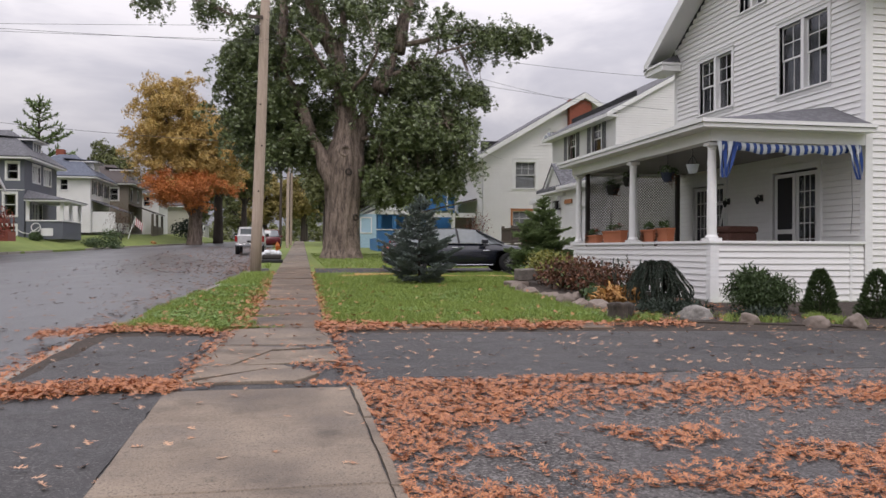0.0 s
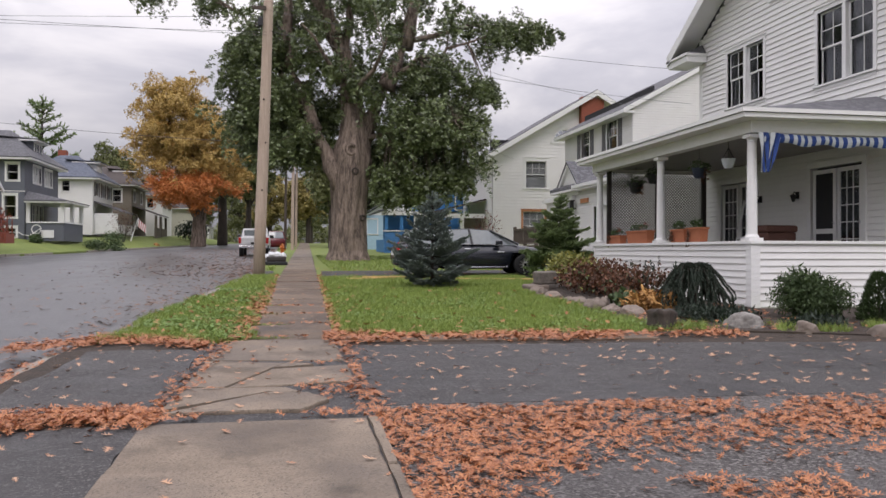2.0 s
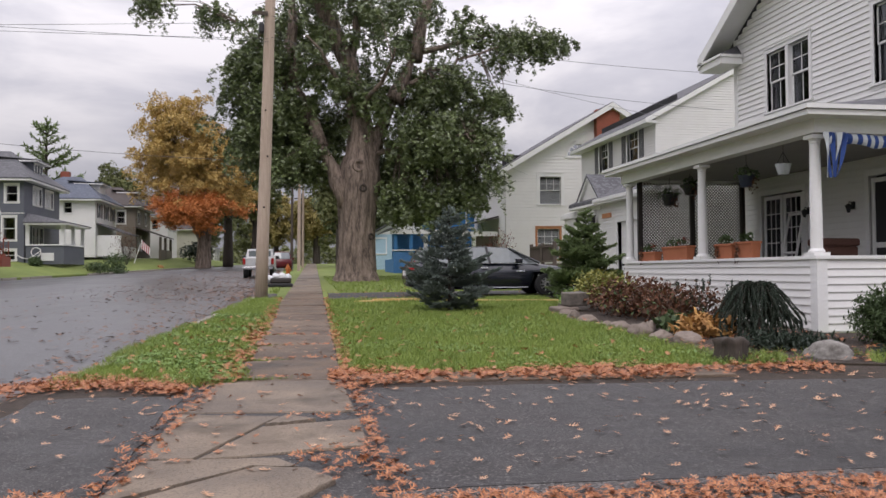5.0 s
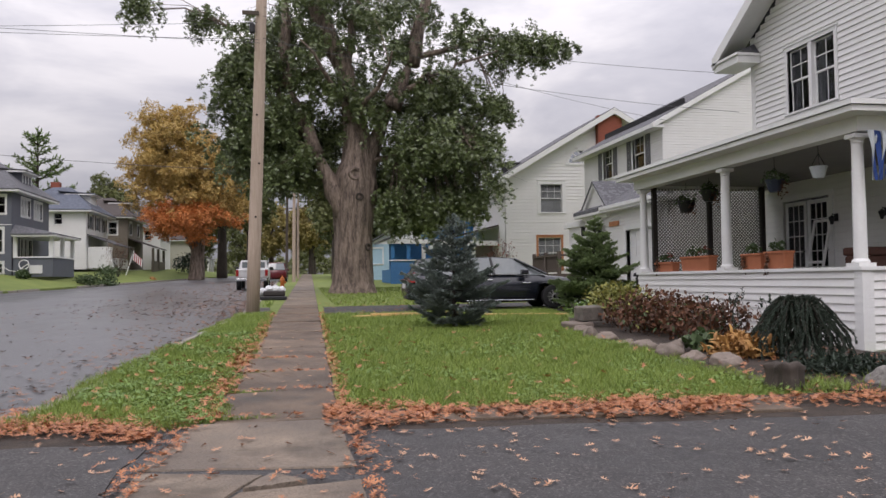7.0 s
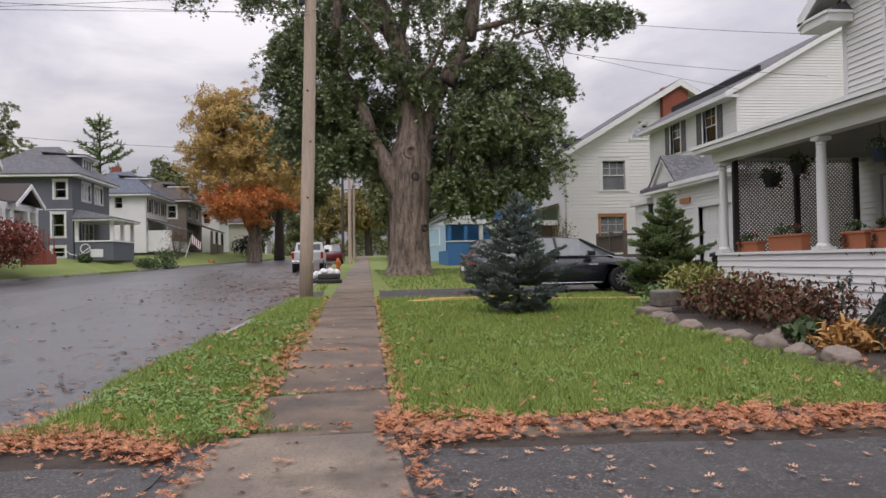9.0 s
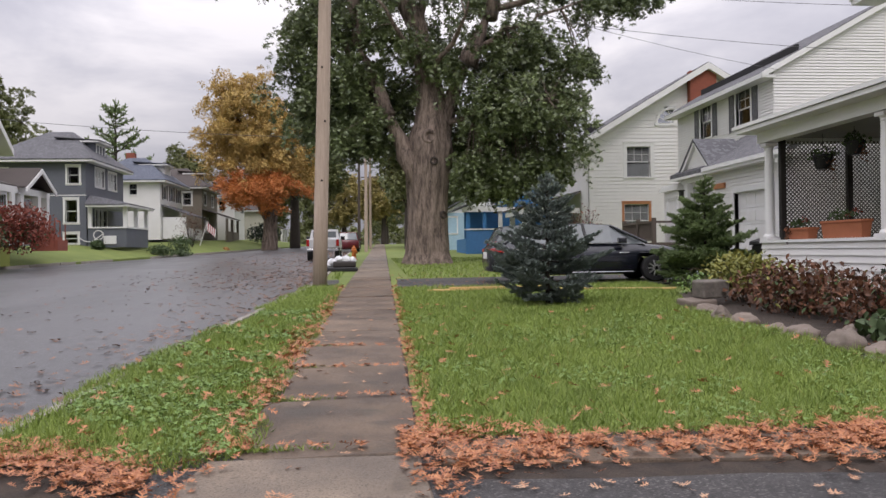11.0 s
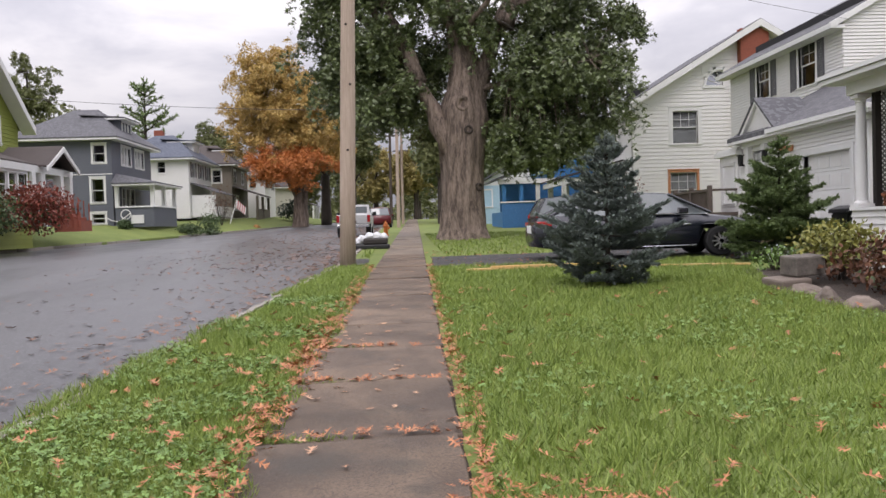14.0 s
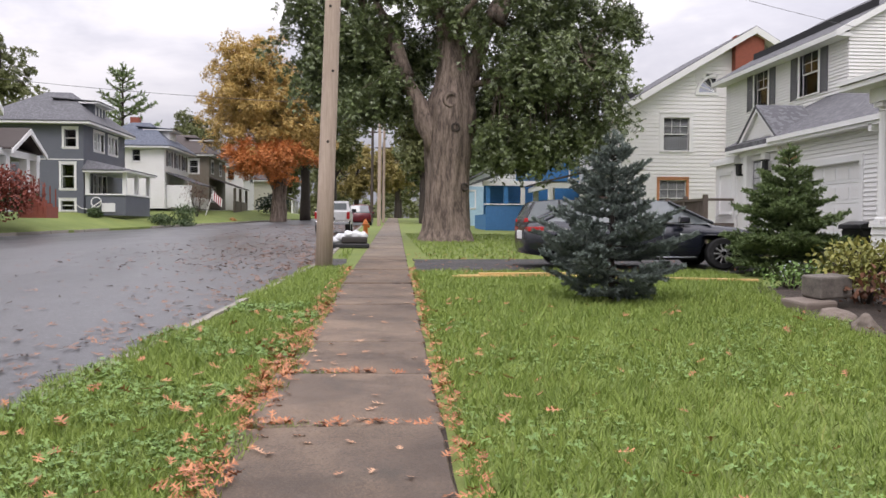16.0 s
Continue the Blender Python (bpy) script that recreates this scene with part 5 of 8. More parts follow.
roof_part(yh, "porch_roof", [[(-11.6, 121, 4.9), (-11.6, 128.5, 4.9), (-13.95, 128.5, 5.8), (-13.95, 121, 5.8)]], M_roof_br, 0.1)
for y in (121.2, 124.7, 128):
    boxes(yh, "porch_post", M_trim, [(-11.95, -11.7, y, y + 0.25, 2.4, 4.8)])

# ---------------------------------------------------------------- trees


def limb_points(a, b, bend, rng, n=6):
    a, b = Vector(a), Vector(b)
    out = []
    for i in range(n + 1):
        f = i / n
        p = a.lerp(b, f)
        k = math.sin(math.pi * f) * bend
        out.append(p + Vector((rng.uniform(-k, k), rng.uniform(-k, k), rng.uniform(0, k) * 0.6)))
    return out


def broad_tree(name, m, trunk, limbs, crowns, bark, label, seed, leaves_each=110, spread=(0.55, 0.55, 0.55), leaf=(0.16, 0.30), droop=0.5, twig=0.03, sides=12, clear=None, sprays=6, reach=0.8):
    """A tree: a tapered trunk with limbs, and a crown of drooping leaf clumps on twigs.
    trunk: points with radii. limbs: (from, to, radius, bend). crowns: (material, middle, radii, clumps, shell)."""
    rng, nr = random.Random(seed), np.random.default_rng(seed)
    tree = thing(name, m, label, "tree")
    bm = bmesh.new()
    fine = [(Vector(p).lerp(Vector(q), i / 6), r + (s - r) * i / 6) for (p, r), (q, s) in zip(trunk, trunk[1:]) for i in range(6)] + [trunk[-1]]
    tube(bm, [p for p, r in fine], [r for p, r in fine], sides)
    for v in bm.verts:
        a = math.atan2(v.co.y, v.co.x)
        k = noise.noise(Vector((math.cos(a) * 2.2, math.sin(a) * 2.2, v.co.z * 0.22 + seed))) * 0.16 + noise.noise(Vector((math.cos(a) * 7, math.sin(a) * 7, v.co.z * 0.5 + seed))) * 0.10
        v.co.x, v.co.y = v.co.x * (1 + k), v.co.y * (1 + k)
    t = part("trunk", bm, bark, tree, smooth=True)
    nodes = [Vector(p) for p, r in trunk[len(trunk) // 2:]]
    for a, b, r, bend in limbs:
        bm = bmesh.new()
        pts = limb_points(a, b, bend, rng)
        tube(bm, pts, [r * (1 - 0.13 * i) for i in range(len(pts))], 8, wobble=0.15, rng=rng)
        part("limb", bm, bark, tree, smooth=True)
        nodes += pts[2:]
    twigs = bmesh.new()
    for mat, mid, rad, clumps, shell in crowns:
        ctr = []
        while len(ctr) < clumps:
            d = nr.normal(0, 1, 3)
            d /= np.linalg.norm(d)
            f = shell + (1 - shell) * nr.random() if nr.random() < 0.72 else nr.random() ** 0.5
            f *= 0.86 + 0.28 * noise.noise(Vector(d) * 1.9 + Vector((seed, 0, 0)))
            q = np.array(mid) + d * f * np.array(rad)
            if clear and clear(q):
                continue
            ctr.append(q)
        ctr = np.array(ctr)
        for c in ctr[: min(clumps, 260)]:
            c = Vector(c)
            near = min(nodes, key=lambda q: (q - c).length)
            mid_p = near.lerp(c, 0.55) + Vector((0, 0, 0.12 * (c - near).length))
            tube(twigs, [near, mid_p, c], [twig, twig * 0.6, twig * 0.25], 4, cap=False)
        # each clump is a handful of sprays that reach out and hang down, thick with leaves
        own = np.repeat(np.arange(clumps), sprays)
        k = len(own)
        head = nr.uniform(0, 2 * math.pi, k)
        size = nr.uniform(0.6, 1.3, clumps)[own] * nr.uniform(0.6, 1.15, k) * reach
        fall = size * nr.uniform(0.5, 1.5, k) * droop * 1.6
        start = ctr[own] + nr.normal(0, 1, (k, 3)) * np.array(spread) * 0.55
        per = max(4, leaves_each // sprays)
        of = np.repeat(np.arange(k), per)
        f = nr.random(len(of)) ** 0.8
        out = size[of] * (1 - (1 - f) ** 2)
        places = start[of] + np.stack([np.cos(head[of]) * out, np.sin(head[of]) * out, 0.18 * size[of] * np.sin(math.pi * np.minimum(1, 1.6 * f)) - fall[of] * f ** 1.7], 1)
        places += nr.normal(0, 1, places.shape) * np.array(spread) * 0.22
        cloud("crown", MAPLE_V, MAPLE_F, places, turns_free(len(of), nr, 1.35), nr.uniform(leaf[0], leaf[1], len(of)), mat, tree)
    tagged(part("branch", twigs, bark, tree), kind="stuff")
    return tree


zb = rise(43.4)
old_maple = broad_tree("maple_tree", pose(3.15, 43.4, zb),
           [((0, 0, -0.3), 1.42), ((0, 0, 0.1), 1.22), ((0.0, 0, 0.5), 1.04), ((0.02, 0, 1.4), 0.95), ((0.03, 0, 3.0), 0.93), ((0.05, 0, 4.4), 1.02), ((0.14, 0, 5.6), 1.04), ((0.30, 0, 6.6), 0.84),
            ((0.25, 0, 7.8), 0.66), ((0.05, 0.1, 9.4), 0.52), ((-0.35, 0.1, 11.4), 0.46), ((-1.3, 0, 13.6), 0.40), ((-2.2, 0, 15.4), 0.33), ((-3.0, 0, 19), 0.12)],
           [((-0.35, -0.1, 4.0), (-2.0, -0.2, 7.4), 0.66, 0.1), ((-1.85, -0.1, 7.0), (-3.2, 0.1, 10.6), 0.46, 0.15), ((-3.1, 0.1, 10.4), (-3.5, 0.0, 16.5), 0.44, 0.2), ((-2.4, 0.2, 8), (-5.6, -0.5, 13.0), 0.22, 0.3),
            ((0.55, 0, 6.3), (2.1, 0, 9.8), 0.62, 0.08), ((2.0, 0, 9.5), (3.1, 0.1, 12.0), 0.54, 0.08), ((3.05, 0.1, 11.8), (4.3, 0.2, 17.0), 0.50, 0.15), ((2.2, 0, 10.2), (7.4, -0.8, 12.4), 0.17, 0.5),
            ((3.4, 0, 12.2), (10.6, 0.3, 13.6), 0.17, 0.5), ((0.3, 0, 8.2), (-2.6, -3.0, 12), 0.2, 0.4), ((0.3, 0, 8.5), (1.5, -5, 11), 0.18, 0.4), ((0.3, 0, 8.5), (-1, 5, 12), 0.2, 0.4),
            ((0.6, -0.3, 6.6), (5.6, -1.5, 7.6), 0.15, 0.4), ((-0.6, 0.4, 5.8), (-5.6, 1.0, 8.6), 0.13, 0.4), ((-0.3, 0.1, 11), (0.6, 0.5, 17), 0.26, 0.2)],
           [(M_maple, (0.6, 0.4, 14.2), (7.0, 5.4, 5.0), 104, 0.45), (M_maple, (5.4, -0.4, 6.9), (3.2, 3.0, 2.9), 62, 0.3), (M_maple, (4.6, 0, 10.2), (2.8, 2.6, 2.2), 34, 0.2), (M_maple, (7.6, 0, 9.6), (1.4, 1.4, 1.2), 10, 0.2),
            (M_maple, (-4.4, 0.3, 7.8), (2.8, 2.8, 3.3), 96, 0.25), (M_maple, (-4.8, 0.0, 11.6), (2.6, 2.4, 2.4), 38, 0.2), (M_maple, (-1.7, -0.9, 10.6), (1.6, 0.9, 2.4), 12, 0.1), (M_maple, (1.0, -1.2, 9.2), (1.5, 0.9, 1.5), 9, 0.1), (M_maple, (3.4, -0.8, 8.0), (2.2, 1.4, 1.8), 26, 0.1), (M_maple, (-2.6, 1.2, 6.2), (1.6, 1.2, 1.0), 16, 0.1), (M_maple, (8.8, 0, 13.0), (3.3, 1.8, 1.4), 24, 0.2), (M_maple, (-7.2, 0, 13.6), (1.2, 1.2, 0.6), 4, 0.2),
            (M_maple, (2.6, 2.4, 6.4), (3.0, 1.8, 1.8), 30, 0.3), (M_maple, (-1.6, 2.2, 8.6), (2.4, 1.6, 2.6), 34, 0.2), (M_maple, (2.5, -0.2, 4.3), (1.5, 1.6, 1.2), 22, 0.2), (M_maple, (5.4, 0, 4.9), (2.2, 1.6, 1.1), 24, 0.2), (M_maple, (4.4, -0.3, 4.1), (2.6, 1.4, 0.8), 18, 0.1), (M_maple, (-10.2, 0, 14.4), (1.0, 1.0, 0.5), 5, 0.1)],
           M_bark, "huge old green maple with a scarred grey trunk", 5, leaves_each=205, spread=(0.42, 0.42, 0.40), leaf=(0.17, 0.30), droop=0.62, sides=44, sprays=7, reach=0.85,
           clear=lambda q: (q[1] < 1.2 and ((abs(q[0] - 0.1) < 1.35 and q[2] < 7.6) or (q[1] < 0.6 and -2.5 < q[0] < 0.5 and 4.2 < q[2] < 8.0) or (q[1] < 0.3 and abs(q[0] - 1.9 - 0.4 * (q[2] - 9.5)) < 0.7 and 9.5 < q[2] < 16)
                                           or (q[1] < 0.3 and abs(q[0] + 0.4 + 0.3 * (q[2] - 11)) < 0.6 and 10.5 < q[2] < 16))) or (q[0] < -1.2 and q[2] < 5.4))

for x, y, z, r in ((0.08, -1.0, 5.95, 0.30), (0.28, -1.04, 4.8, 0.17), (0.72, -0.62, 2.3, 0.16)):
    bm = bmesh.new()
    lathe(bm, [(r * 1.25, -0.10), (r * 1.1, 0.04), (r * 0.8, 0.07), (r * 0.55, -0.02), (r * 0.3, -0.10)], 18, pose(x, y, z, 90, 0, 30 if x > 0.5 else 0))
    part("knot", bm, M_barkdk if r < 0.2 else M_bark, old_maple, "dark knot hole ringed with bark", smooth=True)

zy = rise(90)
broad_tree("maple_tree", pose(-9.9, 90, zy + 0.1),
           [((0, 0, -0.3), 0.9), ((0, 0, 1.5), 0.62), ((0.1, 0, 4), 0.5), ((-0.3, 0, 8), 0.38), ((-0.6, 0, 13), 0.2)],
           [((0, 0, 2.5), (-3.6, 0, 8), 0.3, 0.4), ((0, 0, 3), (2.6, 0, 8), 0.3, 0.4), ((-0.2, 0, 6), (-3, 1, 13), 0.2, 0.4), ((-0.2, 0, 7), (2, -1, 12), 0.2, 0.4), ((0.5, 0, -0.2), (1.0, 0.3, 6), 0.42, 0.2)],
           [(M_autumn, (-2.0, 0, 12.3), (5.8, 4.6, 7.0), 185, 0.45), (M_orange, (-0.4, -2.4, 6.2), (5.4, 2.6, 2.4), 62, 0.2), (M_autumn, (0.6, -1.2, 6.6), (4.8, 2.6, 2.4), 12, 0.2), (M_autumn, (1.6, 0, 9.6), (4.2, 3.8, 5.4), 70, 0.4)],
           M_bark, "tall golden maple turning orange low down", 9, leaves_each=330, spread=(0.85, 0.85, 0.55), leaf=(0.17, 0.30), droop=0.3, sprays=9, reach=1.0)


def far_tree(x, y, h, r, mat, seed, label, base=0.0, clumps=70, trunk_r=0.35, low=0.35):
    z = rise(y) + base
    broad_tree("tree", pose(x, y, z), [((0, 0, -0.3), trunk_r * 1.3), ((0, 0, h * 0.3), trunk_r), ((0.2, 0, h * 0.6), trunk_r * 0.6), ((0, 0, h * 0.9), trunk_r * 0.2)],
               [((0, 0, h * 0.3), (-r * 0.6, 0, h * 0.65), trunk_r * 0.4, 0.4), ((0, 0, h * 0.3), (r * 0.6, 0.4, h * 0.7), trunk_r * 0.4, 0.4)],
               [(mat, (0, 0, h * (0.5 + low / 2)), (r, r, h * (1 - low) / 2), clumps, 0.5)], M_barkdk, label, seed, leaves_each=90, spread=(0.7, 0.7, 0.55), leaf=(0.34, 0.6), droop=0.3, sides=8, sprays=6, reach=1.0)


far_tree(-8.0, 99, 17, 4.5, M_maple, 21, "dark green street tree behind the golden maple", clumps=90, trunk_r=0.5, low=0.3)
far_tree(-5.4, 108, 15, 4.2, M_fargreen, 22, "green street tree far along the road", clumps=80)
far_tree(-3.2, 126, 12, 4.6, M_faryellow, 23, "yellowing tree at the far end of the street", clumps=80, low=0.2)
far_tree(2.6, 122, 11, 4.0, M_faryellow, 24, "yellow-green tree beside the far sidewalk", clumps=80, low=0.25)
far_tree(5.4, 96, 13, 3.8, M_maple, 25, "dark tree behind the old maple", clumps=80, trunk_r=0.45, low=0.15)
far_tree(4.1, 82, 12, 3.0, M_fargreen, 26, "slim green tree with a pale trunk", clumps=60, trunk_r=0.28)
far_tree(8.2, 88, 12, 4.2, M_maple, 32, "dense dark green tree behind the houses", clumps=90, low=0.1)
far_tree(-38.5, 95, 18, 4.2, M_fargreen, 27, "green tree rising behind the green house", base=1.0, clumps=80)
far_tree(-24.5, 118, 13, 4.0, M_fargreen, 28, "green treetop behind the far roofs", base=1.0)
far_tree(-14.5, 135, 12, 4.5, M_fargreen, 29, "green tree at the far end of the row", base=0.6, low=0.15)
far_tree(-8.2, 148, 13, 5.0, M_fargreen, 30, "distant green tree closing the street", low=0.1)
far_tree(3.6, 150, 13, 5.5, M_fargreen, 31, "distant green tree closing the sidewalk", low=0.1)
far_tree(11.5, 130, 13, 6.0, M_fargreen, 33, "distant green tree behind the blue house", low=0.1)

woods = np.random.default_rng(60)
k = 9000
wx = woods.uniform(-26, 26, k)
cloud_ob = cloud("far_woods", MAPLE_V, MAPLE_F, np.stack([wx, 168 + woods.normal(0, 3, k), 2.3 + woods.random(k) * (5.0 + 2.0 * np.sin(wx * 0.5) + 1.2 * np.sin(wx * 1.7))], 1), turns_free(k, woods, 1.4), woods.uniform(0.5, 1.0, k), M_fargreen)
tagged(cloud_ob, "hazy olive woods closing the far street", "woods", kind="stuff")

TUFT_V = [(0, -0.1, 0), (0.16, 0.25, 0.02), (0, 1, 0.05), (-0.16, 0.25, 0.02), (0, 0.3, 0.16), (0, 0.3, -0.13)]
TUFT_F = [(0, 1, 2), (0, 2, 3), (0, 4, 2), (0, 2, 5)]


NEEDLE_V = [(-0.15, 0, 0), (0.15, 0, 0), (0.11, 0.6, 0.03), (0, 1, 0), (-0.11, 0.6, -0.03), (0, 0.1, 0.15), (0, 0.1, -0.15)]
NEEDLE_F = [(0, 1, 2, 3, 4), (5, 3, 6)]


def brush(out, pts, step, size, nr, bend=0.75, each=3):
    """Needles all round a bent shoot. out: lists of places, directions and sizes."""
    pts = [np.array(p, float) for p in pts]
    for a, b in zip(pts, pts[1:]):
        d = b - a
        long = np.linalg.norm(d)
        n = max(1, int(long / step)) * each
        d = d / max(long, 1e-6)
        side = np.cross(np.broadcast_to(d, (n, 3)), nr.normal(0, 1, (n, 3)))
        side /= np.linalg.norm(side, axis=1, keepdims=True)
        out[0].append(a + (b - a) * nr.random((n, 1)))
        out[1].append(d * bend + side * (1 - bend * 0.35))
        out[2].append(nr.uniform(size[0], size[1], n))


def brush_mesh(name, out, mat, parent, nr):
    return cloud(name, NEEDLE_V, NEEDLE_F, np.concatenate(out[0]), turns_along(np.concatenate(out[1]), nr, 0.12), np.concatenate(out[2]), mat, parent)


def conifer(name, m, height, profile, mat, label, seed, whorls=15, per=8, needle=(0.03, 0.05), step=0.02, sag=0.15, tip_up=0.25, twig_gap=0.085, twig_long=0.42, vary=(0.75, 1.15), each=3):
    """A young conifer: a straight trunk and tiers of branches with side shoots, all set with needles. profile: (height share, radius) rows."""
    rng, nr = random.Random(seed), np.random.default_rng(seed)
    tree = thing(name, m, label, "tree")
    bm = bmesh.new()
    tube(bm, [(0, 0, -0.1), (0, 0, height * 0.4), (0.01, 0, height * 0.97)], [0.02 * height, 0.013 * height, 0.003 * height], 8)
    part("trunk", bm, M_barkdk, tree)
    wood = bmesh.new()
    out = ([], [], [])
    fs, rs = [p[0] for p in profile], [p[1] for p in profile]
    for w in range(whorls):
        f = fs[0] + (0.97 - fs[0]) * (w + rng.uniform(-0.25, 0.25)) / whorls
        f = max(f, fs[0])
        long = float(np.interp(f, fs, rs))
        k = max(4, int(per * (1 - f * 0.4)))
        a0 = rng.uniform(0, 6.28)
        for b in range(k):
            a = a0 + 2 * math.pi * b / k + rng.uniform(-0.25, 0.25)
            L = long * rng.uniform(*vary)
            z = height * (f + rng.uniform(-0.02, 0.02))
            lift = -0.16 + 0.85 * f + rng.uniform(-0.10, 0.10)
            d = np.array([math.cos(a), math.sin(a), 0.0])
            perp = np.array([-d[1], d[0], 0.0])
            ends = [np.array([0, 0, z]) + d * L * g + np.array([0, 0, L * (lift * g - sag * (1 - f) * math.sin(math.pi * min(1, g * 1.1)) + tip_up * g * g * (1 - f))]) for g in (i / 6 for i in range(7))]
            tube(wood, [tuple(p) for p in ends[::2]], [0.0055 * height, 0.004 * height, 0.0025 * height, 0.001 * height], 4, cap=False)
            brush(out, ends[1:], step, needle, nr, each=each)
            n = max(2, int(L / twig_gap))
            for t in range(n):
                g = 0.15 + 0.80 * (t + rng.random()) / n
                i = min(5, int(g * 6))
                p = ends[i] + (ends[i + 1] - ends[i]) * (g * 6 - i)
                ax = ends[i + 1] - ends[i]
                ax /= np.linalg.norm(ax)
                sd = perp * (1 if t % 2 else -1)
                tl = (twig_long * L * (1.05 - g) + 0.05 * height * 0.4) * rng.uniform(0.7, 1.2)
                q = p + (ax * 0.65 + sd * 0.75) * tl * 0.5 + np.array([0, 0, rng.uniform(-0.02, 0.03)])
                e = p + (ax * 0.85 + sd * 0.75) * tl + np.array([0, 0, tl * rng.uniform(-0.1, 0.25)])
                brush(out, [p, q, e], step, needle, nr, each=each)
    brush(out, [(0, 0, height * 0.86), (0.01, 0, height)], step, needle, nr, each=each)
    tagged(part("branch", wood, M_barkdk, tree), kind="stuff")
    brush_mesh("foliage", out, mat, tree, nr)
    return tree


conifer("spruce_tree", pose(3.8, 20.3, rise(20.3)), 2.62, [(0.08, 0.72), (0.15, 1.02), (0.24, 1.14), (0.33, 1.10), (0.42, 0.98), (0.5, 0.74), (0.62, 0.56), (0.75, 0.42), (0.9, 0.18), (1, 0.05)], M_spruce,
        "young blue spruce standing on the lawn", 41, whorls=15, per=8, needle=(0.042, 0.066), step=0.017, sag=0.10, tip_up=0.16, twig_gap=0.07, twig_long=0.46, vary=(0.68, 1.2), each=5)
conifer("fir_tree", pose(9.1, 25.2, rise(25.2)), 2.85, [(0.05, 0.9), (0.2, 1.25), (0.36, 1.2), (0.5, 0.85), (0.65, 0.58), (0.8, 0.32), (0.92, 0.16), (1, 0.05)], M_fir,
        "feathery young green fir beside the porch", 42, whorls=20, per=9, needle=(0.05, 0.09), step=0.022, sag=0.06, tip_up=0.08, twig_gap=0.08, twig_long=0.55, vary=(0.5, 1.3), each=4)
conifer("evergreen_tree", pose(-34, 120, rise(120) + 1), 19.5, [(0.2, 5.6), (0.5, 4.6), (0.7, 3.4), (0.85, 2.0), (1, 0.3)], M_fir, "tall dark evergreen behind the grey house", 43,
        whorls=13, per=7, needle=(0.4, 0.7), step=0.28, sag=0.1, tip_up=0.3, twig_gap=0.8, twig_long=0.3, vary=(0.5, 1.2))

# ---------------------------------------------------------------- grass and fallen leaves
gr = np.random.default_rng(77)
RISE = 0.022


def rise_np(y):
    return RISE * (np.minimum(y, 118.0) - 9)


def bed_edge(y):
    return np.interp(y, [10.2, 10.6, 14, 17, 19.3, 21.5, 23, 25.6], [6.2, 5.75, 5.62, 5.72, 6.0, 6.7, 7.2, 7.6])


def kerb_np(y):
    return -2.45 + 0.063 * (np.minimum(y, 30.0) - 11)


def pick(n, x0, x1, y0, y1, keep):
    x, y = gr.uniform(x0, x1, n), gr.uniform(y0, y1, n)
    k = keep(x, y)
    return x[k], y[k]


def patchy(x, y, s, seed):
    """A smooth uneven field of about 0..1."""
    r = np.random.default_rng(seed)
    v = np.zeros_like(x)
    for k in range(9):
        a, f = r.uniform(0, 6.28), s * r.uniform(0.5, 2.2)
        v += np.sin((x * np.cos(a) + y * np.sin(a)) * f * 6.28 + r.uniform(0, 6.28)) / (0.6 + 0.4 * f / s)
    return 0.5 + v / 9


BLADE_V = [(-0.5, 0, 0), (0.5, 0, 0), (-0.38, 0.12, 0.55), (0.38, 0.12, 0.55), (0, 0.42, 1.0)]
BLADE_F = [(0, 1, 3, 2), (2, 3, 4)]


def blades(x, y, z, mat, name, label, tall=(0.05, 0.12), wide=(0.004, 0.009), lean=0.5):
    n = len(x)
    t = turns_free(n, gr, lean)
    s = np.stack([gr.uniform(*wide, n), gr.uniform(*tall, n), gr.uniform(*tall, n)], 1)
    s[:, 1] = s[:, 2]
    ob = cloud(name, BLADE_V, BLADE_F, np.stack([x, y, z], 1), t, s, mat)
    return tagged(ob, label, "grass", kind="stuff")


def in_lawn(x, y):
    mid = 0.02 + 0.018 * (np.maximum(y, 10) - 10)
    return (x > mid + 0.66 + 0.05 * patchy(x * 0, y, 1.2, 3)) & (x < bed_edge(y) + 0.25) & (y > 10.12 + 0.12 * patchy(x, y * 0, 0.9, 4))


def in_verge(x, y):
    mid = 0.02 + 0.018 * (np.maximum(y, 10) - 10)
    return (x > kerb_np(y) + 0.06 - 0.13 * np.clip(patchy(x * 0, y, 0.5, 5) * 2 - 0.6, 0, 1)) & (x < mid - 0.46 - 0.26 * patchy(x * 0, y, 0.9, 6) + 0.06 * patchy(x * 0, y, 3.1, 16)) & (y > 9.7 + 0.5 * patchy(x, y * 0, 0.5, 7)) & ((x > kerb_np(y) + 0.22) | (y < 17.6) | (y > 20.6))


def near_more(x, y):
    """Keeps fewer blades farther up the lawn."""
    return gr.random(len(x)) < np.clip(1.25 - (y - 10) / 17, 0.32, 1.0)


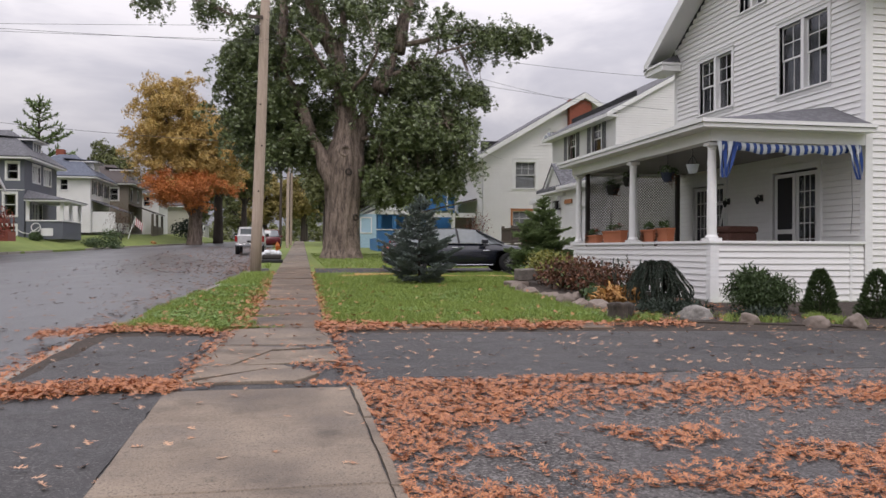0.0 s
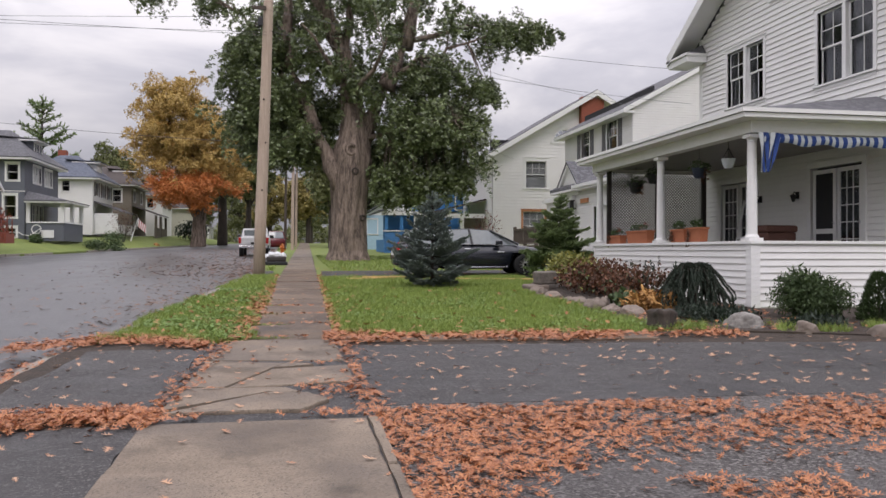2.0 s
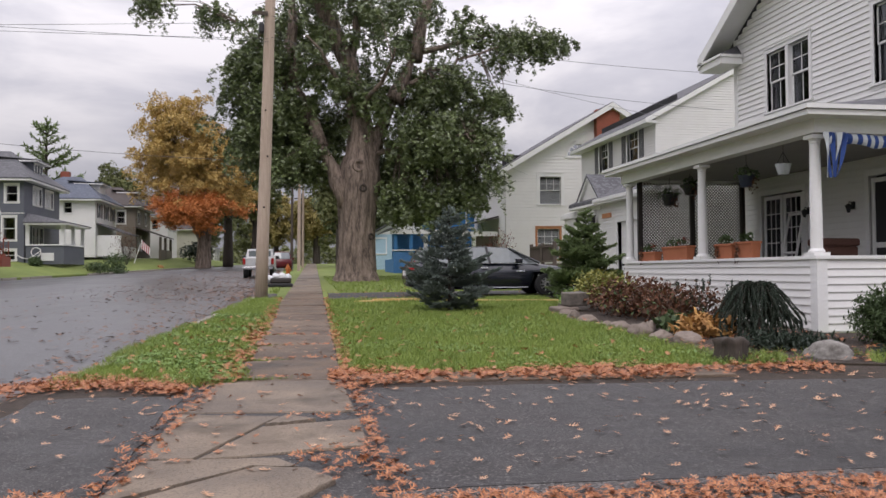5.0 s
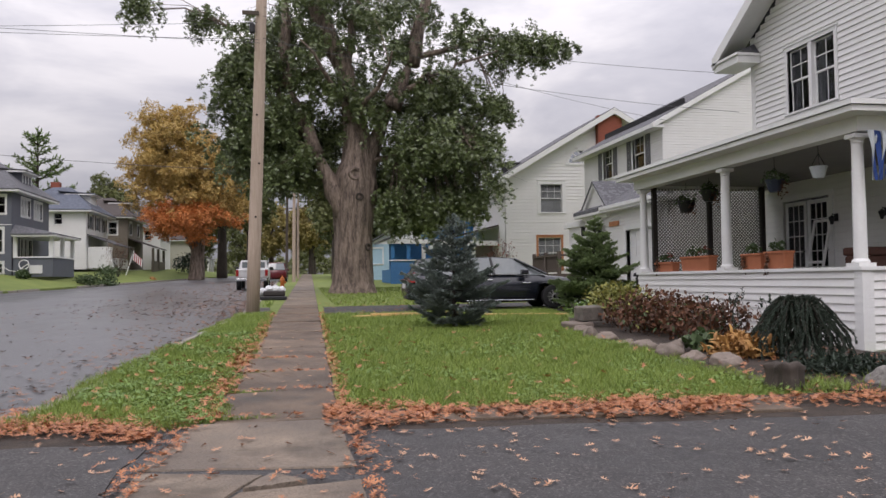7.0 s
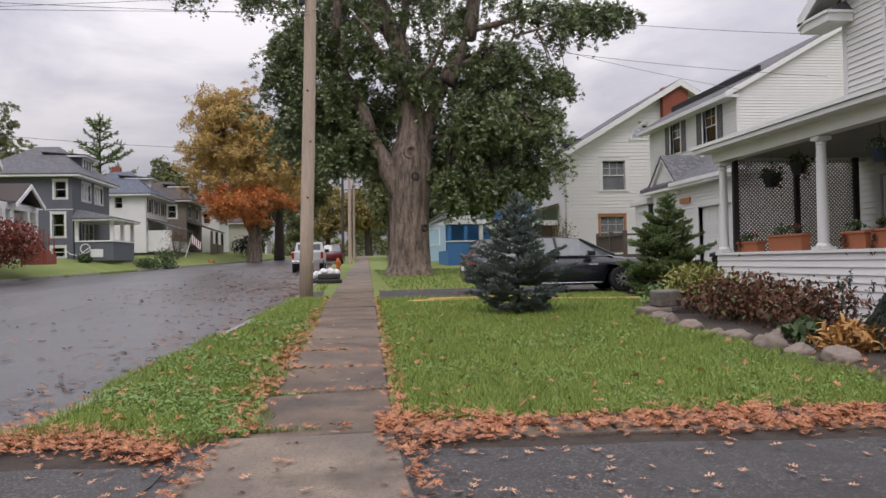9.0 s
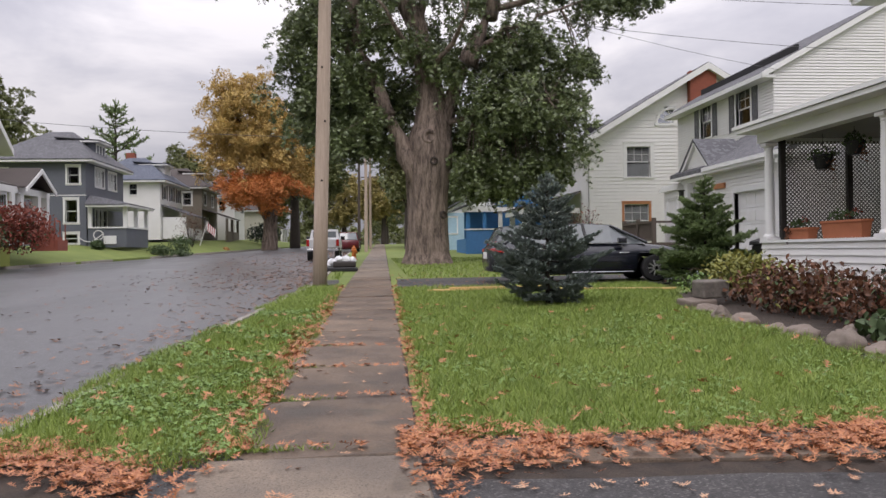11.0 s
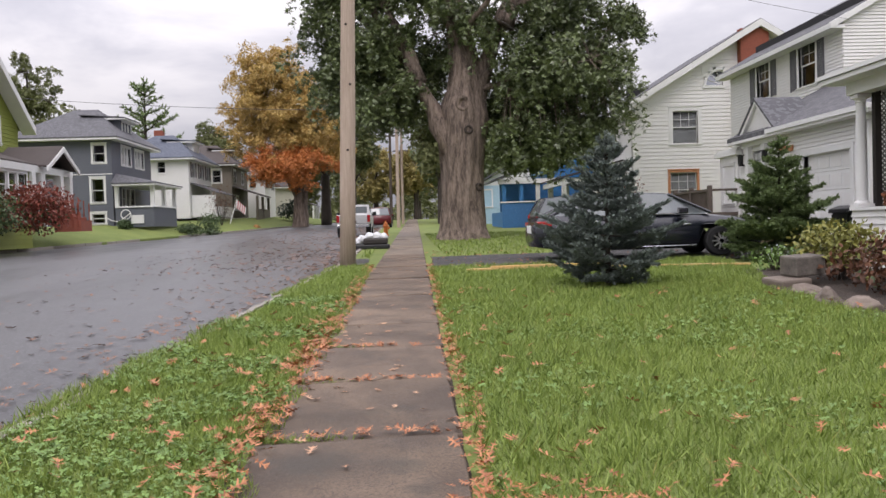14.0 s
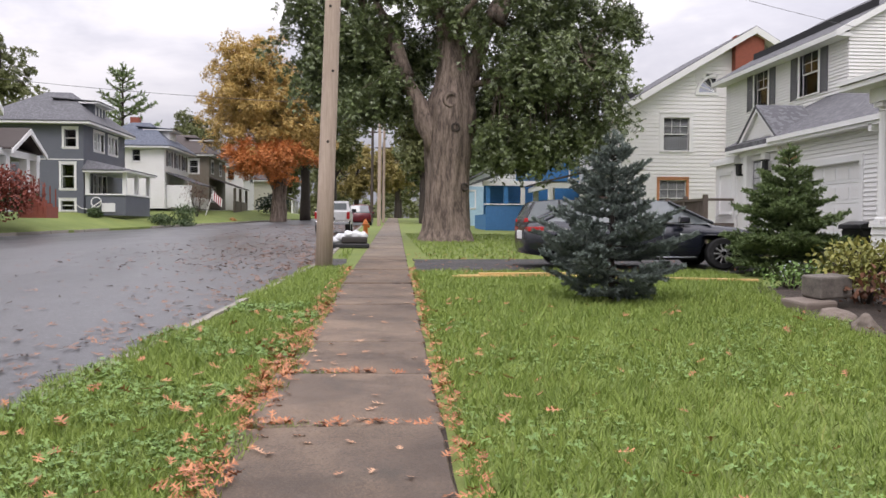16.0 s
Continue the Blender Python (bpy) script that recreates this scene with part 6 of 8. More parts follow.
for name, label, n, area, keep in (("lawn_grass", "lush damp green lawn grass", 210000, (0.6, 8, 10.0, 26.2), in_lawn),
                                   ("verge_grass", "rough green grass on the verge", 90000, (-2.8, -0.4, 9.6, 27.6), in_verge)):
    x, y = pick(n, *area, lambda x, y: keep(x, y) & near_more(x, y))
    tall = 0.55 + 0.6 * patchy(x, y, 0.35, 8) + 0.55 * np.clip(patchy(x, y, 1.6, 9) * 2 - 0.7, 0, 1)
    z = rise_np(y)
    nn = len(x)
    far = np.clip((y - 9) / 14, 0, 1)
    s = np.stack([gr.uniform(0.0045, 0.0085, nn) * (1 + 1.3 * far), gr.uniform(0.05, 0.12, nn) * tall, gr.uniform(0.05, 0.12, nn) * tall], 1)
    tagged(cloud(name, BLADE_V, BLADE_F, np.stack([x, y, z], 1), turns_free(nn, gr, 0.7), s, M_grass), label, "grass", kind="stuff")
x, y = pick(26000, -14, 11, 30.5, 52, lambda x, y: (x > 1.6) | ((x > -0.9) & (x < -0.6)))
blades(x, y, rise_np(y), M_grass, "far_lawn_grass", "green lawn grass round the old maple", (0.06, 0.12), (0.02, 0.04))
# taller pale stalks
x, y = pick(700, 0.8, 6, 10.2, 20, lambda x, y: in_lawn(x, y))
blades(x, y, rise_np(y), M_yelgreen, "seed_stalks", "long pale grass stalks in the lawn", (0.12, 0.24), (0.004, 0.007), 0.9)
CLOVER_V = [(0, 0, 0.0), (0.35, 0.35, 0.12), (0, 0.95, 0.05), (-0.35, 0.35, 0.12), (0.8, -0.1, 0.1), (0.7, -0.65, 0.05), (0.1, -0.55, 0.12), (-0.8, -0.1, 0.1), (-0.7, -0.65, 0.05), (-0.1, -0.55, 0.12)]
CLOVER_F = [(0, 1, 2, 3), (0, 6, 5, 4), (0, 7, 8, 9)]
for name, n, area, keep, seed in (("verge_clover", 16000, (-2.8, -0.5, 9.8, 20), in_verge, 11), ("lawn_clover", 8000, (0.6, 6.2, 10.1, 18), in_lawn, 12)):
    x, y = pick(n, *area, lambda x, y: keep(x, y) & (patchy(x, y, 0.45, seed) > 0.52))
    nn = len(x)
    tagged(cloud(name, CLOVER_V, CLOVER_F, np.stack([x, y, rise_np(y) + gr.uniform(0.04, 0.10, nn)], 1), turns_free(nn, gr, 0.5), gr.uniform(0.013, 0.032, nn), M_clover),
           "low green clover patches among the grass", "clover", kind="stuff")


def scatter(name, n, area, keep, label, lift=0.02, tilt=0.5, size=(0.06, 0.12), pile=0.0, hgt=None, mat=None):
    x, y = pick(n, *area, keep)
    nn = len(x)
    z = rise_np(y) + lift + (gr.random(nn) * pile if pile else 0) + (hgt(x, y) if hgt else 0)
    ob = cloud(name, OAK_V, OAK_F, np.stack([x, y, z], 1), turns_free(nn, gr, tilt), gr.uniform(*size, nn), mat or M_leaf)
    return tagged(ob, label, "fallen leaves", kind="stuff")


def prob(p):
    return gr.random(len(p)) < p


def drift(x, y):
    a = patchy(x, y, 0.22, 21)
    b = patchy(x, y, 0.75, 22)
    f = np.clip((0.55 * a + 0.45 * b - 0.452) * 7, 0, 1) * np.clip(1.25 - (y - 3.8) / 1.6 * np.clip((x - 1.5) / 4, 0, 1), 0.3, 1)
    edge = np.exp(-((x - 0.95) / 0.45) ** 2)
    band = np.exp(-((y - 4.55 + 0.10 * x) / 0.55) ** 2) * np.clip(1.2 - x / 7, 0.1, 1)
    hole = np.exp(-(((x - 2.0) / 1.0) ** 2 + ((y - 2.35) / 0.5) ** 2))
    return np.clip(0.9 * f + 0.9 * edge + 0.8 * band - 0.95 * hole, 0.035, 1)


scatter("leaf_drift", 82000, (0.72, 11, -4.5, 5.35), lambda x, y: prob(drift(x, y)), "drifts of rusty oak leaves on the old drive", 0.012, 0.42, (0.045, 0.092), 0.03)
scatter("leaf_band", 16000, (0.5, 6.6, 9.1, 10.8), lambda x, y: prob(np.exp(-((y - (9.95 - 0.055 * (x - 0.6))) / (0.34 + 0.12 * np.sin(x * 2.1))) ** 2) * (0.25 + 0.75 * np.clip(patchy(x, y, 1.1, 29) * 5 - 1.9, 0, 1)) * np.where(x > 4.8, 0.4, 1.0)),
        "band of orange oak leaves along the lawn edge", 0.025, 0.45, (0.055, 0.105), 0.06)
scatter("drive_leaves", 620, (0.7, 12, 5.4, 9.3), lambda x, y: prob(0.35 + 0.65 * (patchy(x, y, 0.5, 25) > 0.5)), "scattered oak leaves on the black drive", 0.03, 0.35, (0.055, 0.10), mat=M_leaf_pale)
scatter("apron_leaves", 5200, (-3.1, -0.98, 4.75, 5.75), lambda x, y: prob(np.exp(-((y - 5.25 - 0.12 * np.sin(x * 3)) / 0.26) ** 2)), "heap of wet oak leaves across the apron", 0.02, 0.5, (0.05, 0.095), 0.05)
scatter("gutter_leaves", 6500, (-3.4, -1.0, 8.4, 10.6), lambda x, y: prob(np.exp(-((y - (9.75 + 0.35 * np.sin(x * 2.2))) / 0.32) ** 2)), "oak leaves piled against the verge", 0.025, 0.42, (0.055, 0.10), 0.05)
scatter("gutter_leaves", 900, (-3.2, -2.2, 6.3, 11.5), lambda x, y: prob(np.exp(-((x - (-2.75 + 0.05 * (y - 9))) / 0.20) ** 2)), "oak leaves lining the wet gutter", -0.06, 0.5, (0.07, 0.12), 0.04)
scatter("apron_leaves", 260, (-2.6, -1.0, -4, 9.3), lambda x, y: prob(0.6 + 0 * x), "loose oak leaves on the asphalt apron", 0.025, 0.4, (0.055, 0.10), mat=M_leaf_pale)
scatter("crack_leaves", 5200, (-1.35, 1.15, 5.0, 9.9), lambda x, y: prob(0.75 * np.exp(-((x - 0.72) / 0.10) ** 2) + 0.75 * np.exp(-((x + 1.02 - 0.045 * (y - 5)) / 0.10) ** 2)
        + 0.8 * np.exp(-((y - 5.2) / 0.12) ** 2) * (patchy(x, y, 1.0, 44) > 0.45) + 0.7 * np.exp(-(((x - 0.45) / 0.3) ** 2 + ((y - 6.3) / 0.3) ** 2)) + 0.5 * np.exp(-(((x - 0.25) / 0.25) ** 2 + ((y - 7.75) / 0.12) ** 2)) + 0.012),
        "oak leaves caught between the broken slabs", 0.03, 0.5, (0.05, 0.095), 0.03)
scatter("edge_leaves", 6500, (-1.25, -0.35, 9.6, 27), lambda x, y: prob(np.exp(-((x + 0.66 - 0.018 * (y - 10)) / 0.13) ** 2) * np.clip(1.5 - (y - 10) / 12, 0.3, 1) * (0.3 + 0.7 * (patchy(x, y, 0.9, 33) > 0.48))), "oak leaves along the grassy sidewalk edge", 0.045, 0.6, (0.06, 0.11), 0.04)
scatter("edge_leaves", 3600, (0.4, 1.4, 9.9, 27), lambda x, y: prob(np.exp(-((x - 0.70 - 0.018 * (y - 10)) / 0.075) ** 2) * np.clip(1.4 - (y - 10) / 18, 0.3, 1)), "oak leaves along the lawn's sidewalk edge", 0.04, 0.6, (0.06, 0.11), 0.03)
scatter("verge_leaves", 420, (-2.4, -0.6, 9.8, 19), lambda x, y: in_verge(x, y) & prob(np.clip(0.25 + np.exp((x + 0.7) / 0.35), 0, 1) * np.clip(1.4 - (y - 10) / 9, 0.2, 1)), "oak leaves caught in the verge grass", 0.085, 0.6, (0.07, 0.12), 0.03)
scatter("lawn_leaves", 520, (0.7, 6.0, 10.2, 20), lambda x, y: in_lawn(x, y) & prob(np.clip(np.exp(-(y - 10.2) / 1.3) + 0.8 * np.exp(-(x - 0.7) / 0.5) + 0.12, 0, 1)), "oak leaves caught in the lawn", 0.085, 0.6, (0.07, 0.12), 0.03)


WIDE = 21.0


def in_street(x, y):
    return np.where(y < 9.5, -2.75, kerb_np(y) - 0.1)


scatter("street_leaves", 15000, (-9, -1.0, -2, 40), lambda x, y: (x < in_street(x, y)) & prob(np.clip(np.exp((x - in_street(x, y)) / 0.6) + 0.025 + 0.5 * np.exp((x - in_street(x, y)) / 2.2) * (patchy(x, y, 0.55, 27) > 0.58), 0, 1)),
        "wet brown leaves along the street edge", -0.118, 0.3, (0.07, 0.15), 0.02, lambda x, y: 0.10 * np.sin(np.pi * np.clip((in_street(x, y) - x + 0.1) / WIDE, 0, 1)), mat=M_leaf_wet)
scatter("street_leaves", 6500, (-8, -1.0, 27, 75), lambda x, y: (x < in_street(x, y)) & prob(np.exp((x - in_street(x, y)) / 2.2)), "far brown leaf litter on the street", -0.05, 0.35, (0.10, 0.18), 0.03,
        lambda x, y: 0.065 * np.clip((in_street(x, y) - x) / 5, 0, 1), mat=M_leaf_wet)
scatter("driveway_leaves", 260, (1, 9, 25.5, 34), lambda x, y: prob(0.7 + 0 * x), "pale leaves under the old maple", 0.05, 0.4, (0.07, 0.12))

# tufts in the slab joints
jx, jy = [], []
for yj in (10.11, 11.72, 13.35, 15.0):
    k = 420
    jx.append(gr.uniform(-0.66, -0.66 + 0.75 * gr.random(k), k))
    jy.append(yj + gr.normal(0, 0.022, k))
jx, jy = np.concatenate(jx), np.concatenate(jy)
blades(jx, jy, rise_np(jy) + 0.015, M_grass, "joint_grass", "tufts of grass in the sidewalk joints", (0.025, 0.07), (0.004, 0.008), 0.9)
scatter("joint_leaves", 1500, (-0.6, 0.65, 10, 15.2), lambda x, y: np.abs(((y - 10.11) / 1.63 + 0.5) % 1 - 0.5) < 0.035, "oak leaves caught in the slab joints", 0.05, 0.5, (0.06, 0.11), 0.01)

# single leaves that lie apart
leaf_mesh = bpy.data.meshes.new("fallen_leaf")
leaf_mesh.from_pydata([tuple(0.1 * c for c in p) for p in OAK_V], [], OAK_F)
leaf_mesh.materials.append(M_leaf_ob)
one = random.Random(31)
spots = [(one.uniform(-1.0, 0.62), one.uniform(-2.5, 5.0)) for _ in range(34)] + [(one.uniform(-0.9, 0.6), one.uniform(5.5, 10)) for _ in range(26)] + \
        [(one.uniform(-0.55, 0.62), one.uniform(10.2, 17)) for _ in range(46)] + [(one.uniform(0.9, 8), one.uniform(5.8, 9.0)) for _ in range(40)] + \
        [(one.uniform(-2.4, -1.1), one.uniform(0, 9)) for _ in range(30)] + [(one.uniform(-0.5, 0.8), one.uniform(17, 26)) for _ in range(24)]
for x, y in spots:
    ob = new("fallen_leaf", leaf_mesh)
    ob.matrix_basis = pose(x, y, rise(y) + 0.046, one.uniform(-14, 14), one.uniform(-14, 14), one.uniform(0, 360)) @ Matrix.Scale(one.uniform(0.6, 1.05), 4)
    tagged(ob, "single curled tan oak leaf on the pavement", "fallen leaf", "single fallen leaves")

# ---------------------------------------------------------------- on the porch


def door_leaf(name, x, y0, y1, z0, z1, label, glazed, screen=False):
    """A glazed door leaf in the facade, facing the street."""
    d = part(name, bmesh.new(), M_trim, house, label)
    bm = bmesh.new()
    s = 0.10
    for b in ((y0, y0 + s, z0, z1), (y1 - s, y1, z0, z1), (y0 + s, y1 - s, z1 - s, z1), (y0 + s, y1 - s, z0, z0 + (0.25 if screen else 0.2))):
        box(bm, x, x + 0.05, *b, H1)
    if screen:
        box(bm, x, x + 0.05, y0 + s, y1 - s, z0 + 0.75, z0 + 0.87, H1)
    cols, rows = glazed
    for i in range(1, cols):
        yy = y0 + s + (y1 - y0 - 2 * s) * i / cols
        box(bm, x + 0.01, x + 0.04, yy - 0.012, yy + 0.012, z0 + 0.2, z1 - s, H1)
    for j in range(1, rows):
        zz = z0 + 0.2 + (z1 - s - z0 - 0.2) * j / rows
        box(bm, x + 0.012, x + 0.038, y0 + s, y1 - s, zz - 0.012, zz + 0.012, H1)
    bm.to_mesh(d.data)
    bm.free()
    bm = bmesh.new()
    box(bm, x + 0.02, x + 0.028, y0 + s * 0.7, y1 - s * 0.7, z0 + 0.15, z1 - s * 0.7, H1)
    part("pane", bm, M_glass if not screen else M_dark, d)
    bm = bmesh.new()
    lathe(bm, [(0.02, 0), (0.035, 0.02), (0.03, 0.05), (0.01, 0.06)], 10, H1 @ pose(x, y0 + 0.06, z0 + 1.0, 0, -90, 0))
    part("knob", bm, M_chrome, d)
    return d


door_leaf("door", FX - 0.01, 15.4, 16.27, 0.96, 3.3, "white glazed door with small panes", (3, 5))
door_leaf("screen_door", FX - 0.02, 16.32, 17.2, 0.96, 3.3, "white-framed dark screen door", (1, 1), True)
door_leaf("door", FX - 0.01, 19.8, 20.66, 0.96, 3.25, "white glazed porch door with small panes", (3, 5))
door_leaf("door", FX - 0.01, 20.72, 21.6, 0.96, 3.25, "white glazed porch door with small panes", (3, 5))
for y0_, y1_, zt_ in ((15.35, 17.25, 3.36), (19.75, 21.65, 3.3)):
    bm = bmesh.new()
    for b in ((y0_ - 0.13, y0_, ZF, zt_), (y1_, y1_ + 0.13, ZF, zt_), (y0_ - 0.13, y1_ + 0.13, zt_, zt_ + 0.14)):
        box(bm, FX - 0.06, FX - 0.002, *b, H1)
    part("door_casing", bm, M_trim, house)

# slat colour darkened to hold the shade of white lattice seen against light
M_lattice = material("lattice_backlit_shade", (0.16, 0.15, 0.14), 0.8, bump=0.1)
lattice = thing("lattice_screen", pose(9.5, YP - 0.2, ZR), "diagonal lattice, backlit shade in its brown-grey colour, between dark posts", "lattice")
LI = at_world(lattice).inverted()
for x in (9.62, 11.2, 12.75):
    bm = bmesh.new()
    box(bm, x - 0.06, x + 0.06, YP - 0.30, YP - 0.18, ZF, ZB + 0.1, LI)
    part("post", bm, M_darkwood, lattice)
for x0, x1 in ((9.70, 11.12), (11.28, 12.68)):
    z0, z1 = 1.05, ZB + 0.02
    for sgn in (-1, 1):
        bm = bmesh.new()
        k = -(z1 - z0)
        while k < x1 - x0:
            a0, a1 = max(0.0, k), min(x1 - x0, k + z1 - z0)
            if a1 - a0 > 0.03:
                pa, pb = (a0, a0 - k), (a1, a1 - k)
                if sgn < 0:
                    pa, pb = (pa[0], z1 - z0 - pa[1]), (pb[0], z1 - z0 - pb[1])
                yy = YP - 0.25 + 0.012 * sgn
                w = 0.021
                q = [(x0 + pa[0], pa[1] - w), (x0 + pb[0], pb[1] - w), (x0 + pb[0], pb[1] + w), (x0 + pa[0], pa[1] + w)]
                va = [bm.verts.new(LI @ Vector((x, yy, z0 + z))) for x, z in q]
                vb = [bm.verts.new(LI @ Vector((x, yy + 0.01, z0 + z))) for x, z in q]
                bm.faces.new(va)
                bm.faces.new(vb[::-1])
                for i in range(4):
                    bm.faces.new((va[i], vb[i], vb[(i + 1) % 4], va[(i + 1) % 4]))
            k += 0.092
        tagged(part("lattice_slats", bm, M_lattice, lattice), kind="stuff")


def leafy(name, parent, n, mid, rad, mat, size, seed, label="", tilt=1.3, shape=(LEAF_V, LEAF_F)):
    nr = np.random.default_rng(seed)
    d = nr.normal(0, 1, (n, 3))
    d /= np.linalg.norm(d, axis=1, keepdims=True)
    p = np.array(mid) + d * np.array(rad) * (nr.random((n, 1)) ** 0.5) * (0.8 + 0.4 * nr.random((n, 1)))
    return tagged(cloud(name, shape[0], shape[1], p, turns_free(n, nr, tilt), nr.uniform(*size, n), mat, parent, label), kind="stuff")


def flower_box(y, long, seed, flowers, high=0.26):
    t = thing("flower_box", pose(PX + 0.12, y, ZR - 0.02), "terracotta window box with fading plants on the porch rail", "flower box", "flower boxes on the rail")
    bm = bmesh.new()
    vs = box(bm, -0.11, 0.11, -long / 2, long / 2, 0, high)
    for v in vs:
        if v.co.z < 0.01:
            v.co.x *= 0.8
            v.co.y *= 0.94
    box(bm, -0.125, 0.125, -long / 2 - 0.012, long / 2 + 0.012, high - 0.05, high)
    bmesh.ops.bevel(bm, geom=bm.edges[:], offset=0.008, segments=1, affect="EDGES")
    part("box", bm, M_terra, t)
    bm = bmesh.new()
    box(bm, -0.1, 0.1, -long / 2 + 0.02, long / 2 - 0.02, high - 0.04, high + 0.006)
    part("soil", bm, M_mulch, t)
    leafy("plant", t, 90, (0, long * 0.1, high + 0.10), (0.12, long * 0.36, 0.12), M_yew, (0.05, 0.10), seed)
    if flowers:
        leafy("flowers", t, 26, (0, -long * 0.2, high + 0.13), (0.12, 0.2, 0.12), M_red, (0.04, 0.07), seed + 1)
    if seed % 2:
        leafy("trailing_stems", t, 40, (-0.14, long * 0.3, 0.1), (0.05, 0.10, 0.28), M_russet, (0.05, 0.09), seed + 2)


flower_box(20.95, 0.95, 51, True, 0.24)
flower_box(19.35, 1.35, 52, True, 0.34)
flower_box(17.0, 0.72, 53, False, 0.32)
flower_box(16.18, 0.66, 55, False, 0.34)


def basket(x, y, z, pot, label, seed, hang, r=0.16, plants=True, flowers=None):
    t = thing("hanging_basket", pose(x, y, z), label, "hanging basket", "baskets under the porch roof")
    bm = bmesh.new()
    lathe(bm, [(r * 0.62, 0), (r * 0.8, r * 0.5), (r, r * 1.25), (r * 1.06, r * 1.27), (r * 1.06, r * 1.4), (r * 0.95, r * 1.4), (r * 0.9, r * 1.2)], 18)
    part("pot", bm, pot, t)
    for k in range(3):
        a = 2.1 * k
        bm = bmesh.new()
        tube(bm, [(r * math.cos(a), r * math.sin(a), r * 1.35), (0, 0, hang)], [0.006, 0.006], 4)
        part("hanger", bm, M_black, t)
    bm = bmesh.new()
    tube(bm, [(0, 0, hang), (0, 0, ZB + 0.12 - z)], [0.006, 0.006], 4)
    part("hook", bm, M_black, t)
    if plants:
        leafy("plant", t, 120, (0, 0, r * 1.5), (r * 1.5, r * 1.5, r * 0.9), M_yew, (0.05, 0.10), seed)
        leafy("trailing_stems", t, 50, (0.05, -r, r * 0.3), (r * 0.7, r * 0.6, r * 1.3), M_russet, (0.04, 0.08), seed + 1)


M_navy = material("navy_plastic", (0.02, 0.03, 0.06), 0.5, bump=0)
basket(10.2, 21.5, 3.0, M_black, "dark hanging basket with trailing fuchsia", 61, 0.6, 0.22)
basket(10.3, 20.5, 3.2, M_black, "dark hanging basket under the porch ceiling", 62, 0.5, 0.2)
basket(9.85, 17.0, 3.05, M_navy, "dark navy hanging pot with sparse stems", 63, 0.5, 0.18)
basket(9.65, 15.3, 3.12, M_whitecloth, "white hanging pail under the porch ceiling", 64, 0.45, 0.15, plants=False)

bench = thing("wicker_chest", pose(11.3, 16.1, ZF, 0, 0, 8), "dark red-brown wicker chest on the porch", "chest")
bm = bmesh.new()
box(bm, -0.42, 0.42, -0.25, 0.25, 0.52, 0.86, None, 0.04)
part("basket", bm, M_wicker, bench)
bm = bmesh.new()
box(bm, -0.45, 0.45, -0.28, 0.28, 0.86, 1.03, None, 0.05)
part("lid", bm, M_wicker, bench)
for sx in (-0.32, 0.32):
    for sy in (-0.2, 0.2):
        bm = bmesh.new()
        box(bm, sx - 0.025, sx + 0.025, sy - 0.025, sy + 0.025, 0, 0.52)
        part("leg", bm, M_wicker, bench)
for y in (17.8, 19.5):
    lamp = thing("wall_lantern", pose(FX - 0.03, y, 2.72), "small black wall lantern beside the porch door", "wall lamp", "porch lanterns")
    bm = bmesh.new()
    box(bm, -0.04, 0, -0.05, 0.05, -0.08, 0.1)
    tube(bm, [(-0.03, 0, 0.05), (-0.12, 0, 0.1), (-0.14, 0, 0.02)], [0.012] * 3, 6)
    part("bracket", bm, M_black, lamp)
    bm = bmesh.new()
    lathe(bm, [(0.03, -0.16), (0.07, -0.02), (0.09, 0.0), (0.02, 0.05)], 8, pose(-0.14, 0, 0))
    part("shade", bm, M_black, lamp)
sw = thing("porch_screen_panel", pose(12.6, 19.6, ZF), "screen panel leaning against the porch wall", "screen")
bm = bmesh.new()
lean = pose(0, 0, 0, 0, 12, 0)
for b in ((-0.02, 0.02, 0, 0.06, 0, 1.9), (-0.02, 0.02, 0.6, 0.66, 0, 1.9), (-0.02, 0.02, 0.06, 0.6, 1.84, 1.9), (-0.02, 0.02, 0.06, 0.6, 0, 0.06), (-0.02, 0.02, 0.06, 0.6, 0.8, 0.86)):
    box(bm, *b, lean)
part("frame", bm, M_trim, sw)

# rolled awning, blue and white stripes, with loose ends
awn = thing("striped_awning", pose(PX, Y0 - 0.1, ZB), "blue and white striped cloth valance under the porch eave", "awning")
n, strip = 39, (FX - 0.25 - (PX + 0.12)) / 39
for k in range(n):
    bm = bmesh.new()
    x0, x1 = 0.12 + k * strip, 0.12 + (k + 1) * strip
    rows = []
    for j in range(5):
        f = j / 4
        row = []
        for i in range(4):
            x = x0 + (x1 - x0) * i / 3
            sag = -0.05 * math.sin(math.pi * (x - 0.12) / (n * strip))
            row.append(bm.verts.new((x, -0.03 * math.sin(x * 9) - 0.05 * math.sin(f * 3.1), 0.02 + sag - f * (0.21 + 0.03 * math.sin(x * 7)))))
        rows.append(row)
    for a, b in zip(rows, rows[1:]):
        for i in range(3):
            bm.faces.new((a[i], a[i + 1], b[i + 1], b[i]))
    part("stripe", bm, M_bluecloth if k % 2 else M_whitecloth, awn)
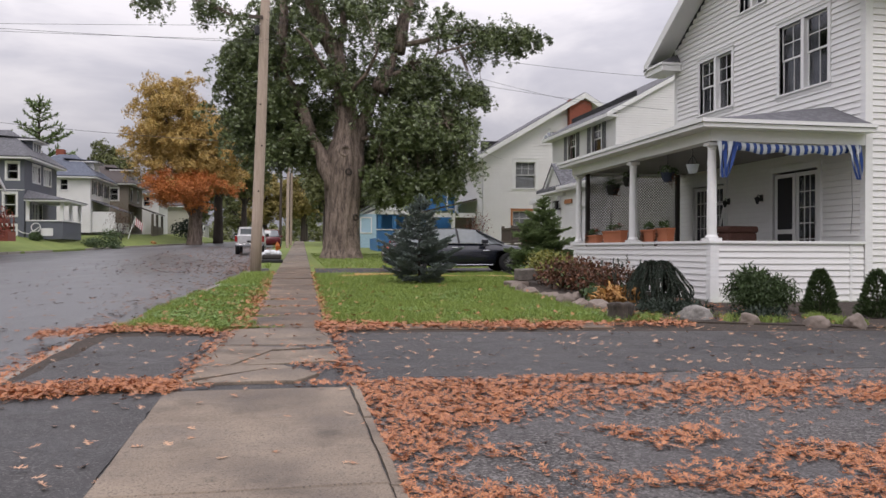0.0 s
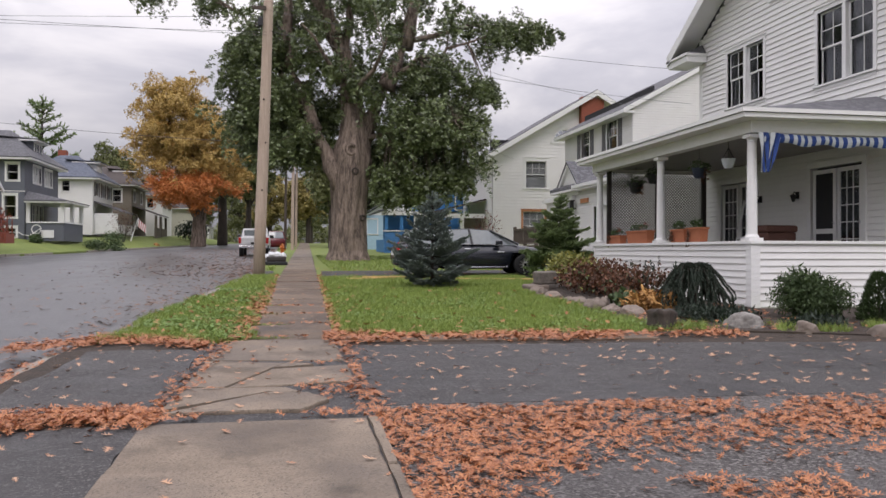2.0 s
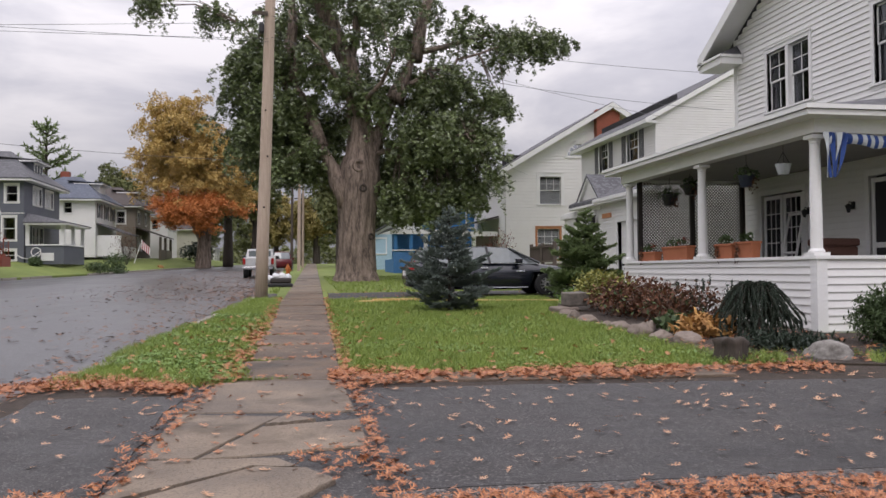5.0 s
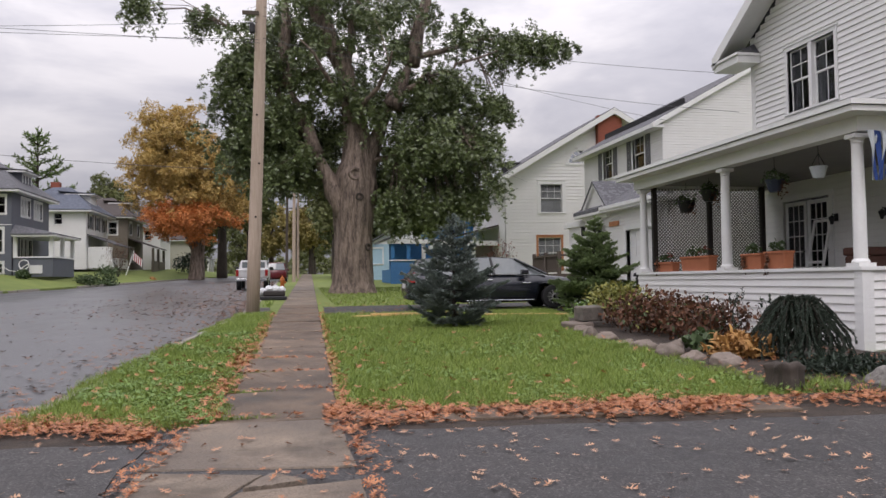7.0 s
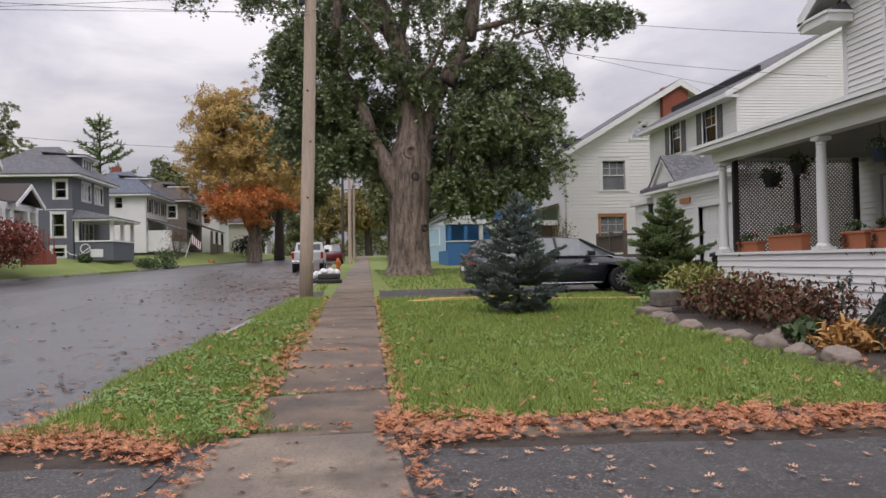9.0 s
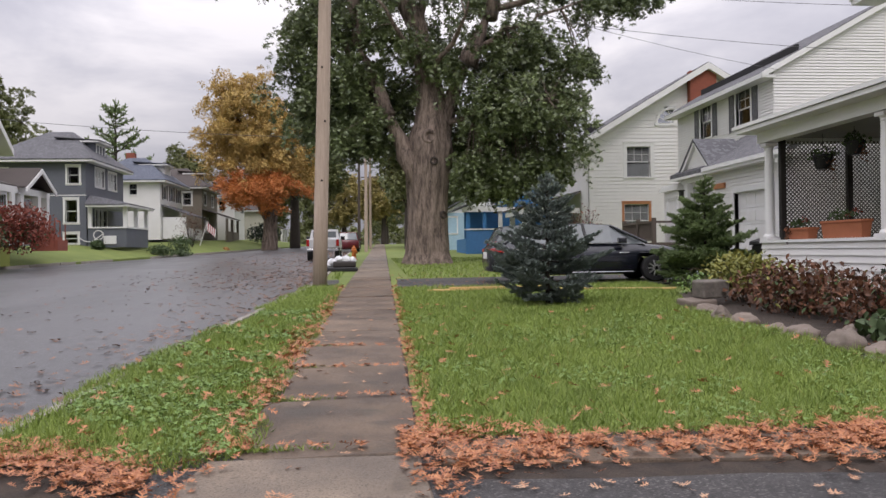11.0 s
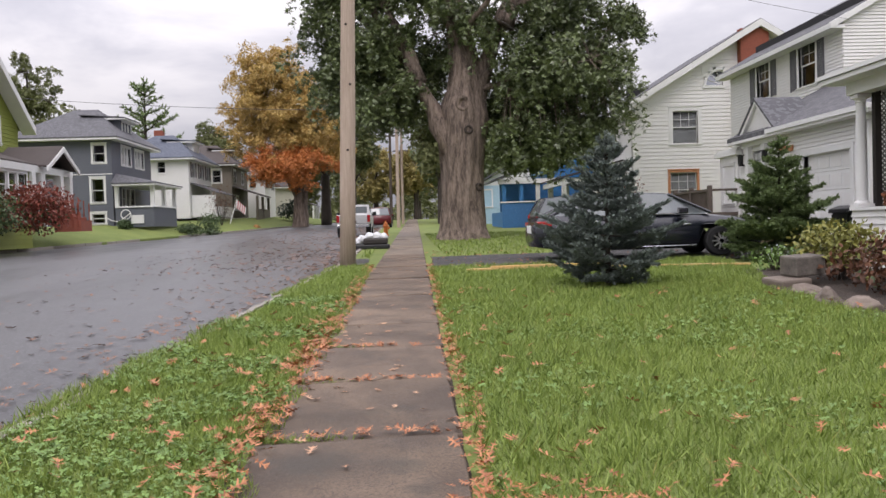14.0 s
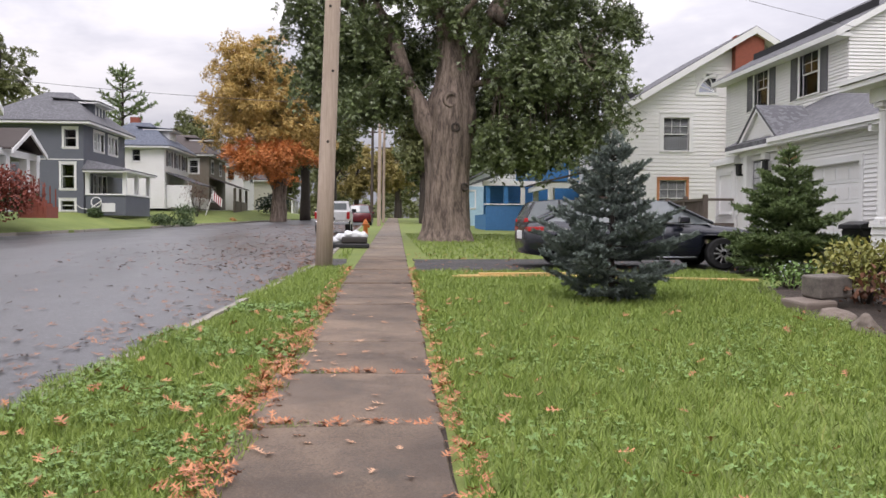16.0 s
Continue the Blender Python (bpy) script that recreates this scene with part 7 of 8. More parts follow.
for xc, wide, drop in ((0.30, 0.55, 0.80), (FX - PX - 0.42, 0.42, 0.78)):
    for k in range(6):
        bm = bmesh.new()
        rows = []
        for j in range(8):
            f = j / 7
            w = wide * (1 - 0.72 * f) / 6
            mid = xc - 0.10 * f * (1 if xc < 1 else -1)
            rows.append([bm.verts.new((mid + (k - 3 + i) * w, -0.08 - 0.05 * math.sin(k * 2.1 + i + f * 4), 0.0 - f * drop)) for i in (0, 0.5, 1)])
        for a, b in zip(rows, rows[1:]):
            for i in range(2):
                bm.faces.new((a[i], a[i + 1], b[i + 1], b[i]))
        part("loose_end", bm, M_bluecloth if k % 3 else M_whitecloth, awn)
bm = bmesh.new()
tube(bm, [(FX - PX - 0.48, -0.05, -0.6), (FX - PX - 0.45, -0.05, -1.4), (FX - PX - 0.47, -0.02, -2.0)], [0.006] * 3, 4)
part("cord", bm, M_wire, awn)

# ---------------------------------------------------------------- flower bed


def boulder(x, y, sx, sy, sz, mat, seed, label, sink=0.42):
    rng = random.Random(seed)
    sx, sy, sz = sx * 0.72, sy * 0.72, sz * 0.78
    bm = bmesh.new()
    bmesh.ops.create_icosphere(bm, subdivisions=4, radius=1)
    off = Vector((rng.uniform(0, 50), rng.uniform(0, 50), 0))
    faces = [(Vector((rng.gauss(0, 1), rng.gauss(0, 1), rng.gauss(0, 1))).normalized(), rng.uniform(0.62, 0.9)) for _ in range(11)]
    for v in bm.verts:
        d = min([1.0] + [h / max(v.co.dot(n), 1e-6) for n, h in faces if v.co.dot(n) > h])
        d *= 1 + 0.22 * noise.noise(v.co * 1.3 + off) + 0.10 * noise.noise(v.co * 3.5 + off) + 0.05 * noise.noise(v.co * 9 + off)
        v.co = Vector((v.co.x * sx * d, v.co.y * sy * d, max(v.co.z, -0.6) * sz * d))
    ob = part("boulder", bm, mat, smooth=True)
    ob.matrix_basis = pose(x, y, rise(y) + sz * (0.6 - sink), 0, 0, rng.uniform(0, 360))
    return tagged(ob, label, "rock", "rocks edging the flower bed")


for i, (x, y, sx, sy, sz) in enumerate(((6.12, 18.2, 0.36, 0.28, 0.2), (5.92, 17.2, 0.34, 0.28, 0.24), (5.95, 16.4, 0.30, 0.26, 0.24), (6.0, 15.6, 0.28, 0.24, 0.15), (6.0, 14.9, 0.42, 0.3, 0.18), (6.35, 14.5, 0.25, 0.24, 0.28),
                                        (5.9, 13.75, 0.32, 0.30, 0.26), (6.1, 13.35, 0.3, 0.28, 0.18), (6.2, 12.6, 0.40, 0.32, 0.24), (7.75, 9.75, 0.34, 0.28, 0.22), (8.65, 9.2, 0.36, 0.28, 0.26), (9.2, 8.98, 0.34, 0.28, 0.24))):
    boulder(x, y, sx, sy, sz, M_rock, 70 + i, "rounded brown field stone edging the bed")
boulder(7.12, 10.45, 0.46, 0.34, 0.27, M_rockgrey, 90, "large pale grey rock in the bed")
stump = thing("tree_stump", pose(5.8, 10.6, rise(10.6)), "dark weathered stump at the bed corner", "stump")
bm = bmesh.new()
lathe(bm, [(0.24, -0.05), (0.23, 0.06), (0.20, 0.16), (0.20, 0.22), (0.215, 0.26), (0.16, 0.30), (0.09, 0.27), (0.02, 0.25)], 40)
for v in bm.verts:
    a = math.atan2(v.co.y, v.co.x)
    k = 1 + 0.30 * noise.noise(Vector((math.cos(a) * 2.5, math.sin(a) * 2.5, v.co.z * 3))) + 0.16 * noise.noise(Vector((math.cos(a) * 7, math.sin(a) * 7, v.co.z * 6)))
    v.co = Vector((v.co.x * k, v.co.y * k, v.co.z + (0.06 * noise.noise(v.co * 9) if v.co.z > 0.2 else 0)))
part("stump", bm, M_barkdk, stump, smooth=True)
block = thing("stone_block", pose(6.75, 19.5, rise(19.5) + 0.05, 3, -2, 12), "square grey stone block on the bed wall", "stone")
bm = bmesh.new()
box(bm, -0.28, 0.28, -0.2, 0.2, 0.12, 0.44, None, 0.03)
part("block", bm, M_block, block)
bm = bmesh.new()
box(bm, -0.6, -0.05, -0.3, 0.25, -0.08, 0.11, None, 0.04)
part("base_stone", bm, M_rock, block)


def bush(name, m, label, n, mid, rad, mat, size, seed, category="shrub", shape=(LEAF_V, LEAF_F), stems=14, extra=None):
    t = thing(name, m, label, category)
    rng = random.Random(seed)
    for k in range(stems):
        a, f = rng.uniform(0, 6.28), rng.uniform(0.3, 0.9)
        bm = bmesh.new()
        tube(bm, [(0.05 * math.cos(a), 0.05 * math.sin(a), -0.05), (mid[0] + rad[0] * f * 0.5 * math.cos(a), mid[1] + rad[1] * f * 0.5 * math.sin(a), mid[2] * 0.8),
                  (mid[0] + rad[0] * f * math.cos(a), mid[1] + rad[1] * f * math.sin(a), mid[2] + rad[2] * 0.5)], [0.014, 0.01, 0.004], 4, cap=False)
        part("stem", bm, M_barkdk, t)
    leafy("foliage", t, n, mid, rad, mat, size, seed, shape=shape)
    for i, (mt, nn, md, rd, sz) in enumerate(extra or ()):
        leafy("foliage", t, nn, md, rd, mt, sz, seed + 5 + i, shape=shape)
    return t


TU = (TUFT_V, TUFT_F)
STRAP = ([(-0.10, 0, 0), (0.10, 0, 0), (0.16, 0.45, 0.16), (-0.16, 0.45, 0.16), (0.10, 0.85, 0.10), (-0.10, 0.85, 0.10), (0, 1.1, -0.15), (0, 0.45, 0.11)],
         [(0, 1, 2, 7), (0, 7, 3), (7, 2, 4), (7, 4, 5), (7, 5, 3), (4, 6, 5)])
# russet perennials and yellowing shrub
bush("perennial_clump", pose(7.5, 17.6, rise(17.6)), "withered russet peony clump", 2300, (0, 0, 0.42), (0.95, 1.5, 0.5), M_russet, (0.05, 0.12), 101, "perennial", extra=[(M_yew, 160, (0, 0, 0.4), (0.8, 1.3, 0.4), (0.07, 0.13)), (M_yelgreen, 120, (0, 0, 0.5), (0.9, 1.3, 0.45), (0.06, 0.12))])
bush("perennial_clump", pose(7.6, 15.6, rise(15.6)), "browning perennial clump with seed heads", 1500, (0, 0, 0.40), (0.85, 1.0, 0.45), M_russet, (0.05, 0.11), 102, "perennial", extra=[(M_yew, 130, (0, 0, 0.35), (0.8, 0.9, 0.35), (0.07, 0.12))])
bush("yellow_shrub", pose(7.6, 19.9, rise(19.9)), "yellow-green shrub turning in autumn", 1700, (0, 0, 0.60), (0.75, 0.9, 0.42), M_yelgreen, (0.05, 0.11), 103, extra=[(M_russet, 180, (-0.1, -0.2, 0.3), (0.8, 0.9, 0.3), (0.07, 0.13))])
bush("silver_perennial", pose(7.6, 22.2, rise(22.2)), "silvery green perennial beside the drive", 320, (0, 0, 0.25), (0.6, 0.6, 0.28), M_clover, (0.05, 0.10), 104, "perennial", extra=[(M_whitecloth, 60, (0, 0, 0.35), (0.6, 0.6, 0.2), (0.03, 0.05))])
bush("hosta_clump", pose(6.9, 13.4, rise(13.4)), "golden withered hosta leaves drooping", 520, (0, 0, 0.17), (0.55, 0.52, 0.22), M_hosta, (0.10, 0.19), 105, "perennial", shape=STRAP, stems=6)
bush("hosta_clump", pose(6.75, 14.3, rise(14.3)), "green hosta leaves by the stones", 120, (0, 0, 0.18), (0.35, 0.35, 0.2), M_yew, (0.12, 0.22), 106, "perennial", stems=4)
for k in range(9):
    st = random.Random(200 + k)
    t = thing("seed_stalk", pose(7.6 + st.uniform(-0.5, 0.7), 14.2 + st.uniform(-0.7, 1.0), rise(14.2)), "tall dark seed head stalk", "perennial", "dry stalks in the bed")
    bm = bmesh.new()
    h = st.uniform(0.6, 1.0)
    tube(bm, [(0, 0, 0), (0.04, 0.02, h * 0.6), (st.uniform(-0.1, 0.1), 0.05, h)], [0.006, 0.005, 0.003], 4)
    part("stem", bm, M_barkdk, t)
    leafy("seed_head", t, 26, (0, 0.04, h), (0.03, 0.03, 0.12), M_weep, (0.03, 0.06), 210 + k)

# weeping conifer: drooping ropes of needles over a mound
weep = thing("weeping_conifer", pose(7.68, 13.1, rise(13.1)), "dark weeping conifer with drooping branches by the porch corner", "shrub")
bm = bmesh.new()
tube(bm, [(0, 0, -0.1), (0.03, 0, 0.4), (0, 0.02, 0.75)], [0.05, 0.04, 0.02], 7)
part("trunk", bm, M_barkdk, weep)
wr, wn = random.Random(7), np.random.default_rng(7)
ropes = ([], [], [])
wood = bmesh.new()
for k in range(135):
    a, reach = wr.uniform(0, 6.28), wr.uniform(0.3, 0.80)
    top = 0.62 + 0.2 * (1 - reach) + wr.uniform(-0.05, 0.06)
    low = wr.uniform(0.02, 0.28)
    pts = []
    for i in range(8):
        f = i / 7
        r = reach * (1 - (1 - f) ** 1.8)
        b = a + 0.25 * math.sin(3 * f + k)
        pts.append((r * math.cos(b), r * math.sin(b), top + 0.22 * math.sin(math.pi * min(1, f * 1.9)) - (top - low) * f ** 1.9))
    tube(wood, pts[::2] + [pts[-1]], [0.012, 0.010, 0.008, 0.006, 0.003], 4, cap=False)
    brush(ropes, pts, 0.013, (0.03, 0.05), wn, bend=0.95, each=4)
tagged(part("branch", wood, M_barkdk, weep), kind="stuff")
brush_mesh("foliage", ropes, M_weep, weep, wn)
bush("creeping_juniper", pose(7.2, 11.5, rise(11.6)), "low grey-green creeping juniper", 900, (0, 0, 0.12), (0.75, 0.6, 0.14), M_weep, (0.08, 0.14), 111, shape=TU, stems=6)
bush("creeping_juniper", pose(8.2, 10.2, rise(10.3)), "low grey-green creeping juniper", 500, (0, 0, 0.10), (0.5, 0.4, 0.12), M_weep, (0.07, 0.13), 112, shape=TU, stems=5)
bush("yew_bush", pose(9.15, 11.6, rise(11.6)), "spreading dark green yew bush", 5200, (0, 0, 0.38), (0.70, 0.6, 0.38), M_yew, (0.05, 0.10), 113, shape=TU, extra=[(M_yew, 700, (-0.25, 0, 0.62), (0.4, 0.4, 0.3), (0.07, 0.14))])


def cone_bush(x, y, h, r, seed):
    t = thing("dwarf_spruce", pose(x, y, rise(y)), "dense conical dwarf spruce", "shrub", "conical shrubs by the porch")
    bm = bmesh.new()
    tube(bm, [(0, 0, -0.05), (0, 0, h * 0.8)], [0.04, 0.01], 6)
    part("trunk", bm, M_barkdk, t)
    nr = np.random.default_rng(seed)
    k = 2600
    f = nr.random(k) ** 1.3
    a = nr.uniform(0, 6.28, k)
    rr = r * np.sqrt(np.clip(1 - f, 0, 1)) * (0.9 + 0.1 * np.sin(a * 5 + f * 9)) * nr.uniform(0.75, 1.0, k)
    pts = np.stack([rr * np.cos(a), rr * np.sin(a), 0.04 + f * h], 1)
    d = np.stack([np.cos(a), np.sin(a), 0.9 + 0 * a], 1)
    cloud("foliage", TUFT_V, TUFT_F, pts, turns_along(d, nr, 0.4), nr.uniform(0.05, 0.10, k), M_yew, t)


cone_bush(10.0, 11.0, 0.80, 0.35, 121)
cone_bush(10.62, 10.25, 0.82, 0.38, 122)
x, y = pick(9000, 5.7, 9.6, 9.0, 11.2, lambda x, y: (y < 10.9 - 0.12 * (x - 5.7)) & (y > 10.35 - 0.33 * (x - 5.8)) & (patchy(x, y, 0.6, 33) > 0.45))
blades(x, y, rise_np(y) + 0.03, M_grass, "bed_grass", "tufts of grass at the bed's edge", (0.06, 0.15), (0.006, 0.012), 0.6)
scatter("bed_leaves", 420, (5.8, 9.2, 9.2, 14), lambda x, y: (y > 10.4 - 0.33 * (x - 5.8)), "leaf litter in the flower bed", 0.05, 0.5, (0.06, 0.11), 0.03)

# ---------------------------------------------------------------- vehicles


def loft(bm, secs, close=True):
    rings = [[bm.verts.new(p) for p in s] for s in secs]
    k = len(rings[0])
    for a, b in zip(rings, rings[1:]):
        for i in range(k):
            bm.faces.new((a[i], a[(i + 1) % k], b[(i + 1) % k], b[i]))
    if close:
        bm.faces.new(rings[0][::-1])
        bm.faces.new(rings[-1])


def body_ring(x, w, z0, zm, z1, crown=0.03):
    """A car's cross-section: sill, waist and deck."""
    return [(x, -w * 0.9, z0), (x, -w, z0 + 0.12), (x, -w, zm), (x, -w * 0.93, z1 - 0.04), (x, -w * 0.6, z1 + crown * 0.6), (x, 0, z1 + crown), (x, w * 0.6, z1 + crown * 0.6),
            (x, w * 0.93, z1 - 0.04), (x, w, zm), (x, w, z0 + 0.12), (x, w * 0.9, z0)]


def wheel(parent, x, y, r, w, s):
    bm = bmesh.new()
    m = pose(x, y, r, 90, 0, 0)
    lathe(bm, [(r * 0.66, -w / 2), (r * 0.93, -w / 2), (r, -w / 2 + 0.03), (r, w / 2 - 0.03), (r * 0.93, w / 2), (r * 0.66, w / 2)], 28, m)
    tyre = part("wheel", bm, M_rubber, parent)
    bm = bmesh.new()
    yo = y + s * (w / 2 - 0.035)
    lathe(bm, [(r * 0.60, -0.02), (r * 0.66, 0.0), (r * 0.66, 0.03), (r * 0.60, 0.035)], 24, pose(x, yo, r, 90, 0, 0))
    for k in range(10):
        a = 2 * math.pi * k / 10
        tube(bm, [(x + 0.05 * math.cos(a), yo + s * 0.02, r + 0.05 * math.sin(a)), (x + r * 0.62 * math.cos(a), yo + s * 0.02, r + r * 0.62 * math.sin(a))], [0.030, 0.020], 6)
    part("rim", bm, M_rim, tyre)


def car(m, label, paint, rings, cabin, wheels, r, name="car", lamps=(), group=""):
    """rings: body sections. cabin: (x, half-width low, half-width high, z low, z high) rows. lamps: boxes with a material."""
    c = thing(name, m, label, "car", group)
    bm = bmesh.new()
    loft(bm, [body_ring(*q) for q in rings])
    body = part("body", bm, paint, c, smooth=True)
    bm = bmesh.new()
    loft(bm, [[(x, -a, z0), (x, -b, z1), (x, 0, z1 + 0.02), (x, b, z1), (x, a, z0)] for x, a, b, z0, z1 in cabin])
    part("glass", bm, M_carglass, c, "windows with sky sheen in their grey colour")
    bm = bmesh.new()
    top = [q for q in cabin if q[4] > max(k[4] for k in cabin) - 0.2]
    loft(bm, [[(x, -b - 0.012, z1 - 0.05), (x, -b * 0.92, z1 + 0.02), (x, 0, z1 + 0.045), (x, b * 0.92, z1 + 0.02), (x, b + 0.012, z1 - 0.05)] for x, a, b, z0, z1 in top])
    part("roof", bm, paint, c)
    for s in (-1, 1):
        for q0, q1 in ((cabin[0], top[0]), (top[-1], cabin[-1])):
            bm = bmesh.new()
            tube(bm, [(q0[0], s * (q0[1] if q0[4] < top[0][4] - 0.2 else q0[2]) * 1.0, min(q0[4], q0[3] + 0.02) if q0 not in top else q0[4]), (q1[0], s * (q1[2] if q1 in top else q1[1]), q1[4] if q1 in top else q1[3] + 0.02)], [0.035, 0.035], 6)
            part("pillar", bm, paint, c)
        mid = top[len(top) // 2]
        bm = bmesh.new()
        tube(bm, [(mid[0], s * (mid[1] + 0.0), mid[3]), (mid[0] - 0.06, s * (mid[2] + 0.01), mid[4])], [0.04, 0.035], 6)
        part("pillar", bm, M_black, c)
        f = cabin[-1]
        bm = bmesh.new()
        box(bm, f[0] - 0.75, f[0] - 0.55, s * (f[1] + 0.06), s * (f[1] + 0.24), f[3] + 0.02, f[3] + 0.16, None, 0.03)
        part("mirror", bm, paint, c)
    for x in wheels:
        for s in (-1, 1):
            wheel(c, x, s * (rings[len(rings) // 2][1] - 0.10), r, 0.22, s)
    for nm, mt, b in lamps:
        bm = bmesh.new()
        box(bm, *b, None, 0.015)
        part(nm, bm, mt, c)
    return c


sedan_rings = [(0.0, 0.62, 0.42, 0.62, 0.78), (0.08, 0.80, 0.30, 0.68, 0.94), (0.5, 0.90, 0.24, 0.70, 1.02), (0.62, 0.92, 0.62, 0.72, 1.02), (1.28, 0.92, 0.62, 0.72, 1.0), (1.42, 0.925, 0.20, 0.70, 0.99), (2.4, 0.925, 0.19, 0.66, 0.97),
               (3.45, 0.925, 0.20, 0.66, 0.97), (3.60, 0.92, 0.62, 0.70, 0.95), (4.28, 0.91, 0.62, 0.70, 0.88), (4.40, 0.90, 0.24, 0.62, 0.85), (4.85, 0.80, 0.26, 0.56, 0.74), (5.05, 0.55, 0.32, 0.50, 0.62)]
sedan_cabin = [(0.35, 0.72, 0.60, 0.98, 1.02), (1.0, 0.84, 0.62, 0.98, 1.33), (1.5, 0.86, 0.63, 0.97, 1.43), (2.3, 0.87, 0.63, 0.96, 1.46), (2.9, 0.87, 0.62, 0.95, 1.42), (3.75, 0.84, 0.70, 0.95, 0.98)]
cy = 27.5
car(pose(3.62, cy, rise(cy) + 0.02, 0, 0, 0) @ Matrix.Diagonal((1.17, 1.1, 1.1, 1)), "dark navy sedan parked on the garage driveway", M_carblack, sedan_rings, sedan_cabin, (0.95, 3.94), 0.335,
    lamps=[("tail_lamp", M_tail, (0.03, 0.34, -0.875, -0.45, 0.78, 0.88)), ("tail_lamp", M_tail, (0.03, 0.34, 0.45, 0.875, 0.78, 0.88)), ("number_plate", M_trim, (-0.02, 0.05, -0.26, 0.26, 0.62, 0.80)),
           ("headlamp", M_chrome, (4.62, 4.88, -0.80, -0.5, 0.58, 0.68)), ("headlamp", M_chrome, (4.62, 4.88, 0.5, 0.80, 0.58, 0.68)), ("sill_trim", M_chrome, (1.5, 3.4, -0.945, -0.92, 0.24, 0.27)),
           ("window_trim", M_chrome, (0.9, 3.3, -0.885, -0.865, 0.965, 0.985)), ("badge", M_chrome, (3.05, 3.3, -0.935, -0.92, 0.72, 0.75)), ("door_handle", M_chrome, (2.05, 2.25, -0.95, -0.92, 0.82, 0.85)),
           ("door_handle", M_chrome, (1.15, 1.35, -0.95, -0.92, 0.84, 0.87))])
suv_rings = [(0.0, 0.80, 0.45, 0.8, 1.0), (0.1, 0.90, 0.34, 0.8, 1.08), (0.5, 0.93, 0.3, 0.8, 1.1), (2.4, 0.94, 0.28, 0.8, 1.08), (3.7, 0.93, 0.3, 0.8, 1.06), (4.4, 0.88, 0.34, 0.7, 0.96), (4.6, 0.7, 0.4, 0.6, 0.8)]
suv_cabin = [(0.05, 0.84, 0.70, 1.05, 1.10), (0.35, 0.86, 0.70, 1.05, 1.62), (1.2, 0.88, 0.71, 1.05, 1.70), (2.6, 0.88, 0.70, 1.04, 1.66), (3.6, 0.85, 0.72, 1.03, 1.06)]
car(pose(4.75, 34.2, rise(34.2) - 0.02, 0, 0, 0), "dark sport utility car parked behind the sedan", M_carblack, suv_rings, suv_cabin, (0.9, 3.6), 0.35,
    lamps=[("tail_lamp", M_tail, (0.02, 0.14, -0.88, -0.74, 0.92, 1.12)), ("tail_lamp", M_tail, (0.02, 0.14, 0.74, 0.88, 0.92, 1.12))])
car(pose(-1.35, 72, rise(72) - 0.06, 0, 0, 90), "maroon car parked far along the kerb", M_carred, suv_rings, suv_cabin, (0.9, 3.6), 0.35)

truck = thing("pickup_truck", pose(-2.35, 53.0, rise(53) - 0.07, 0, 0, 90), "white pickup truck parked facing away at the kerb", "truck")
for nm, mt, b, bev in (("bed", M_carwhite, (0.05, 2.0, -0.95, 0.95, 0.72, 1.28), 0.05), ("tailgate", M_carwhite, (0.0, 0.07, -0.78, 0.78, 0.78, 1.26), 0.02), ("bumper", M_chrome, (-0.12, 0.06, -0.92, 0.92, 0.55, 0.72), 0.03),
                       ("tail_lamp", M_tail, (-0.02, 0.1, -0.95, -0.79, 0.85, 1.24), 0.01), ("tail_lamp", M_tail, (-0.02, 0.1, 0.79, 0.95, 0.85, 1.24), 0.01), ("number_plate", M_darkwood, (-0.03, 0.02, -0.17, 0.17, 0.80, 0.93), 0.005),
                       ("hood", M_carwhite, (4.0, 5.5, -0.95, 0.95, 0.6, 1.25), 0.08), ("cab", M_carwhite, (2.02, 4.05, -0.95, 0.95, 0.55, 1.28), 0.05)):
    bm = bmesh.new()
    box(bm, *b, None, bev)
    part(nm, bm, mt, truck)
bm = bmesh.new()
loft(bm, [[(x, -a, 1.26), (x, -b, z), (x, b, z), (x, a, 1.26)] for x, a, b, z in ((2.04, 0.92, 0.78, 1.30), (2.16, 0.92, 0.78, 1.86), (3.3, 0.92, 0.78, 1.92), (4.1, 0.9, 0.78, 1.30))])
part("cab_roof", bm, M_carwhite, truck)
bm = bmesh.new()
box(bm, 2.06, 2.10, -0.70, 0.70, 1.36, 1.76)
part("rear_window", bm, M_carglass, truck)
for s in (-1, 1):
    bm = bmesh.new()
    box(bm, 2.4, 3.6, s * 0.84, s * 0.90, 1.34, 1.74)
    part("side_window", bm, M_carglass, truck)
    bm = bmesh.new()
    box(bm, 3.5, 3.7, s * 0.95, s * 1.2, 1.25, 1.48, None, 0.02)
    part("mirror", bm, M_black, truck)
    for x in (1.0, 4.6):
        wheel(truck, x, s * 0.82, 0.42, 0.28, s)

# ---------------------------------------------------------------- street furniture and clutter
pole = thing("utility_pole", pose(-1.06, 27.6, rise(27.6)), "weathered grey-brown wooden utility pole leaning slightly", "utility pole")
bm = bmesh.new()
px = [0.0, 0.07, 0.15, 0.22, 0.30, 0.42]
pz = [-0.3, 2.0, 4.2, 6.3, 9.0, 12.5]
tube(bm, [(x, 0, z) for x, z in zip(px, pz)], [0.205, 0.195, 0.19, 0.18, 0.168, 0.15], 20)
part("pole", bm, M_pole, pole, smooth=True)
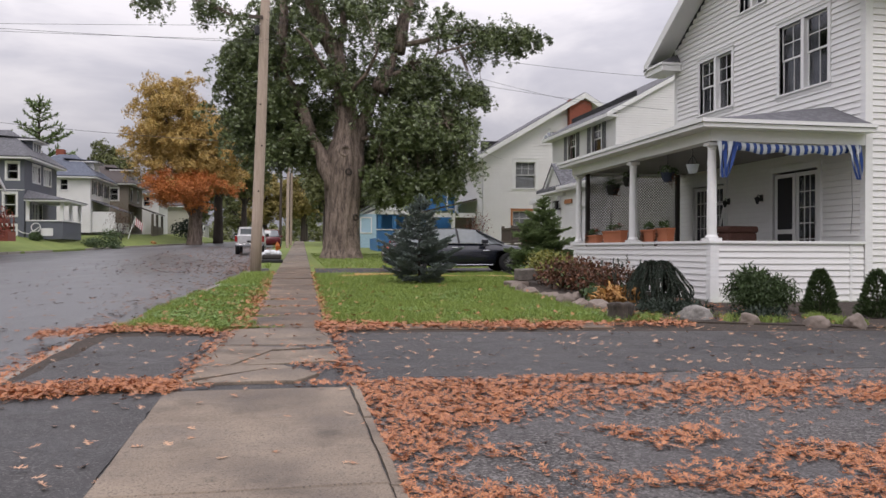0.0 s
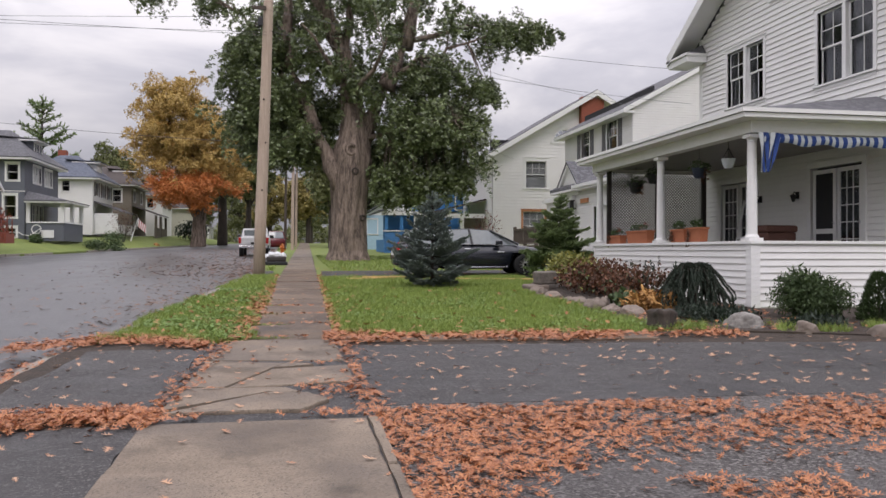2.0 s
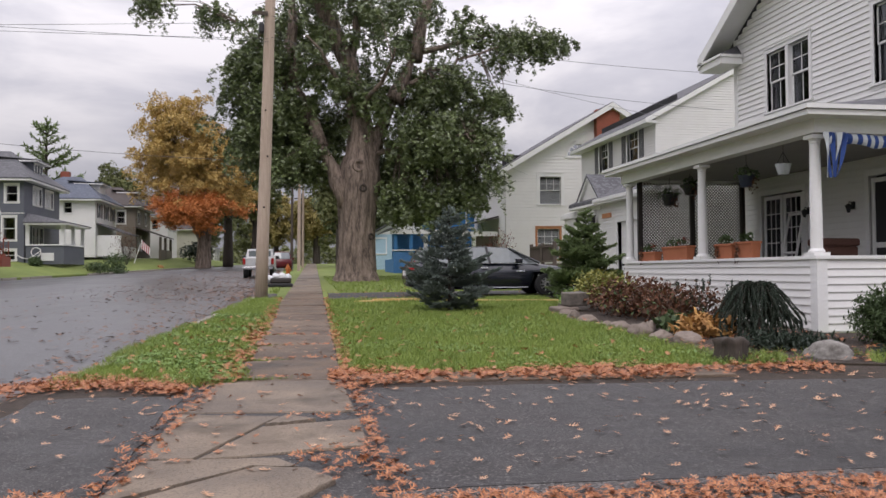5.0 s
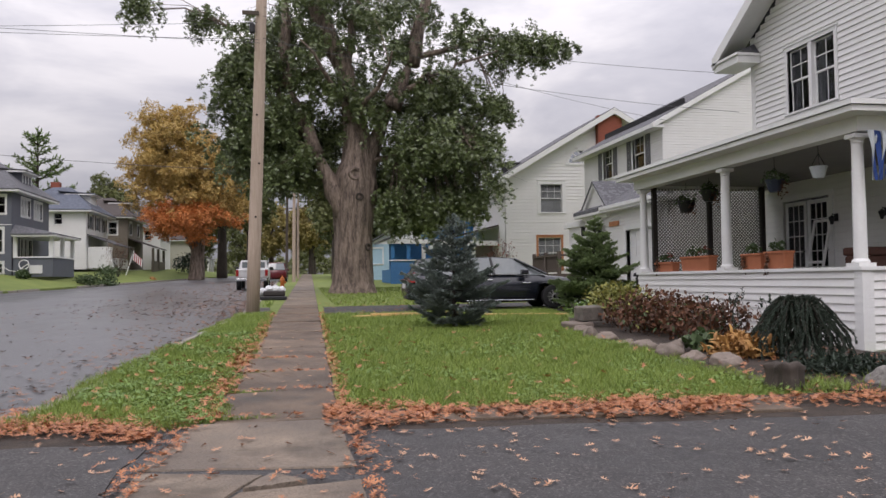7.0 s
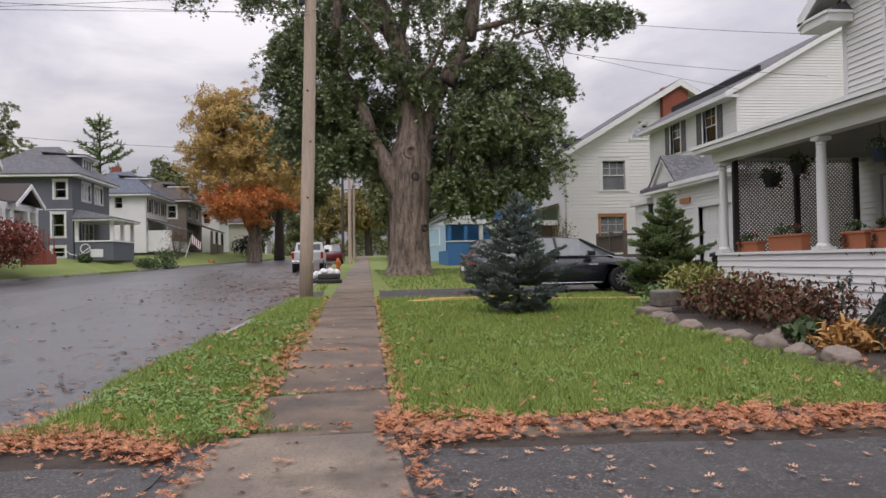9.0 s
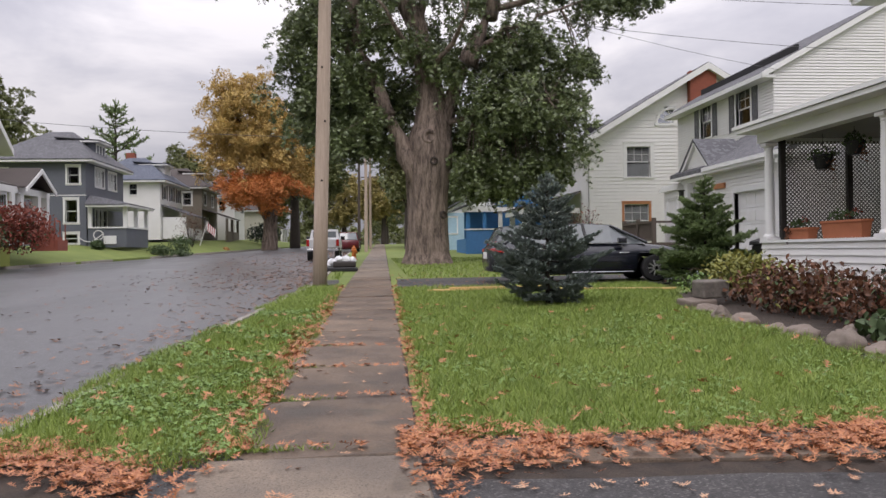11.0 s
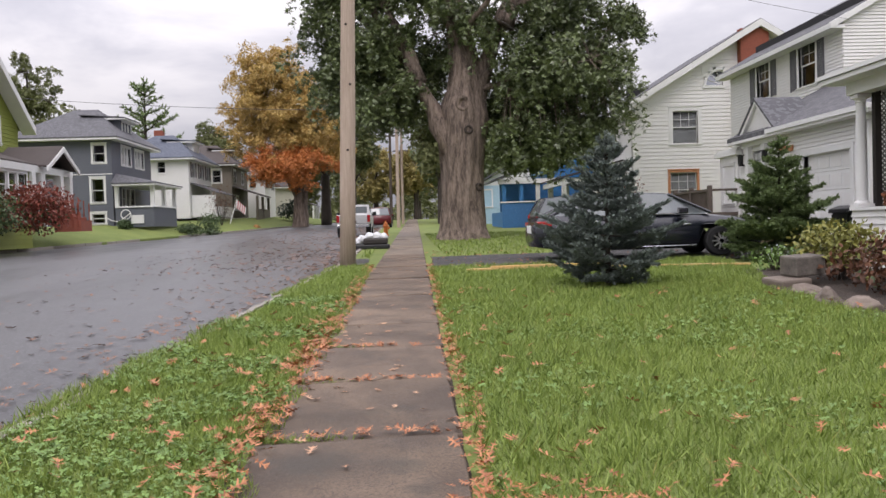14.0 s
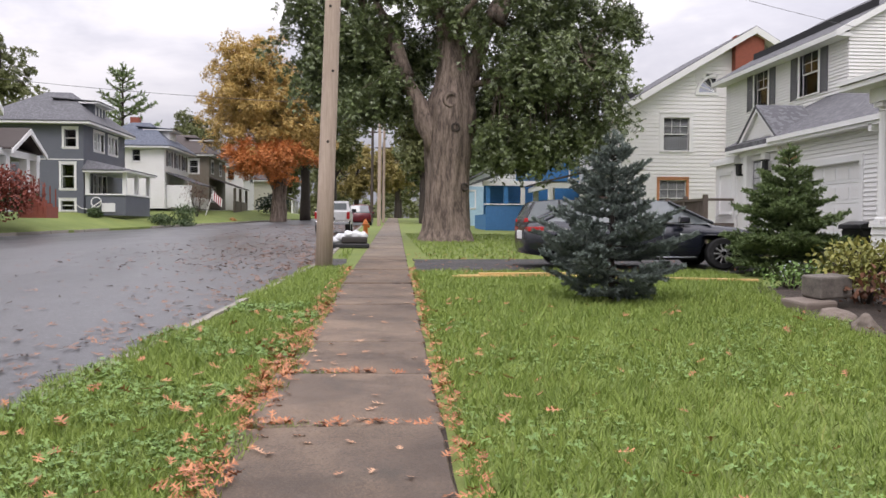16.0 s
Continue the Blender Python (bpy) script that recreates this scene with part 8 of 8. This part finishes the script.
for z, a in ((2.95, -1.5), (4.6, -1.2), (6.1, -1.8)):
    bm = bmesh.new()
    lathe(bm, [(0.035, 0), (0.03, 0.01), (0.012, 0.012)], 9, pose(0.035 * z + 0.19 * math.cos(a), 0.19 * math.sin(a), z, 90, 0, 0))
    part("knot", bm, M_barkdk, pole)
for z in (9.2, 10.6):
    bm = bmesh.new()
    box(bm, -1.0 if z > 10 else -0.25, 1.6 if z > 10 else 0.25, -0.22, -0.16, z, z + 0.12)
    part("crossarm", bm, M_pole2, pole)
bm = bmesh.new()
lathe(bm, [(0.05, 0), (0.09, 0.05), (0.09, 0.3), (0.04, 0.36)], 10, pose(0.05, -0.2, 8.6))
part("insulator", bm, M_black, pole)
for x, y, h, r, mt in ((-0.55, 84, 9, 0.16, M_pole2), (0.15, 71, 10.5, 0.15, M_pole), (0.55, 85, 10, 0.14, M_pole), (0.5, 104, 9, 0.14, M_pole2)):
    p = thing("utility_pole", pose(x, y, rise(y)), "distant wooden utility pole along the sidewalk", "utility pole", "poles along the street")
    bm = bmesh.new()
    tube(bm, [(0, 0, -0.2), (0.1, 0, h)], [r, r * 0.75], 10)
    part("pole", bm, mt, p)
    bm = bmesh.new()
    box(bm, -0.9, 1.0, -0.16, -0.1, h - 0.7, h - 0.58)
    part("crossarm", bm, M_pole2, p)


def cable(a, b, sag, r=0.007):
    bm = bmesh.new()
    a, b = Vector(a), Vector(b)
    n = 14
    tube(bm, [a.lerp(b, i / n) - Vector((0, 0, sag * 4 * (i / n) * (1 - i / n))) for i in range(n + 1)], [r] * (n + 1), 5)
    tagged(part("cable", bm, M_wire), "thin black overhead cable", "cable", "overhead cables")


top = Vector((-0.75, 27.45, 0))
for z, side in ((9.4, (-42, 34, 10.2)), (8.85, (-40, 20, 7.4)), (8.75, (-38, 12, 6.2))):
    cable((-0.75, 27.45, z), side, 0.35)
cable((-0.7, 27.45, 9.6), (13.0, 24.3, 7.45), 0.25)
cable((-0.7, 27.45, 8.9), (13.6, 24.6, 6.35), 0.3)
cable((-0.7, 27.45, 9.9), (15.6, 33.6, 7.9), 0.3)
cable((-0.7, 27.45, 9.2), (14.6, 50.9, 7.4), 0.4)
cable((-0.6, 27.45, 10.7), (0.25, 71, 11.0), 0.6)
cable((-0.9, 27.45, 9.0), (0.1, 71, 9.6), 0.7)
cable((-42, 75, 14.2), (0.2, 71, 10.6), 0.6, 0.02)
cable((-0.75, 27.45, 10.9), (-3.0, -25, 11.5), 0.6)

hyd = thing("fire_hydrant", pose(-0.5, 51.3, rise(51.3)), "orange fire hydrant beside the sidewalk", "fire hydrant")
bm = bmesh.new()
lathe(bm, [(0.17, 0), (0.17, 0.05), (0.12, 0.07), (0.115, 0.5), (0.16, 0.52), (0.16, 0.56), (0.13, 0.60), (0.10, 0.70), (0.04, 0.76), (0.035, 0.82)], 16)
part("barrel", bm, M_hydrant, hyd)
for a in (0, 90, 180):
    bm = bmesh.new()
    lathe(bm, [(0.06, 0.08), (0.06, 0.17), (0.075, 0.17), (0.075, 0.21)], 10, pose(0, 0, 0.42, 90, 0, a))
    part("outlet", bm, M_hydrant, hyd)

planter = thing("roadside_pile", pose(-0.72, 36.8, rise(36.8)), "dark board holding white plastic bags by the sidewalk", "pile")
bm = bmesh.new()
box(bm, -0.72, 0.62, -0.35, 0.35, 0.0, 0.16, None, 0.03)
part("board", bm, M_black, planter)
bm = bmesh.new()
box(bm, -0.35, 0.55, -0.25, 0.25, 0.16, 0.40, None, 0.06)
part("crate", bm, M_darkwood, planter)
bagr = random.Random(4)
for x, z, r in ((-0.35, 0.36, 0.22), (-0.1, 0.46, 0.2), (0.15, 0.46, 0.2), (0.38, 0.44, 0.18), (-0.55, 0.28, 0.16)):
    bm = bmesh.new()
    bmesh.ops.create_icosphere(bm, subdivisions=3, radius=r)
    o = Vector((bagr.uniform(0, 20), 0, 0))
    for v in bm.verts:
        v.co *= 1 + 0.35 * noise.noise(v.co * 7 + o)
        v.co.z *= 0.72
        v.co += Vector((x, bagr.uniform(-0.004, 0.004), z))
    part("bag", bm, M_snowbag, planter, smooth=True)

for i, (x0, y0, x1, y1, z) in enumerate(((1.75, 24.6, 4.1, 24.75, 0.0), (1.9, 24.85, 4.6, 24.6, 0.0), (2.3, 24.72, 4.9, 24.9, 0.045), (4.9, 24.35, 7.6, 23.4, 0.0))):
    t = thing("timber_plank", pose((x0 + x1) / 2, (y0 + y1) / 2, rise(24.5) + 0.07 + z, 0, 0, math.degrees(math.atan2(y1 - y0, x1 - x0))), "new yellow pine plank lying on the grass", "plank", "planks by the driveway")
    L = math.hypot(x1 - x0, y1 - y0)
    bm = bmesh.new()
    box(bm, -L / 2, L / 2, -0.07, 0.07, -0.05, -0.008, None, 0.004)
    part("plank", bm, M_wood, t)

bn = thing("wheelie_bin", pose(10.9, 25.3, rise(25.3)), "black wheeled rubbish bin beside the porch", "rubbish bin")
bm = bmesh.new()
vs = box(bm, -0.33, 0.33, -0.38, 0.38, 0.05, 1.02, None)
for v in vs:
    if v.co.z < 0.5:
        v.co.x *= 0.8
        v.co.y *= 0.8
bmesh.ops.bevel(bm, geom=bm.edges[:], offset=0.03, segments=2, affect="EDGES")
part("body", bm, M_black, bn)
bm = bmesh.new()
prism(bm, [(-0.38, 1.02), (0.38, 1.02), (0.34, 1.12), (-0.1, 1.20), (-0.36, 1.12)], -0.42, 0.42)
bmesh.ops.bevel(bm, geom=bm.edges[:], offset=0.015, segments=1, affect="EDGES")
part("lid", bm, M_black, bn)
bm = bmesh.new()
tube(bm, [(0.4, -0.3, 1.05), (0.46, -0.3, 1.1), (0.46, 0.3, 1.1), (0.4, 0.3, 1.05)], [0.018] * 4, 6)
part("handle", bm, M_black, bn)
for s in (-1, 1):
    bm = bmesh.new()
    lathe(bm, [(0.02, -0.03), (0.1, -0.03), (0.1, 0.03), (0.02, 0.03)], 14, pose(0.27, s * 0.34, 0.1, 90, 0, 0))
    part("wheel", bm, M_rubber, bn)

# across the street
fl = thing("flagpole", pose(-15.4, 84, rise(84) + 0.9), "leaning white flagstaff with a striped flag", "flag")
bm = bmesh.new()
tube(bm, [(-0.4, 0, -0.8), (0.3, 0, 1.4), (0.5, 0, 2.0)], [0.06, 0.05, 0.04], 6)
part("staff", bm, M_trim, fl)
for k in range(9):
    bm = bmesh.new()
    vs = [bm.verts.new((0.45 + 0.10 * k * 0.9 - (0.3 if j else 0.0) * 0.2 - i * 0.0, 0.02 * math.sin(k + j * 2), 1.9 - 0.16 * k * 0.5 - j * 0.75 - i * 0.0)) for j in (0, 1) for i in (0,)]
    vs += [bm.verts.new((0.45 + 0.10 * (k + 1) * 0.9 - (0.3 if j else 0.0) * 0.2, 0.02 * math.sin(k + 1 + j * 2), 1.9 - 0.16 * (k + 1) * 0.5 - j * 0.75)) for j in (0, 1)]
    bm.faces.new((vs[0], vs[1], vs[3], vs[2]))
    part("stripe", bm, M_flagred if k % 2 else M_trim, fl)
bush("red_shrub", pose(-16.6, 45.6, 1.75), "large red autumn shrub before the green house", 3000, (0, 0, 1.05), (1.7, 1.9, 1.2), M_red, (0.10, 0.2), 131, extra=[(M_yew, 300, (0, 0, 0.7), (1.4, 1.4, 0.9), (0.1, 0.2))])
bush("green_shrub", pose(-16.8, 41.6, 1.6), "rounded dark green shrub before the green house", 1500, (0, 0, 0.8), (1.4, 1.4, 0.95), M_yew, (0.10, 0.2), 132, extra=[(M_russet, 300, (0, 0, 1.0), (1.3, 1.3, 0.8), (0.1, 0.2))])
for i, (x, y, r, h) in enumerate(((-15.4, 68.4, 1.0, 0.5), (-14.6, 71.5, 0.9, 0.55), (-16.0, 77.5, 1.1, 0.7), (-18.9, 64.6, 0.5, 0.4))):
    bush("low_hedge", pose(x, y, ground_z(x, y)), "low clipped dark green shrub on the far lawn", 700, (0, 0, h * 0.7), (r, r * 1.4, h), M_yew, (0.1, 0.2), 140 + i, stems=4)
bush("bare_shrub", pose(-15.6, 80.2, ground_z(-15.6, 80.2)), "thin brown shrub losing its leaves", 420, (0, 0, 2.0), (1.5, 1.5, 1.7), M_russet, (0.08, 0.16), 151, stems=26)
bush("dark_bush", pose(-11.8, 101, rise(101) + 0.6), "dark evergreen bush before the far houses", 900, (0, 0, 1.1), (2.0, 2.0, 1.2), M_weep, (0.2, 0.4), 152)
bush("pink_shrub", pose(12.4, 49.5, rise(49.5)), "bare shrub with reddish leaves by the white house", 300, (0, 0, 1.9), (1.1, 1.0, 1.1), M_red, (0.06, 0.13), 153, stems=22)
pb = boulder(-13.3, 84.5, 0.8, 0.5, 0.45, M_hosta, 154, "low tan heap at the far kerb")
